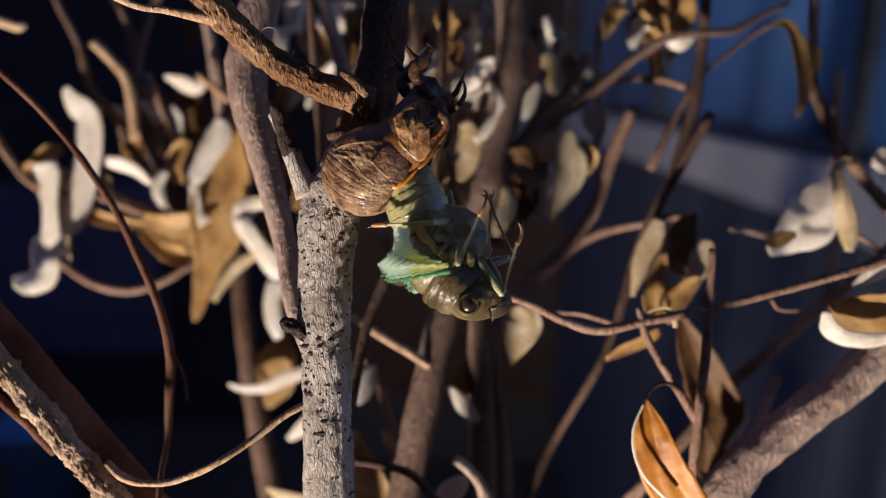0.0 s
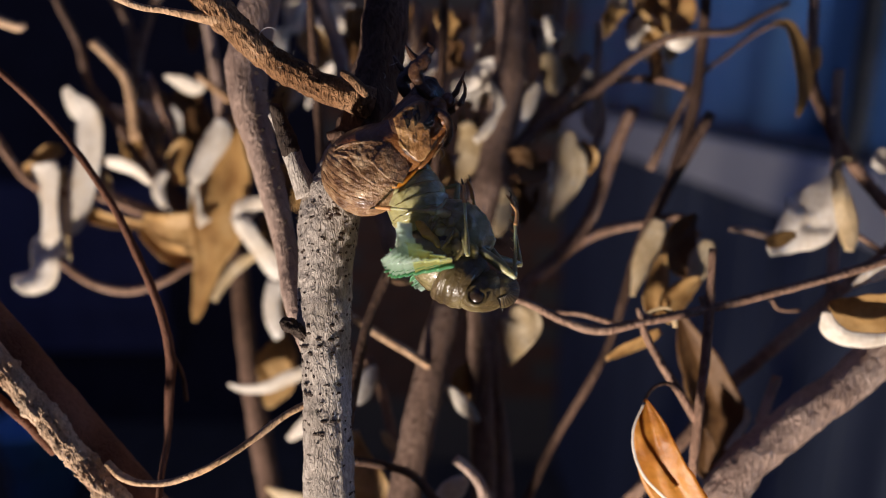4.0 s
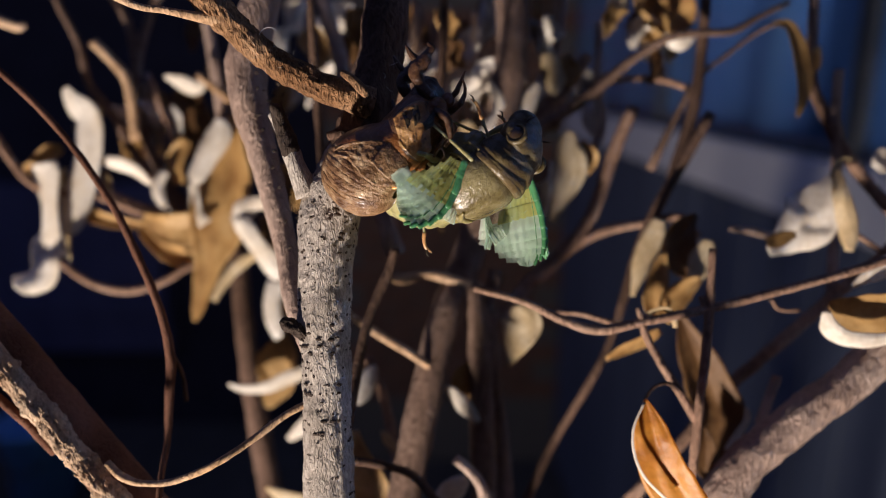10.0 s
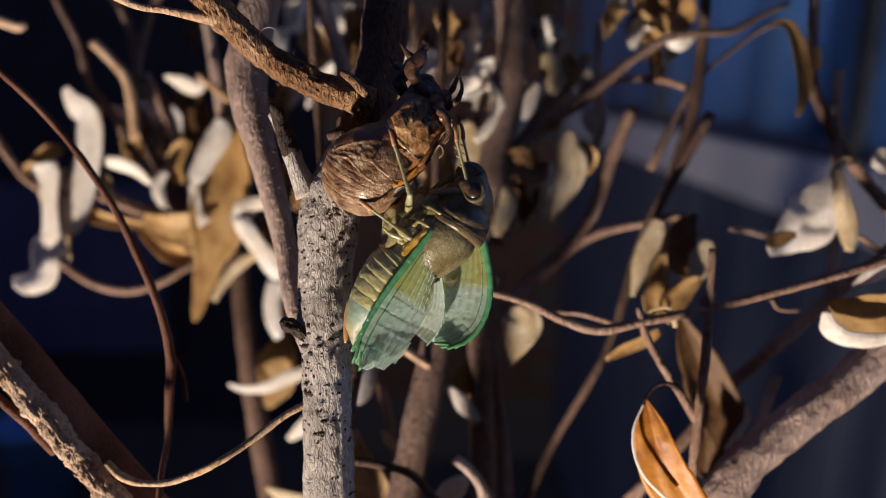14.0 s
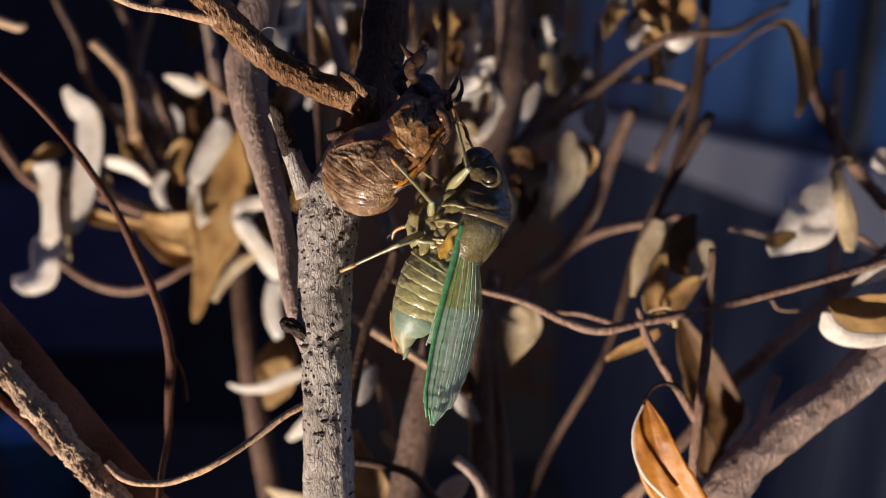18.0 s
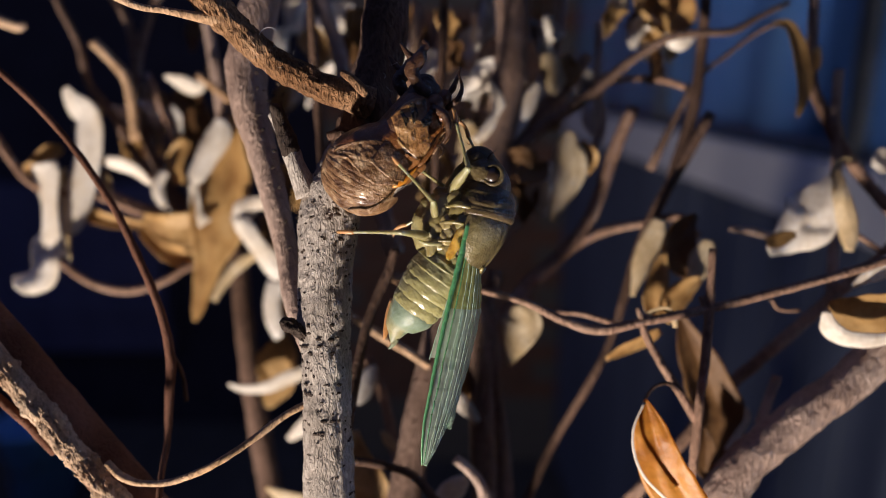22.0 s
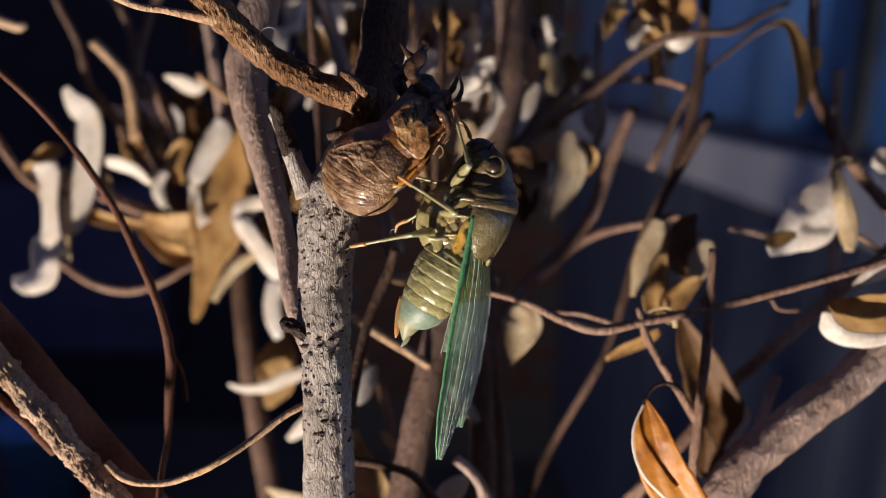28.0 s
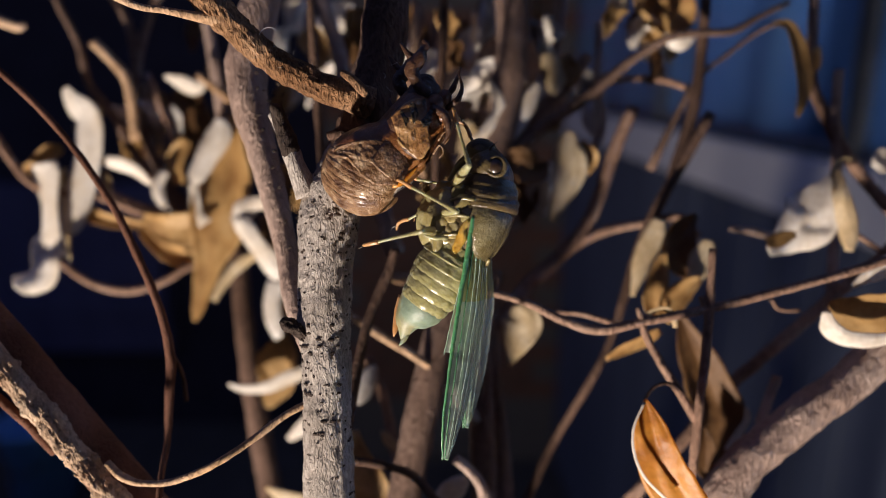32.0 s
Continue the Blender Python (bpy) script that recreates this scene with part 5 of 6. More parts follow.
blade_leaf(right_shrub, [(54.4, -14.9, 36, 0.78), (56.9, -21.2, 36, 3.38), (59.5, -26.6, 36, 4.93), (61.5, -32.3, 36, 5.71), (63.4, -38.2, 36, 6.36), (62.8, -44.0, 36, 5.45), (62.3, -50.0, 36, 2.6), (62.1, -57.6, 36, 0.91)], BROWN, 0.08, 36, label='broad dark brown leaf hanging behind twigs')
blade_leaf(right_shrub, [(68.5, -35.8, 33, 0.38), (68.5, -38.7, 33, 0.64), (66.5, -41.9, 33, 0.76), (63.7, -45.2, 33, 0.38)], PALE, 0.8, -36)
blade_leaf(right_shrub, [(57.3, -39.2, 30, 0.5), (58.2, -43.6, 30, 2.0), (57.9, -48.6, 30, 1.75), (58.4, -51.1, 30, 0.5)], BROWN, -0.2, 50)
blade_leaf(right_shrub, [(37.1, -27.4, 4, 0.21), (37.8, -30.7, 4, 2.17), (38.8, -35.0, 4, 3.72), (40.7, -39.7, 4, 4.44), (43.6, -44.8, 4, 4.65), (47.1, -50.5, 4, 3.72)], ORANGE, 0.45, 14, label='glossy orange dead leaf')
# Thin pale strip laid along the orange leaf as its lit rim.
blade_leaf(right_shrub, [(36.4, -27.7, 2.5, 0.1), (34.5, -32.2, 2.5, 0.14), (34.5, -36.6, 2.5, 0.18), (36.5, -41.3, 2.5, 0.22), (41.1, -46.0, 2.5, 0.27)], PALE, 0.7, -30)
blade_leaf(right_shrub, [(36.0, -24.3, 30, 0.37), (40.0, -21.8, 30, 1.37), (44.2, -19.9, 30, 1.62), (47.9, -17.9, 30, 0.75)], TAN, 0.55, 50)
blade_leaf(right_shrub, [(90.6, 17.3, 36, 1.04), (89.6, 13.8, 36, 3.38), (87.5, 9.5, 36, 5.97), (84.4, 5.6, 36, 6.75), (80.5, 2.7, 36, 4.67), (76.9, 0.4, 36, 2.34), (75.0, -0.9, 36, 1.04)], PALE, 0.9, -11, label='large cream leaf folded like a cup')
blade_leaf(right_shrub, [(88.9, 18.0, 33, 0.76), (89.9, 12.9, 33, 1.78), (91.2, 7.8, 33, 2.16), (91.9, 2.7, 33, 1.91), (91.7, -0.5, 33, 0.76)], GOLD, 0.3, -36)
blade_leaf(right_shrub, [(71.9, 1.4, 31, 1.01), (74.7, 2.4, 31, 1.76), (78.4, 3.4, 31, 0.63)], TAN, 0.35, 30)
blade_leaf(right_shrub, [(88.4, 15.8, 34, 0.51), (88.9, 18.3, 34, 0.64), (90.5, 20.1, 34, 0.64), (92.8, 20.4, 34, 0.51)], GOLD, 0.75, -30)
blade_leaf(right_shrub, [(78.3, -10.7, 17, 0.91), (82.3, -11.9, 17, 3.88), (87.6, -12.4, 17, 5.7), (94.2, -12.4, 17, 5.7)], TAN, 0.7, 12, label='brown leaf with cream curled edges')
blade_leaf(right_shrub, [(75.1, -12.3, 13, 0.66), (76.2, -16.0, 13, 1.88), (79.3, -17.9, 13, 1.88), (84.3, -18.3, 13, 1.66), (89.3, -17.4, 13, 1.11)], PALE, 0.8, -36)
blade_leaf(right_shrub, [(82.2, -7.4, 16, 0.57), (85.6, -5.3, 16, 1.59), (89.6, -3.3, 16, 2.49), (92.4, -3.3, 16, 2.27)], PALE, 0.55, -30)
blade_leaf(right_shrub, [(80.7, 55.1, 46, 0.41), (84.2, 54.8, 46, 1.1), (86.2, 51.2, 46, 1.66), (87.6, 45.7, 46, 2.07), (88.0, 40.2, 46, 1.93), (87.3, 35.4, 46, 1.24), (86.5, 32.3, 46, 0.41)], TAN, 0.15, 70)
blade_leaf(right_shrub, [(91.4, 49.3, 46, 0.69), (91.2, 45.7, 46, 1.1), (90.3, 43.0, 46, 0.55)], TAN, 0.35, 50)
blade_leaf(right_shrub, [(46.5, 67.1, 58, 2.07), (45.7, 63.5, 58, 2.37), (44.4, 60.3, 58, 0.89)], GOLD, 0.7, -30)
blade_leaf(right_shrub, [(56.9, 58.2, 58, 1.18), (53.0, 58.8, 58, 1.92), (50.6, 56.1, 58, 1.92), (49.7, 52.6, 58, 0.59)], PALE, 0.9, -36)
blade_leaf(right_shrub, [(60.0, 68.1, 60, 3.89), (62.0, 62.7, 60, 5.39), (59.9, 57.3, 60, 3.29), (58.1, 54.3, 60, 0.9)], TAN, 0.25, 40)
blade_leaf(right_shrub, [(57.7, 55.8, 57, 0.59), (61.5, 53.7, 57, 2.06), (65.4, 55.8, 57, 1.18)], PALE, 0.85, -30)
blade_leaf(right_shrub, [(52.4, 68.3, 62, 1.82), (53.9, 64.9, 62, 2.42), (56.9, 63.1, 62, 0.91)], TAN, 0.35, 40)
blade_leaf(right_shrub, [(26.6, 50.5, 54, 1.45), (28.1, 46.2, 54, 2.75), (28.9, 41.8, 54, 2.46), (29.8, 40.1, 54, 0.87)], GOLD, 0.45, -36)
blade_leaf(right_shrub, [(31.8, 50.5, 57, 1.47), (33.3, 46.4, 57, 2.5), (32.7, 42.5, 57, 1.18)], TAN, 0.5, 50)
blade_leaf(right_shrub, [(24.5, 42.5, 53, 0.72), (22.2, 37.8, 53, 1.73), (19.9, 32.4, 53, 1.58), (17.3, 27.8, 53, 0.72)], PALE, 0.9, -42)
blade_leaf(right_shrub, [(27.8, 34.4, 55, 0.58), (25.6, 31.3, 55, 1.6), (22.7, 29.0, 55, 0.73)], GOLD, 0.65, -36)
blade_leaf(right_shrub, [(11.3, 41.9, 50, 0.85), (13.6, 37.6, 50, 1.41), (14.1, 34.1, 50, 1.56), (11.9, 30.1, 50, 1.7), (7.9, 27.0, 50, 0.85)], PALE, 0.5, -48)
blade_leaf(right_shrub, [(5.4, 32.3, 52, 1.43), (6.9, 27.3, 52, 3.15), (6.0, 21.6, 52, 2.58), (4.4, 17.3, 52, 0.86)], GOLD, 0.7, -36)
blade_leaf(right_shrub, [(108.0, 24.7, 46, 0.83), (107.5, 21.5, 46, 1.93), (108.3, 18.6, 46, 0.83)], PALE, 0.7, -36)

TRUNK_PITS = [(-17.5, 13, 0, 5.0), (-20, 6.1, 0, 5.45), (-20.7, -1.9, 0, 4.85), (-21, -11.9, 0, 4.65), (-20.6, -20.9, 0, 4.35), (-20.4, -31.9, 0, 4.25), (-20.1, -45.9, 2, 4.5)]
pits(near_shrub, TRUNK_PITS, 560, 3, PIT)
pits(near_shrub, [(-33.8, 35.9, 15, 4.0), (-36, 29, 14, 4.05), (-33, 19, 12, 3.0), (-29.6, 9, 10, 2.5), (-26, -9, 6, 2.1)], 110, 5, PIT)
# Dark sleeve and closed plug; their colour stands for shade in the stub's hollow.
limb(near_shrub, "dark_stub_end", [(-26.0, 16.0, -3.3, 1.1), (-26.7, 18.0, -3.3, 1.5), (-27.9, 21.1, -3.3, 1.5), (-29, 23.6, -3.3, 1.45)], PIT, "dark sleeve at the end of the stub", sides=24, steps=8, lumps=0.4)
limb(near_shrub, "hollow", [(-27.9, 20.4, -3.6, 0.6), (-28.3, 23.2, -3.8, 1.25), (-28.9, 24.3, -3.9, 1.2), (-29.2, 24.8, -3.9, 0.5)], PIT, "dark plug painted as shade inside the hollow stub", sides=12, lumps=0.35)
limb(near_shrub, "hair", [(-28.5 + 1.6 * math.cos(a), 34.6 + 1.6 * math.sin(a), -9.5 + 0.15 * a, 0.05) for a in [0.4 * k - 1.0 for k in range(17)]], PALE, "curled pale hair on the branch", sides=5, steps=2, lumps=0)
rnd = random.Random(12)
for x, y, w, n in ((-28, 30, -9, 7), (-12, 28, -8, 5)):
    for _ in range(n):
        p = [x + rnd.uniform(-4, 4), y + rnd.uniform(-2.5, 2.5), w + rnd.uniform(-1, 1)]
        d = [rnd.uniform(-0.8, 0.8) for _ in range(3)]
        limb(near_shrub, "fibre", [(p[0] + d[0] * q + rnd.uniform(-0.25, 0.25), p[1] + d[1] * q + rnd.uniform(-0.25, 0.25), p[2] + d[2] * 0.4 * q, 0.014) for q in (-1, -0.3, 0.4, 1)], PALE, sides=4, steps=3, lumps=0)

# ---- the empty husk ----
husk = tagged(new("husk"), "empty brown insect husk clinging to the forked stem", "insect husk")
husk.matrix_world = Matrix.Translation(at(HX, HV, HW)) @ TURN


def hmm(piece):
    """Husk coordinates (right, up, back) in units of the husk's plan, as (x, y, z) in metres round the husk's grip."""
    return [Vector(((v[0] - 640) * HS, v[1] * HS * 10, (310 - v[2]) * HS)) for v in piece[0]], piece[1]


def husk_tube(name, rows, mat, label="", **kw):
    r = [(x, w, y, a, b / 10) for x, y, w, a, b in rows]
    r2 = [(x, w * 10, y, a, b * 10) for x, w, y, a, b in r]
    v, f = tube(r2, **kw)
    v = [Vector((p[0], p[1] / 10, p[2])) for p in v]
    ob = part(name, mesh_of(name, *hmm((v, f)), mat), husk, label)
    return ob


# The belly case: hoops between two poles like the staves of a barrel, each lapping over the next.
POLE_A, POLE_B = Vector((703, -18, 345)), Vector((588, 42, 262))
MID = (POLE_A + POLE_B) / 2
AXIS = (POLE_A - POLE_B).normalized()
HALF = (POLE_A - POLE_B).length / 2
OUT = Vector((-0.57, 0, 0.82))
OUT = (OUT - AXIS * OUT.dot(AXIS)).normalized()
FRONT = OUT.cross(AXIS)
FRONT = FRONT if FRONT.y < 0 else -FRONT


def shell_point(lon, lat, lift=1.0):
    """A point of the belly case in the plan: lon turns from the front round the outside, lat runs from pole to pole."""
    r = math.cos(lat) ** 0.72
    d = (FRONT * math.cos(lon) * 60 + OUT * math.sin(lon) * 77) * r
    p = MID + AXIS * HALF * math.sin(lat) + d * lift
    g = noise.noise(p * 0.045) * 1.6 + noise.noise(p * 0.16) * 0.7 + noise.noise(p * 0.5) * 0.35
    return p + d.normalized() * g


def plan(verts):
    return [Vector((p.x, p.y / 10, p.z)) for p in verts]


HOOPS = 27
for k in range(HOOPS):
    lo, wide = -52 + 7.8 * k, 7.8
    verts, faces = [], []
    rows_n, cols_n = 7, 40
    for i in range(rows_n):
        f = i / (rows_n - 1)
        for j in range(cols_n + 1):
            lat = radians(-86 + 172 * j / cols_n)
            wob = 3.2 * noise.noise(Vector((k * 3.1, j * 0.12, 0))) * math.cos(lat)
            lift = (0.987, 1.001, 1.007, 1.009, 1.007, 1.004, 0.997)[i] - 0.0025 * (k * 7 % 5) / 2
            verts.append(shell_point(radians(lo + wide * (f * 1.1 - 0.05) + wob), lat, lift))
    for i in range(rows_n - 1):
        for j in range(cols_n):
            q = i * (cols_n + 1) + j
            faces.append((q, q + 1, q + cols_n + 2, q + cols_n + 1))
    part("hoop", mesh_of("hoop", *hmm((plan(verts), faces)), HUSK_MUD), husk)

def plate(name, upper, lower, dome, ridges, mat, label, lift=0.0, grain=1.0):
    """A thin plate of the husk between two edges, bent over a dome (x, y, half width, half height, depth at the rim, rise); ridges are (across, height, width)."""
    upper, lower = spline(upper, 8), spline(lower, 8)
    x0, y0, rx, ry, rim, rise = dome
    verts, faces = [], []
    cols_n = 26
    for i in range(len(upper)):
        for j in range(cols_n + 1):
            c = j / cols_n
            x, y = upper[i] * (1 - c) + lower[i] * c
            d = max(0.0, 1 - ((x - x0) / rx) ** 2 - ((y - y0) / ry) ** 2)
            z = rim - rise * math.sqrt(d) - lift
            p = Vector((x, z, y))
            z -= grain * (2.2 * noise.noise(p * 0.045) + 1.1 * noise.noise(p * 0.14) + 0.8 * noise.noise(p * 0.42))
            for at_c, high, wide in ridges:
                z -= high * math.exp(-((c - at_c - 0.06 * math.sin(i * 0.12)) / wide) ** 2)
            verts.append(Vector((x, z, y)))
    for i in range(len(upper) - 1):
        for j in range(cols_n):
            q = i * (cols_n + 1) + j
            faces.append((q, q + cols_n + 1, q + cols_n + 2, q + 1))
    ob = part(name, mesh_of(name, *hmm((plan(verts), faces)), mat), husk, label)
    thick = ob.modifiers.new("thick", "SOLIDIFY")
    thick.thickness, thick.offset = 0.0005, -1 if ob.data.polygons[0].normal.y < 0 else 1
    return ob


# The smooth upper flank, and the folded wing case lying over the hoops with a sharp, winding edge.
husk_tube("flank", [(604, 288, 1.2, 14, 22), (622, 270, 0.4, 30, 44), (648, 262, 0, 38, 56), (680, 264, -0.1, 50, 62), (708, 262, 0, 58, 62), (728, 252, 0.2, 56, 58)], HUSK_BROWN, "smooth reddish-brown upper flank", sides=56, steps=8, lumps=0.03, lump_scale=0.05, caps=False)
BELLY = (652, 294, 92, 86, -12, 56)
plate("wing_case", [(600, 276), (622, 264), (648, 260), (674, 258), (700, 270), (718, 300)], [(602, 280), (626, 288), (638, 304), (652, 322), (674, 335), (706, 336)], BELLY,
      [(0.0, 2.0, 0.06), (1.0, 1.6, 0.08), (0.52, 1.2, 0.04)], HUSK_MUD, "grainy folded wing case on the flank", 3.6, 1.7)
plate("hind_wing_case", [(690, 262), (704, 266), (718, 282), (728, 304)], [(664, 296), (680, 312), (698, 326), (716, 330)], BELLY, [(1.0, 1.4, 0.1)], HUSK_MUD, "smooth pale end of the wing case", 5.5, 0.8)

# The split thorax: rounded plates behind the head, with black blotches, and a dark seam before them.
husk_tube("thorax", [(676, 300, 1, 44, 46), (694, 284, 0.6, 53, 54), (712, 262, 0.4, 57, 58), (730, 236, 0.2, 55, 58), (748, 208, 0, 48, 54), (760, 190, 0, 42, 48)], HUSK_BROWN, "split reddish-brown thorax",
          sides=56, steps=9, lumps=0.035, lump_scale=0.06, caps=False, gap=(0.25, 0.92, 160, 205))
CHEST = (736, 244, 70, 78, -14, 52)
plate("seam", [(692, 226), (712, 204), (738, 190)], [(706, 262), (722, 282), (744, 296)], CHEST, [], HUSK_DARK_SHADED, "dark seam of the thorax", 0.5)
plate("chest_plate", [(700, 222), (718, 204), (740, 192), (760, 192)], [(712, 262), (730, 284), (748, 294), (764, 274)], CHEST, [(0.0, 3.0, 0.08), (1.0, 3.0, 0.1), (0.45, 2.0, 0.1)], HUSK, "yellow-brown chest plate with black blotches", 5.0, 1.2)
for up, down in ([(715, 214), (718, 222), (722, 232), (724, 240)], [(719, 212), (724, 220), (728, 231), (726, 240)]), ([(730, 202), (733, 212), (735, 224), (737, 236)], [(741, 200), (745, 212), (746, 222), (739, 236)]), ([(750, 232), (756, 226), (763, 216), (768, 210)], [(754, 244), (764, 238), (769, 226), (770, 212)]):
    plate("blotch", up, down, CHEST, [], DARK, "black blotch", 8.0, 1.6)
husk_tube("collar_plate", [(742, 240, -0.1, 38, 46), (752, 222, -0.3, 46, 54), (760, 204, -0.2, 44, 50), (766, 192, 0, 34, 42)], HUSK_BROWN, "raised plate behind the head", sides=48, steps=6, lumps=0.06, lump_scale=0.07, caps=False, gap=(0, 1, 160, 200))
for x, y, r in ((776, 198, 17), (786, 222, 11)):
    part("cheek", mesh_of("cheek", *hmm(ball((x, -3.4, y), (r, 2.1, r * 1.1), 14, 20)), HUSK_BROWN), husk)
husk_tube("head", [(750, 190, 0, 36, 44), (756, 174, 0, 32, 40), (758, 156, 0, 24, 32), (760, 140, 0, 12, 18)], HUSK_DARK_SHADED, "head case, dark brown with its shade painted in", sides=36, steps=6, lumps=0.16, lump_scale=0.09)
for s in (-1, 1):
    part("eye_case", mesh_of("eye_case", *hmm(ball((792, 3.4 * s, 186), (12, 1.3, 14))), HUSK_BROWN), husk, "dusty bubble-like eye case")
# Amber lips at the split.
husk_tube("split_lip", [(690, 336, -3.2, 3, 3), (706, 332, -3.6, 6, 4), (724, 320, -3.6, 4, 3), (740, 304, -3.4, 2, 2)], AMBER, "amber torn lip of the split", sides=10, lumps=0.3, lump_scale=0.08)
husk_tube("split_lip", [(742, 304, -4, 3, 3), (764, 280, -4, 5, 3), (782, 254, -3.5, 4, 3), (790, 225, -3, 2, 2)], HUSK_BROWN, "curled flap of the split", sides=10, lumps=0.5, lump_scale=0.08)
for x, y, w in ((778, 262, -4.6), (788, 238, -3.2), (768, 285, -4.8)):
    husk_tube("thread", [(x, y, w, 2, 2), (x + 12, y - 14, w - 0.6, 1.6, 1.6), (x + 18, y - 2, w - 1, 1.4, 1.4), (x + 10, y + 8, w - 0.8, 1.2, 1.2)], HUSK_MUD, "white air-tube lining", sides=6, lumps=0.1)
# Digging forelegs raised over the head, and the gripping legs.
# Their shade is put into the dark husk colour.
for dx, w in ((0, -4.0), (-26, 3.0)):
    husk_tube("foreleg", [(765 + dx, 182, w, 8, 8), (745 + dx, 160, w, 10, 9), (738 + dx, 138, w, 13, 10), (752 + dx, 118, w, 12, 9), (758 + dx, 105, w, 8, 7), (764 + dx, 97, w, 6, 5), (758 + dx, 88, w, 3, 3)], HUSK_DARK_SHADED, "digging foreleg with its shade painted in", sides=12, lumps=0.25, lump_scale=0.08)
    husk_tube("claw", [(742 + dx, 122, w, 6, 5), (730 + dx, 108, w, 5, 4), (720 + dx, 92, w, 2, 2)], HUSK_DARK_SHADED, "", sides=8, lumps=0.3, lump_scale=0.1)
for rows in ([(790, 190, -3, 6, 6), (806, 172, -3.5, 5, 5), (812, 160, -3.5, 4, 4), (822, 135, -3.5, 1.5, 1.5)], [(795, 205, -3, 6, 6), (815, 190, -4, 5, 5), (822, 170, -4, 3, 3), (818, 150, -4, 1.5, 1.5)],
             [(725, 210, 3, 7, 7), (706, 196, 5, 6, 6), (694, 180, 7, 5, 5), (688, 160, 8, 3, 3)], [(735, 235, 4, 7, 7), (700, 225, 6, 6, 6), (680, 215, 8, 4, 4)], [(770, 205, -5, 8, 7), (790, 222, -6, 7, 6), (796, 250, -6, 5, 4), (786, 268, -5.5, 3, 3)]):
    husk_tube("leg", rows, HUSK_DARK_SHADED, "", sides=8, lumps=0.2, lump_scale=0.1)

# ---- the cicada ----
BODY = 0.000925  # metres in a unit of the body's plan
cicada = tagged(new("cicada"), "newly emerged pale green cicada with milky wings", "cicada")


def grown(piece):
    return [Vector(v) * BODY for v in piece[0]], piece[1]


def organ(name, piece, mat, parent=None, label="", smooth=True):
    return part(name, mesh_of(name, *grown(piece), mat, smooth), parent or cicada, label)


def trunk_tube(rows, **kw):
    args = dict(sides=28, steps=6, lumps=0.03, lump_scale=0.3, side=(0, 1, 0))
    args.update(kw)
    return tube(rows, **args)


def shell(rows, bump, sides=64, steps=9, slant=0.0):
    """A closed body part through rows (x, middle height, half width, rise over the middle, fall under it); bump(x, turn, p) lifts its skin; slant leans its rings forward towards the back."""
    c = spline(rows, steps)
    verts, faces = [], []
    for x, zc, ry, rt, rb in c:
        for k in range(sides):
            q = 2 * math.pi * k / sides
            d = Vector((0, ry * math.cos(q), (rt if k <= sides / 2 else rb) * math.sin(q)))
            p = Vector((x, 0, zc)) + d
            p += d.normalized() * bump(x, q, p)
            p.x += slant * (p.z - 2.0)
            verts.append(p)
    for i in range(len(c) - 1):
        for k in range(sides):
            k2 = (k + 1) % sides
            faces.append((i * sides + k, i * sides + k2, (i + 1) * sides + k2, (i + 1) * sides + k))
    faces += [tuple(range(sides - 1, -1, -1)), tuple(range(len(c) * sides - sides, len(c) * sides))]
    return verts, faces


def fine_skin(p, size=1.0):
    return size * (0.06 * noise.noise(p * 0.7) + 0.035 * noise.noise(p * 2.1) + 0.02 * noise.noise(p * 6.0))


def back_bump(x, q, p):
    """Two furrows that run together towards the rear, and a shallow dent at the rear."""
    side = abs(p.y) / 6.4
    return fine_skin(p) - 0.22 * math.exp(-((side - 0.30 - 0.035 * x) / 0.05) ** 2) - 0.12 * math.exp(-((side - 0.62 - 0.02 * x) / 0.04) ** 2)


def collar_bump(x, q, p):
    """Slanting folds that sweep from the middle of the back towards the eyes."""
    up = math.sin(q)
    sweep = x + 1.6 * abs(math.cos(q))
    return fine_skin(p, 1.4) + 0.14 * math.exp(-((sweep - 6.3) / 0.5) ** 2) - 0.16 * math.exp(-((sweep - 7.3) / 0.3) ** 2) + 0.10 * math.exp(-((sweep - 8.3) / 0.5) ** 2) - 0.10 * math.exp(-((sweep - 9.3) / 0.25) ** 2) + 0.03 * math.sin(sweep * 9) * max(0.0, 0.7 - abs(up))


organ("thorax", shell([(-5.6, -0.6, 4.2, 3.0, 3.6), (-3, -0.4, 5.4, 4.0, 4.8), (0, -0.4, 6.0, 4.2, 5.4), (3, -0.4, 6.1, 4.2, 5.5), (6.4, -0.4, 5.6, 4.0, 5.2)], lambda x, q, p: fine_skin(p, 4.0)), OLIVE, label="folded olive underside of the thorax")
v, f = ball((0.2, 0, -4.9), (6.6, 5.1, 5.2), 40, 60)
organ("underside", ([p + Vector((0.2, 0.4 * math.copysign(1, p.y), -0.6)) * noise.noise(p * 0.55) + Vector((0, 0.35 * math.copysign(1, p.y), -0.3)) * noise.noise(p * 1.7) for p in v], f), COLLAR, label="soft crumpled underside between the legs")
organ("back_shield", shell([(-5.9, 2.6, 1.2, 0.5, 1.2), (-5.2, 2.4, 3.0, 1.7, 2.6), (-3.8, 1.9, 4.9, 3.3, 3.4), (-1.6, 1.3, 6.1, 4.7, 3.6), (1.0, 0.9, 6.6, 5.5, 3.6), (3.4, 0.7, 6.5, 5.7, 3.4), (5.4, 0.6, 5.8, 5.0, 3.0)], back_bump, 96, 10), SHIELD, label="glossy bronze back shield")
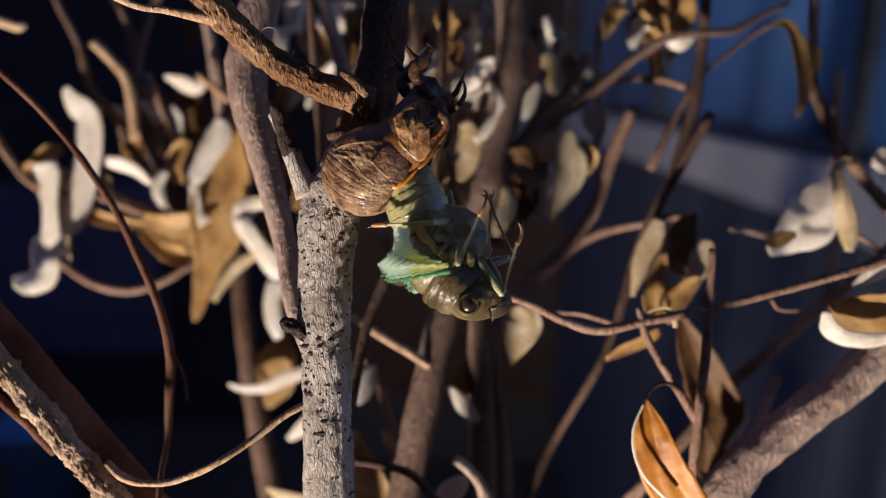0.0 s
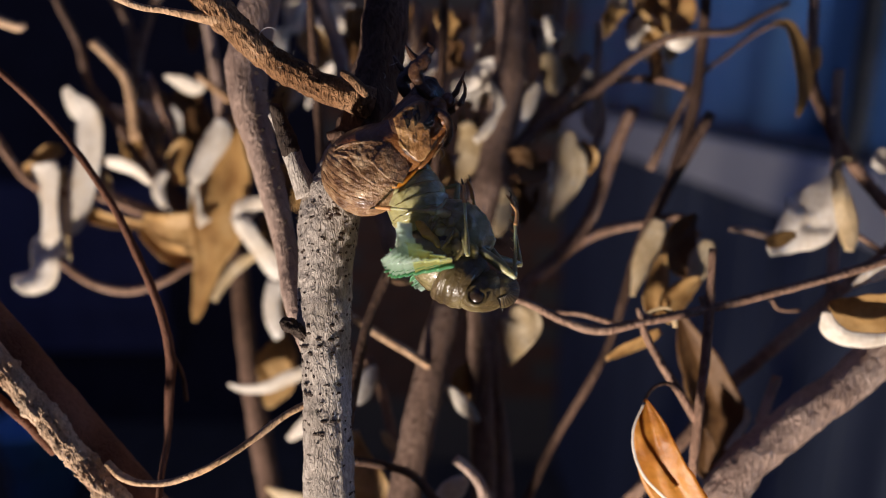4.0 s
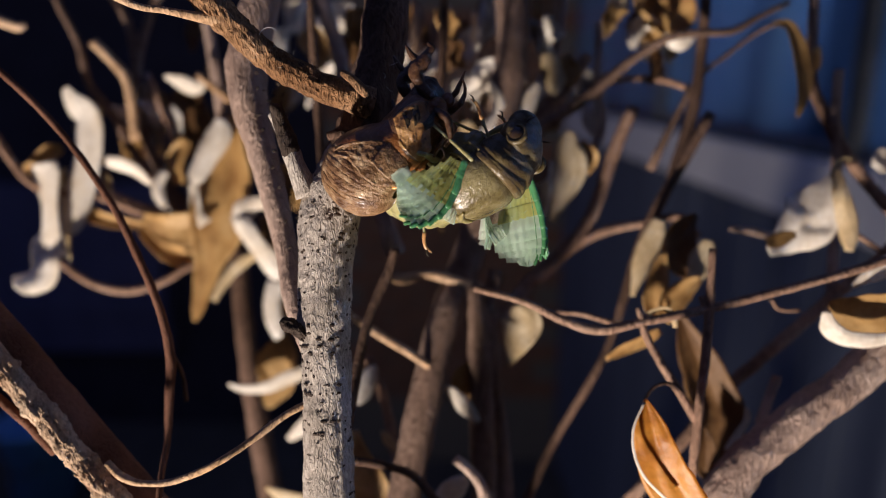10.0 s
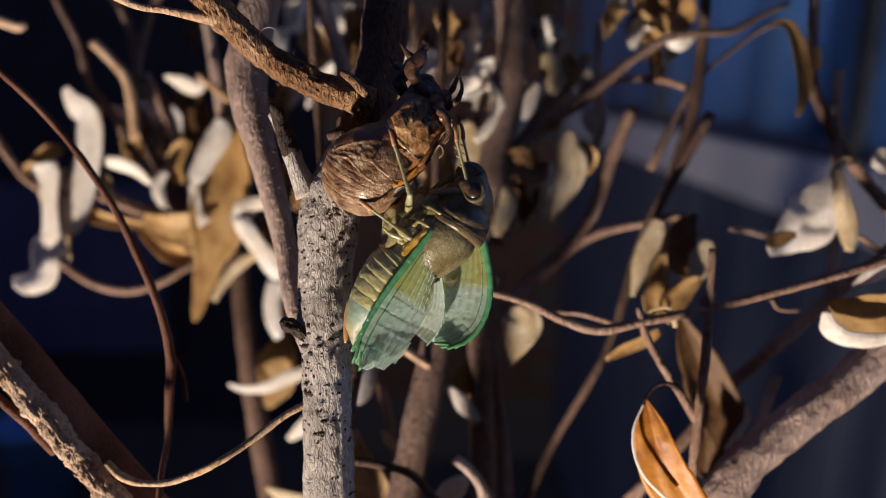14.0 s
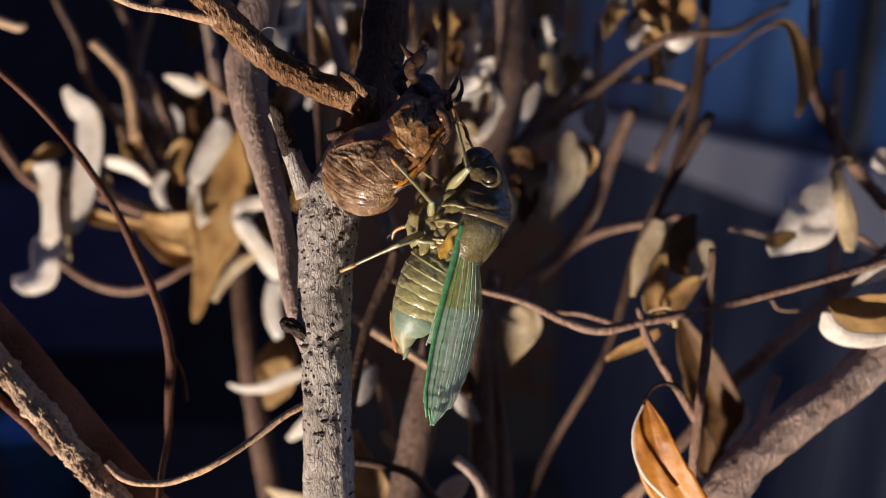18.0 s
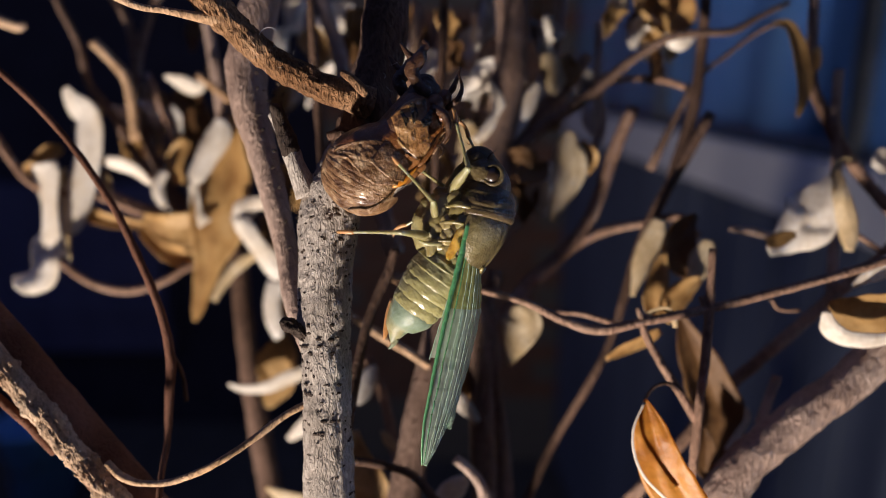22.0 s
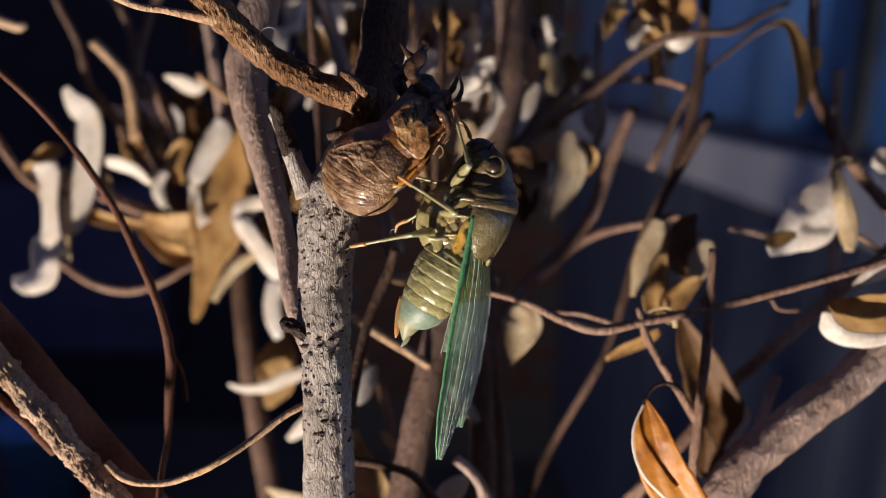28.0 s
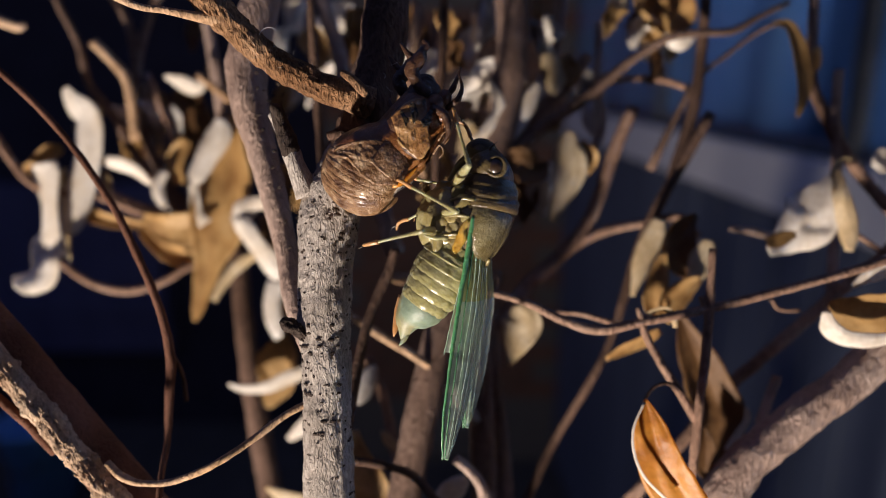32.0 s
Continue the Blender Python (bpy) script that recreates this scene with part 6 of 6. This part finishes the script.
organ("cross_ridge", join(*[tube([(-3.6, -2.0 * s, 5.2, 0.25), (-4.4, -0.9 * s, 4.9, 0.55), (-4.9, 0.5 * s, 4.5, 0.6), (-5.3, 2.0 * s, 3.7, 0.25)], 12, 5, 0.12) for s in (-1, 1)], ball((-5.3, 0, 3.7), (1.3, 1.9, 1.0), 14, 18)), COLLAR, label="pale swollen cross at the rear of the back")
organ("collar", shell([(4.4, 0.5, 6.0, 5.2, 4.6), (5.4, 0.5, 6.7, 5.7, 5.0), (6.8, 0.3, 6.5, 5.5, 5.0), (8.4, 0.0, 6.1, 5.1, 4.8), (9.8, -0.3, 5.4, 4.5, 4.4)], collar_bump, 96, 10, 0.22), OLIVE, label="grooved collar behind the head")
organ("collar_rim", shell([(4.0, 0.6, 6.1, 5.4, 3.6), (4.2, 0.6, 6.55, 5.75, 4.2), (4.7, 0.6, 6.72, 5.88, 4.4), (5.2, 0.6, 6.66, 5.8, 4.4), (5.5, 0.6, 6.2, 5.4, 3.8)], lambda x, q, p: fine_skin(p, 1.6), 80, 6, 0.26), RIM, label="pale folded rim of the collar")
head = organ("head", shell([(9.0, -0.4, 5.2, 4.4, 4.2), (10.2, -0.5, 6.0, 4.3, 4.4), (11.6, -0.7, 6.0, 3.9, 4.4), (12.8, -1.0, 4.8, 3.2, 4.0), (13.8, -1.4, 3.6, 2.4, 3.4), (14.6, -1.8, 2.0, 1.2, 2.2)], lambda x, q, p: fine_skin(p, 2.0) - 0.25 * math.exp(-((abs(p.y) - 2.4) / 0.5) ** 2) * max(0.0, math.sin(q)), 72, 9), OLIVE, label="dark olive head")
for s in (-1, 1):
    organ("eye", ball((11.2, 5.35 * s, 0.3), (1.4, 1.0, 1.4), 22, 34), EYE, head, "round dark eye")
    organ("eye_rim", tube([(11.2 + 1.6 * math.cos(a), 5.6 * s, 0.3 + 1.6 * math.sin(a), 0.34 + 0.1 * math.sin(a)) for a in [2 * math.pi * k / 16 for k in range(17)]], 12, 2, 0.08, caps=False), OLIVE, head, "thick fold round the eye")
    organ("antenna", tube([(13.4, 3.4 * s, -1.9, 0.32), (14.2, 3.9 * s, -1.9, 0.2), (15.4, 4.5 * s, -1.2, 0.06)], 8, 4, 0.0), DARK, head)
organ("face", ball((12.9, 0, -3.5), (2.9, 4.0, 3.1), 26, 40), OLIVE, head, "swollen striped face")
for k in range(12):
    a = -0.55 + k * 0.18
    for s in (-1, 1):
        organ("stripe", tube([(12.9 + 2.86 * math.cos(a) * math.cos(b), 3.96 * math.sin(b) * s, -3.5 - 3.06 * math.sin(a) * math.cos(b), 0.12) for b in (0.22, 0.45, 0.7, 0.95, 1.15)], 8, 3, 0.05), DARK, head)
organ("beak", tube([(11.6, 0, -5.6, 0.8), (9.5, 0, -6.6, 0.6), (6, 0, -7.0, 0.45), (2.5, 0, -6.9, 0.2)], 10, 4, 0.05), LEG, label="folded beak under the head")
for s in (-1, 1):
    v, f = ball((-1.8, 5.7 * s, -0.4), (3.4, 0.8, 0.9), 18, 26)
    organ("wing_root", ([p + Vector((0.3, 0.55 * s, 0.3)) * noise.noise(p * 0.8) + Vector((0, 0.25 * s, 0)) * noise.noise(p * 2.4) for p in v], f), YELLOW, label="crumpled amber wing root")
    organ("cover_flap", tube([(-2.4, 4.2 * s, -3.6, 0.7), (-4.0, 4.7 * s, -3.8, 1.1), (-5.6, 4.6 * s, -3.6, 0.8), (-6.6, 4.4 * s, -3.2, 0.2)], 12, 5, 0.2, 0.6), COLLAR, label="pale flap over the drum")
    for x, y, z, r in ((3.2, 5.9, -2.4, 1.4), (0.8, 5.7, -3.2, 1.2), (-1.4, 5.6, -2.2, 1.3), (-3.0, 5.2, -2.9, 1.1), (1.8, 6.2, -1.0, 1.1), (-3.6, 5.2, -0.8, 1.2), (4.8, 5.2, -3.9, 1.2), (-1.0, 4.9, -4.3, 1.5), (-3.6, 4.4, -4.1, 1.4), (1.6, 4.7, -4.6, 1.3), (-5.0, 4.6, -2.0, 1.3)):
        v, f = ball((x, (y - 0.4) * s, z), (r * 1.35, r * 0.5, r * 1.1), 14, 20)
        organ("side_plate", ([p + Vector((0.3, 0.3 * s, 0.3)) * noise.noise(p * 0.9) + Vector((0, 0.25 * s, 0)) * noise.noise(p * 2.6) for p in v], f), PLATE if x < 1 else COLLAR, label="pale crumpled side plate")
    organ("spine", tube([(-3.0, 5.2 * s, -2.6, 0.5), (-4.0, 5.8 * s, -4.6, 0.4), (-4.2, 5.9 * s, -6.4, 0.1)], 8, 4, 0.05), LEG)

for s in (-1, 1):
    for rows in ([(4.6, 6.3, -0.6, 0.5), (4.0, 6.1, -2.8, 0.6), (3.0, 5.2, -4.6, 0.4)], [(1.6, 6.5, -0.4, 0.4), (1.0, 6.2, -2.6, 0.6), (0.0, 5.2, -4.4, 0.4)], [(-1.8, 6.0, -1.0, 0.4), (-2.6, 5.6, -2.8, 0.5), (-3.4, 4.8, -4.2, 0.3)], [(-3.4, 5.5, 0.4, 0.3), (-4.6, 5.0, -1.6, 0.4), (-5.4, 4.4, -3.4, 0.3)]):
        organ("side_fold", tube([(a, b * s, d, r * 0.6) for a, b, d, r in rows], 10, 5, 0.25, 0.8), COLLAR)

# Belly rings, each a hoop that slides on the next.
SEGMENT = [(5.0, 5.4), (5.4, 5.8), (5.5, 5.9), (5.3, 5.7), (5.0, 5.4), (4.6, 5.0)]
STEP = 2.1
belly = []
for k, (a, b) in enumerate(SEGMENT):
    a2, b2 = SEGMENT[k + 1] if k < 5 else (4.2, 4.6)
    belly.append(organ("belly_ring", shell([(0.9, 0, b * 0.965, a * 0.965, a * 0.965), (0.1, 0, b * 0.985, a * 0.985, a * 0.985), (-0.9, 0, b * 1.0, a * 1.0, a * 1.0), (-1.7, 0, (b + b2) * 0.508, (a + a2) * 0.508, (a + a2) * 0.508), (-2.15, 0, b2 * 1.022, a2 * 1.022, a2 * 1.022), (-2.4, 0, b2 * 0.985, a2 * 0.985, a2 * 0.985)], lambda x, q, p, k=k: fine_skin(p + Vector((k * 7.0, 0, 0)), 2.6) + 0.10 * math.sin(q * 23 + 3 * noise.noise(p * 0.6) + k) * noise.noise(Vector((k, q * 2, x))), 96, 5), GREEN_SKIN))
tip = organ("belly_tip", trunk_tube([(0.8, 0, 0, 4.0, 4.3), (-0.6, 0, 0, 4.3, 4.5), (-2.4, 0, -0.2, 3.6, 3.7), (-4.2, 0, -0.3, 2.5, 2.5), (-5.6, 0, 0.1, 1.5, 1.5), (-6.6, 0, 0.4, 0.8, 0.8), (-7.4, 0, 0.7, 0.3, 0.3)]), TIP_SKIN, label="blue-green belly tip")
organ("egg_layer", tube([(-1.2, 0, -4.2, 0.4), (-3.4, 0, -3.1, 0.65), (-5.4, 0, -2.0, 0.65), (-7.0, 0, -1.2, 0.45), (-7.9, 0, -0.8, 0.12)], 12, 4, 0.05), CLAW, tip, "orange sheath under the tip")
organ("tail_point", tube([(-6.2, 0, 0.8, 0.6), (-7.4, 0, 1.0, 0.45), (-8.6, 0, 0.9, 0.12)], 10, 4, 0.05), TIP_SKIN, tip)
belly.append(tip)

# Wings: bands across the blade, pleated at first and laid flat as the wing fills.
BAND = 2.4


def wing_width(s):
    q = s / 43.2
    return 10.0 * min(1.0, 0.28 + 2.5 * q - 1.4 * q * q) * max(0.02, 1 - max(0.0, (q - 0.5) / 0.5) ** 2.4) ** 0.6


def lead(s):
    return 0.0022 * (s - 14) ** 2 + (0.016 * (s - 34) ** 2 if s > 34 else 0)


def blade(s, c, width, seed):
    """The laid-out wing's skin at s along and c across: its place across and its height."""
    y = lead(s) + (wing_width(s) * width - lead(s) * 0.4) * c
    z = 0.10 * noise.noise(Vector((s * 0.8, y * 0.9, seed))) + 0.05 * noise.noise(Vector((s * 2.1, y * 2.3, seed))) + 1.2 * math.sin(c * math.pi * 0.9)
    return y, z


def wing_band(k, seed, width=1.0, hind=False):
    """One band of a wing from its front edge to its rear; returns the band and its start across."""
    s0 = k * BAND
    base = blade(min(43.1, s0 + BAND / 2), 0, width, seed)[0]

    def on(x, c):
        s = min(43.1, max(0.0, s0 + x))
        y, z = blade(s, c, width, seed)
        return Vector((x, y - base, z))

    grid_s, grid_c = 9, 30
    verts, faces = [], []
    for i in range(grid_s):
        x = -0.03 + (BAND + 0.06) * i / (grid_s - 1)
        for j in range(grid_c):
            c = j / (grid_c - 1)
            p = on(x, c)
            if j == grid_c - 1:
                p.y += 0.2 * noise.noise(Vector(((s0 + x) * 0.9, seed, 3)))
            p.z += 0.10 * math.sin(c * 40) * math.exp(-((c - 0.5) / 0.4) ** 2) + (0.006 if k % 2 else 0)
            verts.append(p)
    for i in range(grid_s - 1):
        for j in range(grid_c - 1):
            faces.append((i * grid_c + j, i * grid_c + j + 1, (i + 1) * grid_c + j + 1, (i + 1) * grid_c + j))
    ob = organ("wing_panel", (verts, faces), FILM_HIND if hind else FILM_ROOT if k < 6 else FILM)
    thick = (0.72 - 0.027 * k) if not hind else 0.14
    rows = []
    for x, r in ((-0.3, 0.7), (0.1, 1.0), (0.8, 1.02), (1.7, 1.02), (BAND, 1.0), (BAND + 0.4, 0.7)):
        p = on(x, 0.0)
        rows.append((p.x, p.y, p.z + 0.12, thick * r, thick * r * 0.6))
    organ("front_edge", tube(rows, 12, 3, 0.02, side=(0, 0, 1)), VEIN if not hind else VEIN_PALE, ob, "" if hind else "thick green front edge of the wing")
    for n, c in enumerate((0.15, 0.30, 0.44, 0.58, 0.72, 0.86)):
        sway = 0.012 * math.sin(k * 0.9 + c * 9)
        rows = []
        for x in (-0.04, 0.6, 1.2, 1.8, BAND + 0.04):
            p = on(x, c + sway * math.sin((s0 + x) * 0.35))
            rows.append((p.x, p.y, p.z + 0.05, 0.11 if n == 0 else 0.06))
        organ("vein", tube(rows, 6, 2, 0.0), VEIN if n == 0 and not hind else VEIN_PALE, ob)
    cross = [tube([(p.x, p.y, p.z + 0.03, 0.032) for p in [on(0.3 + 1.5 * ((k * 0.37 + n * 0.61) % 1) + (0.2 + 0.5 * ((k * 0.7 + n * 0.3) % 1)) * q, c + 0.14 * q) for q in (0, 0.5, 1)]], 5, 2, 0.0) for n, c in enumerate((0.30, 0.44, 0.58, 0.72)) if (k * 2 + n) % 3]
    organ("cross_veins", join(*cross), VEIN_PALE, ob, "fine pale cross veins")
    return ob, base


near_wing = [wing_band(k, 1.3) for k in range(18)]
far_wing = [wing_band(k, 8.6) for k in range(18)]
near_hind = [wing_band(k, 15.2, 0.62, True) for k in range(9)]
far_hind = [wing_band(k, 22.9, 0.62, True) for k in range(9)]


# Legs: a thigh and a shin with its foot, each a part of its own.
THIGH, SHIN = 7.0, 12.6


def make_leg(stout):
    thigh = organ("thigh", tube([(-0.4, 0, 0, 0.42 * stout), (1.2, 0, 0, 0.66 * stout), (3.6, 0, 0, 0.70 * stout), (5.8, 0, 0, 0.54 * stout), (7.2, 0, 0, 0.42 * stout)], 12, 5, 0.06), LEG, label="pale green thigh")
    shin = organ("shin", tube([(-0.3, 0, 0, 0.38), (0.8, 0, 0, 0.42), (3, 0, 0, 0.30), (7.5, 0, 0, 0.25), (9.2, 0, 0, 0.30)], 10, 5, 0.06), LEG, label="thin pale shin")
    organ("foot", tube([(9.0, 0, 0, 0.42), (10.2, 0, 0.25, 0.36), (11.6, 0, 0.2, 0.32), (12.4, 0, -0.3, 0.26), (13.0, 0, -0.9, 0.08)], 8, 4, 0.08), CLAW, shin, "orange-brown foot")
    organ("claw", tube([(12.2, 0.1, -0.1, 0.2), (13.1, 0.3, 0.1, 0.14), (13.7, 0.3, -0.4, 0.04)], 6, 3, 0), DARK, shin)
    for x in (4.5, 6.2, 7.8):
        organ("spur", tube([(x, 0, -0.35, 0.14), (x + 0.7, 0, -0.95, 0.03)], 5, 2, 0), CLAW, shin)
    return thigh, shin


# ---- what moves ----
U, V, W = Vector((1, 0, 0)), TURN.to_3x3() @ Vector((0, 0, 1)), TURN.to_3x3() @ Vector((0, 1, 0))


def turned(x, y, z, o):
    m = Matrix((x, y, z)).transposed().to_4x4()
    m.translation = o
    return m


def body_pose(u, v, w, heading, roll, yaw=0.0):
    """The cicada with its head towards `heading` degrees in the shrub's plane, its back rolled towards the front."""
    a, r = radians(heading), radians(roll)
    x = U * math.cos(a) + V * math.sin(a)
    z0 = U * math.sin(a) - V * math.cos(a)
    y0 = -W
    m = turned(x, y0 * math.cos(r) - z0 * math.sin(r), z0 * math.cos(r) + y0 * math.sin(r), at(u, v, w))
    return m @ Matrix.Rotation(radians(yaw), 4, "Z")


def table(rows, t):
    c = np.array([r[0] for r in rows])
    return [float(np.interp(t, c, [r[k] for r in rows])) for k in range(1, len(rows[0]))]


def pleats(n, length):
    """How far each of n bands has slid out of the one before it (0 to 1), so that together they reach `length`."""
    goal = min(float(n), max(1.0, length / BAND))
    lo, hi = 0.0, 1.7
    for _ in range(24):
        mid = (lo + hi) / 2
        share = [min(1.0, max(0.07, mid - 0.6 * k / (n - 1))) for k in range(n)]
        lo, hi = (mid, hi) if sum(share) < goal else (lo, mid)
    return share


def wing_poses(bands, inv, o, heading, side, face, tilt, length, curl):
    """Poses of a wing's bands in the cicada's space. heading: where it hangs; side: +1 or -1, the edge that leads;
    face: its turn away from the front; tilt: how far its tip comes forward; curl: its bend towards the tip."""
    out = []
    p = o.copy()
    share = pleats(len(bands), length)
    total = sum(share)
    run = 0.0
    for k in range(len(bands)):
        h = radians(heading + curl * ((run + 0.5 * share[k]) / total) ** 2.4)
        run += share[k]
        l = U * math.cos(h) + V * math.sin(h)
        c0 = (U * -math.sin(h) + V * math.cos(h)) * side
        l = (l * math.cos(radians(tilt)) - W * math.sin(radians(tilt))).normalized()
        c = c0 * math.cos(radians(face)) + W * math.sin(radians(face))
        c = (c - l * c.dot(l)).normalized()
        n = l.cross(c)
        shut = 1 - share[k]
        rough = 30 * max(0.0, shut - 0.35) / 0.65
        f = radians(rough * shut) * (1 if k % 2 else -1)
        x = l * math.cos(f) + n * math.sin(f)
        y = c * math.cos(f * 0.7) + x.cross(c) * math.sin(f * 0.7)
        fan = radians(55) * max(0.0, shut - 0.35) / 0.65 * (k / (len(bands) - 1) - 0.5)
        y = y * math.cos(fan) + x.cross(y) * math.sin(fan)
        z = x.cross(y)
        ob, base = bands[k]
        q = p + z * (0.00005 * shut * (k - len(bands) / 2)) + y * (base * BODY)
        out.append((ob, inv @ turned(x, y, z, q)))
        p = p + l * BAND * BODY * share[k]
    return out


def leg_poses(inv, hip, foot, hint):
    d = foot - hip
    a, b = THIGH * BODY, SHIN * BODY
    r = min(max(d.length, abs(a - b) * 1.02), (a + b) * 0.998)
    d = d.normalized()
    k = hint - hip
    k = (k - d * k.dot(d)).normalized()
    x = (a * a - b * b + r * r) / (2 * r)
    knee = hip + d * x + k * math.sqrt(max(0.0, a * a - x * x))
    out = []
    for p, q in ((hip, knee), (knee, hip + d * r)):
        l = (q - p).normalized()
        n = (k - l * k.dot(l)).normalized()
        out.append(inv @ turned(l, n.cross(l), n, p))
    return out


def motions():
    times = sorted({0.0, 1.0, 2.0, 3.0, 3.5, 4.5, 5.5, 6.0, 6.5, 7.0, 7.5, 7.75, *[8 + k * 0.25 for k in range(21)], 13.1, 13.2, 13.35, 13.6, 13.65, 13.7, 13.8, 13.85, 13.9, 14.1, 14.2, 14.35, *[13.5 + k * 0.5 for k in range(38)]})
    legs = [(make_leg(1.25 if k == 2 else 1.0), side, k) for side in (1, -1) for k in range(3)]
    rows = {ob: [] for ob in (cicada, *belly, *[b[0] for w in (near_wing, far_wing, near_hind, far_hind) for b in w], *[p for l in legs for p in l[0]])}
    for t in times:
        u, v, w, heading, roll, bend, dip = table(COURSE, t)
        yaw = float(np.interp(t, [0, 6, 8, 9.5, 11, 13], [10, 12, 18, 12, 8, 0]))
        m = body_pose(u, v, w, heading, roll, yaw) @ Matrix.Translation((yaw * 0.0001, 0, 0))
        inv = m.inverted()
        rows[cicada].append((t, m))
        p, ang = Vector((-4.6, 0, -0.8)), radians(dip)
        for k, ob in enumerate(belly):
            ang += radians(bend) / 7
            d = Vector((-math.cos(ang), 0, -math.sin(ang)))
            rows[ob].append((t, Matrix.Translation(p * BODY) @ Matrix.Rotation(-ang, 4, "Y")))
            p = p + d * float(np.interp(t, [13.4, 14.0], [STEP, STEP * 0.87]))
        for bands, hind, y, tab, side in ((near_wing, near_hind, 5.4, NEAR_WING, 1), (far_wing, far_hind, -5.4, FAR_WING, 1)):
            head_w, face, tilt, length, curl = table(tab, t)
            drop = V * (-0.001 * max(0.0, min(3.2, 14.2 - length)) * (1.0 if y > 0 else 0.2))
            drop += V * (0.0 if y > 0 else float(np.interp(t, [7.2, 8, 9, 10], [0, 0.0042, 0.0015, 0])))
            drop += (U * 0.0021 + V * 0.0010) * (float(np.interp(t, [0, 9, 10], [1, 1, 0])) if y > 0 else 0.0)
            lean = 0.0 if y > 0 else float(np.interp(t, [7.2, 8, 9, 10, 14.2, 17], [0, 9.5, 9.5, 8, 8, 0]))
            o = m @ (Vector((1.6 + lean, y * 1.2, 0.2)) * BODY) + drop
            for ob, q in wing_poses(bands, inv, o, head_w, side, face, tilt, length, curl):
                rows[ob].append((t, q))
            o = m @ (Vector((-0.8, y * 1.08, 1.0)) * BODY) + drop * 0.15
            for ob, q in wing_poses(hind, inv, o, head_w - 4 * side, side, face + 6 + float(np.interp(t, [12.5, 13.3], [90 - face, 0])), tilt - 3, min(21.0, length * (0.32 + 0.2 * min(1.0, max(0.0, (length - 12) / 8)))), curl * 0.5):
                rows[ob].append((t, q))
        for (thigh, shin), side, k in legs:
            fu, fv, fw, ku, kv, kw = table(FEET[k if side > 0 else k + 3], t)
            hip = m @ (Vector(((-2.6, 0.6, 6.0)[k], 3.6 * side, (-5.4, -5.8, -5.4)[k])) * BODY)
            a, b = leg_poses(inv, hip, at(fu, fv, fw), at(ku, kv, kw))
            rows[thigh].append((t, a))
            rows[shin].append((t, b))
    for ob, r in rows.items():
        walk(ob, r)
    # The husk jerks a little as the weight comes off it.
    still, moved = husk.matrix_world.copy(), husk.matrix_world @ pose(0, 0, 0, 0, -2.2, 0)
    walk(husk, [(0.0, still), (13.55, still), (13.85, moved), (14.0, moved), (32.0, moved)])


motions()
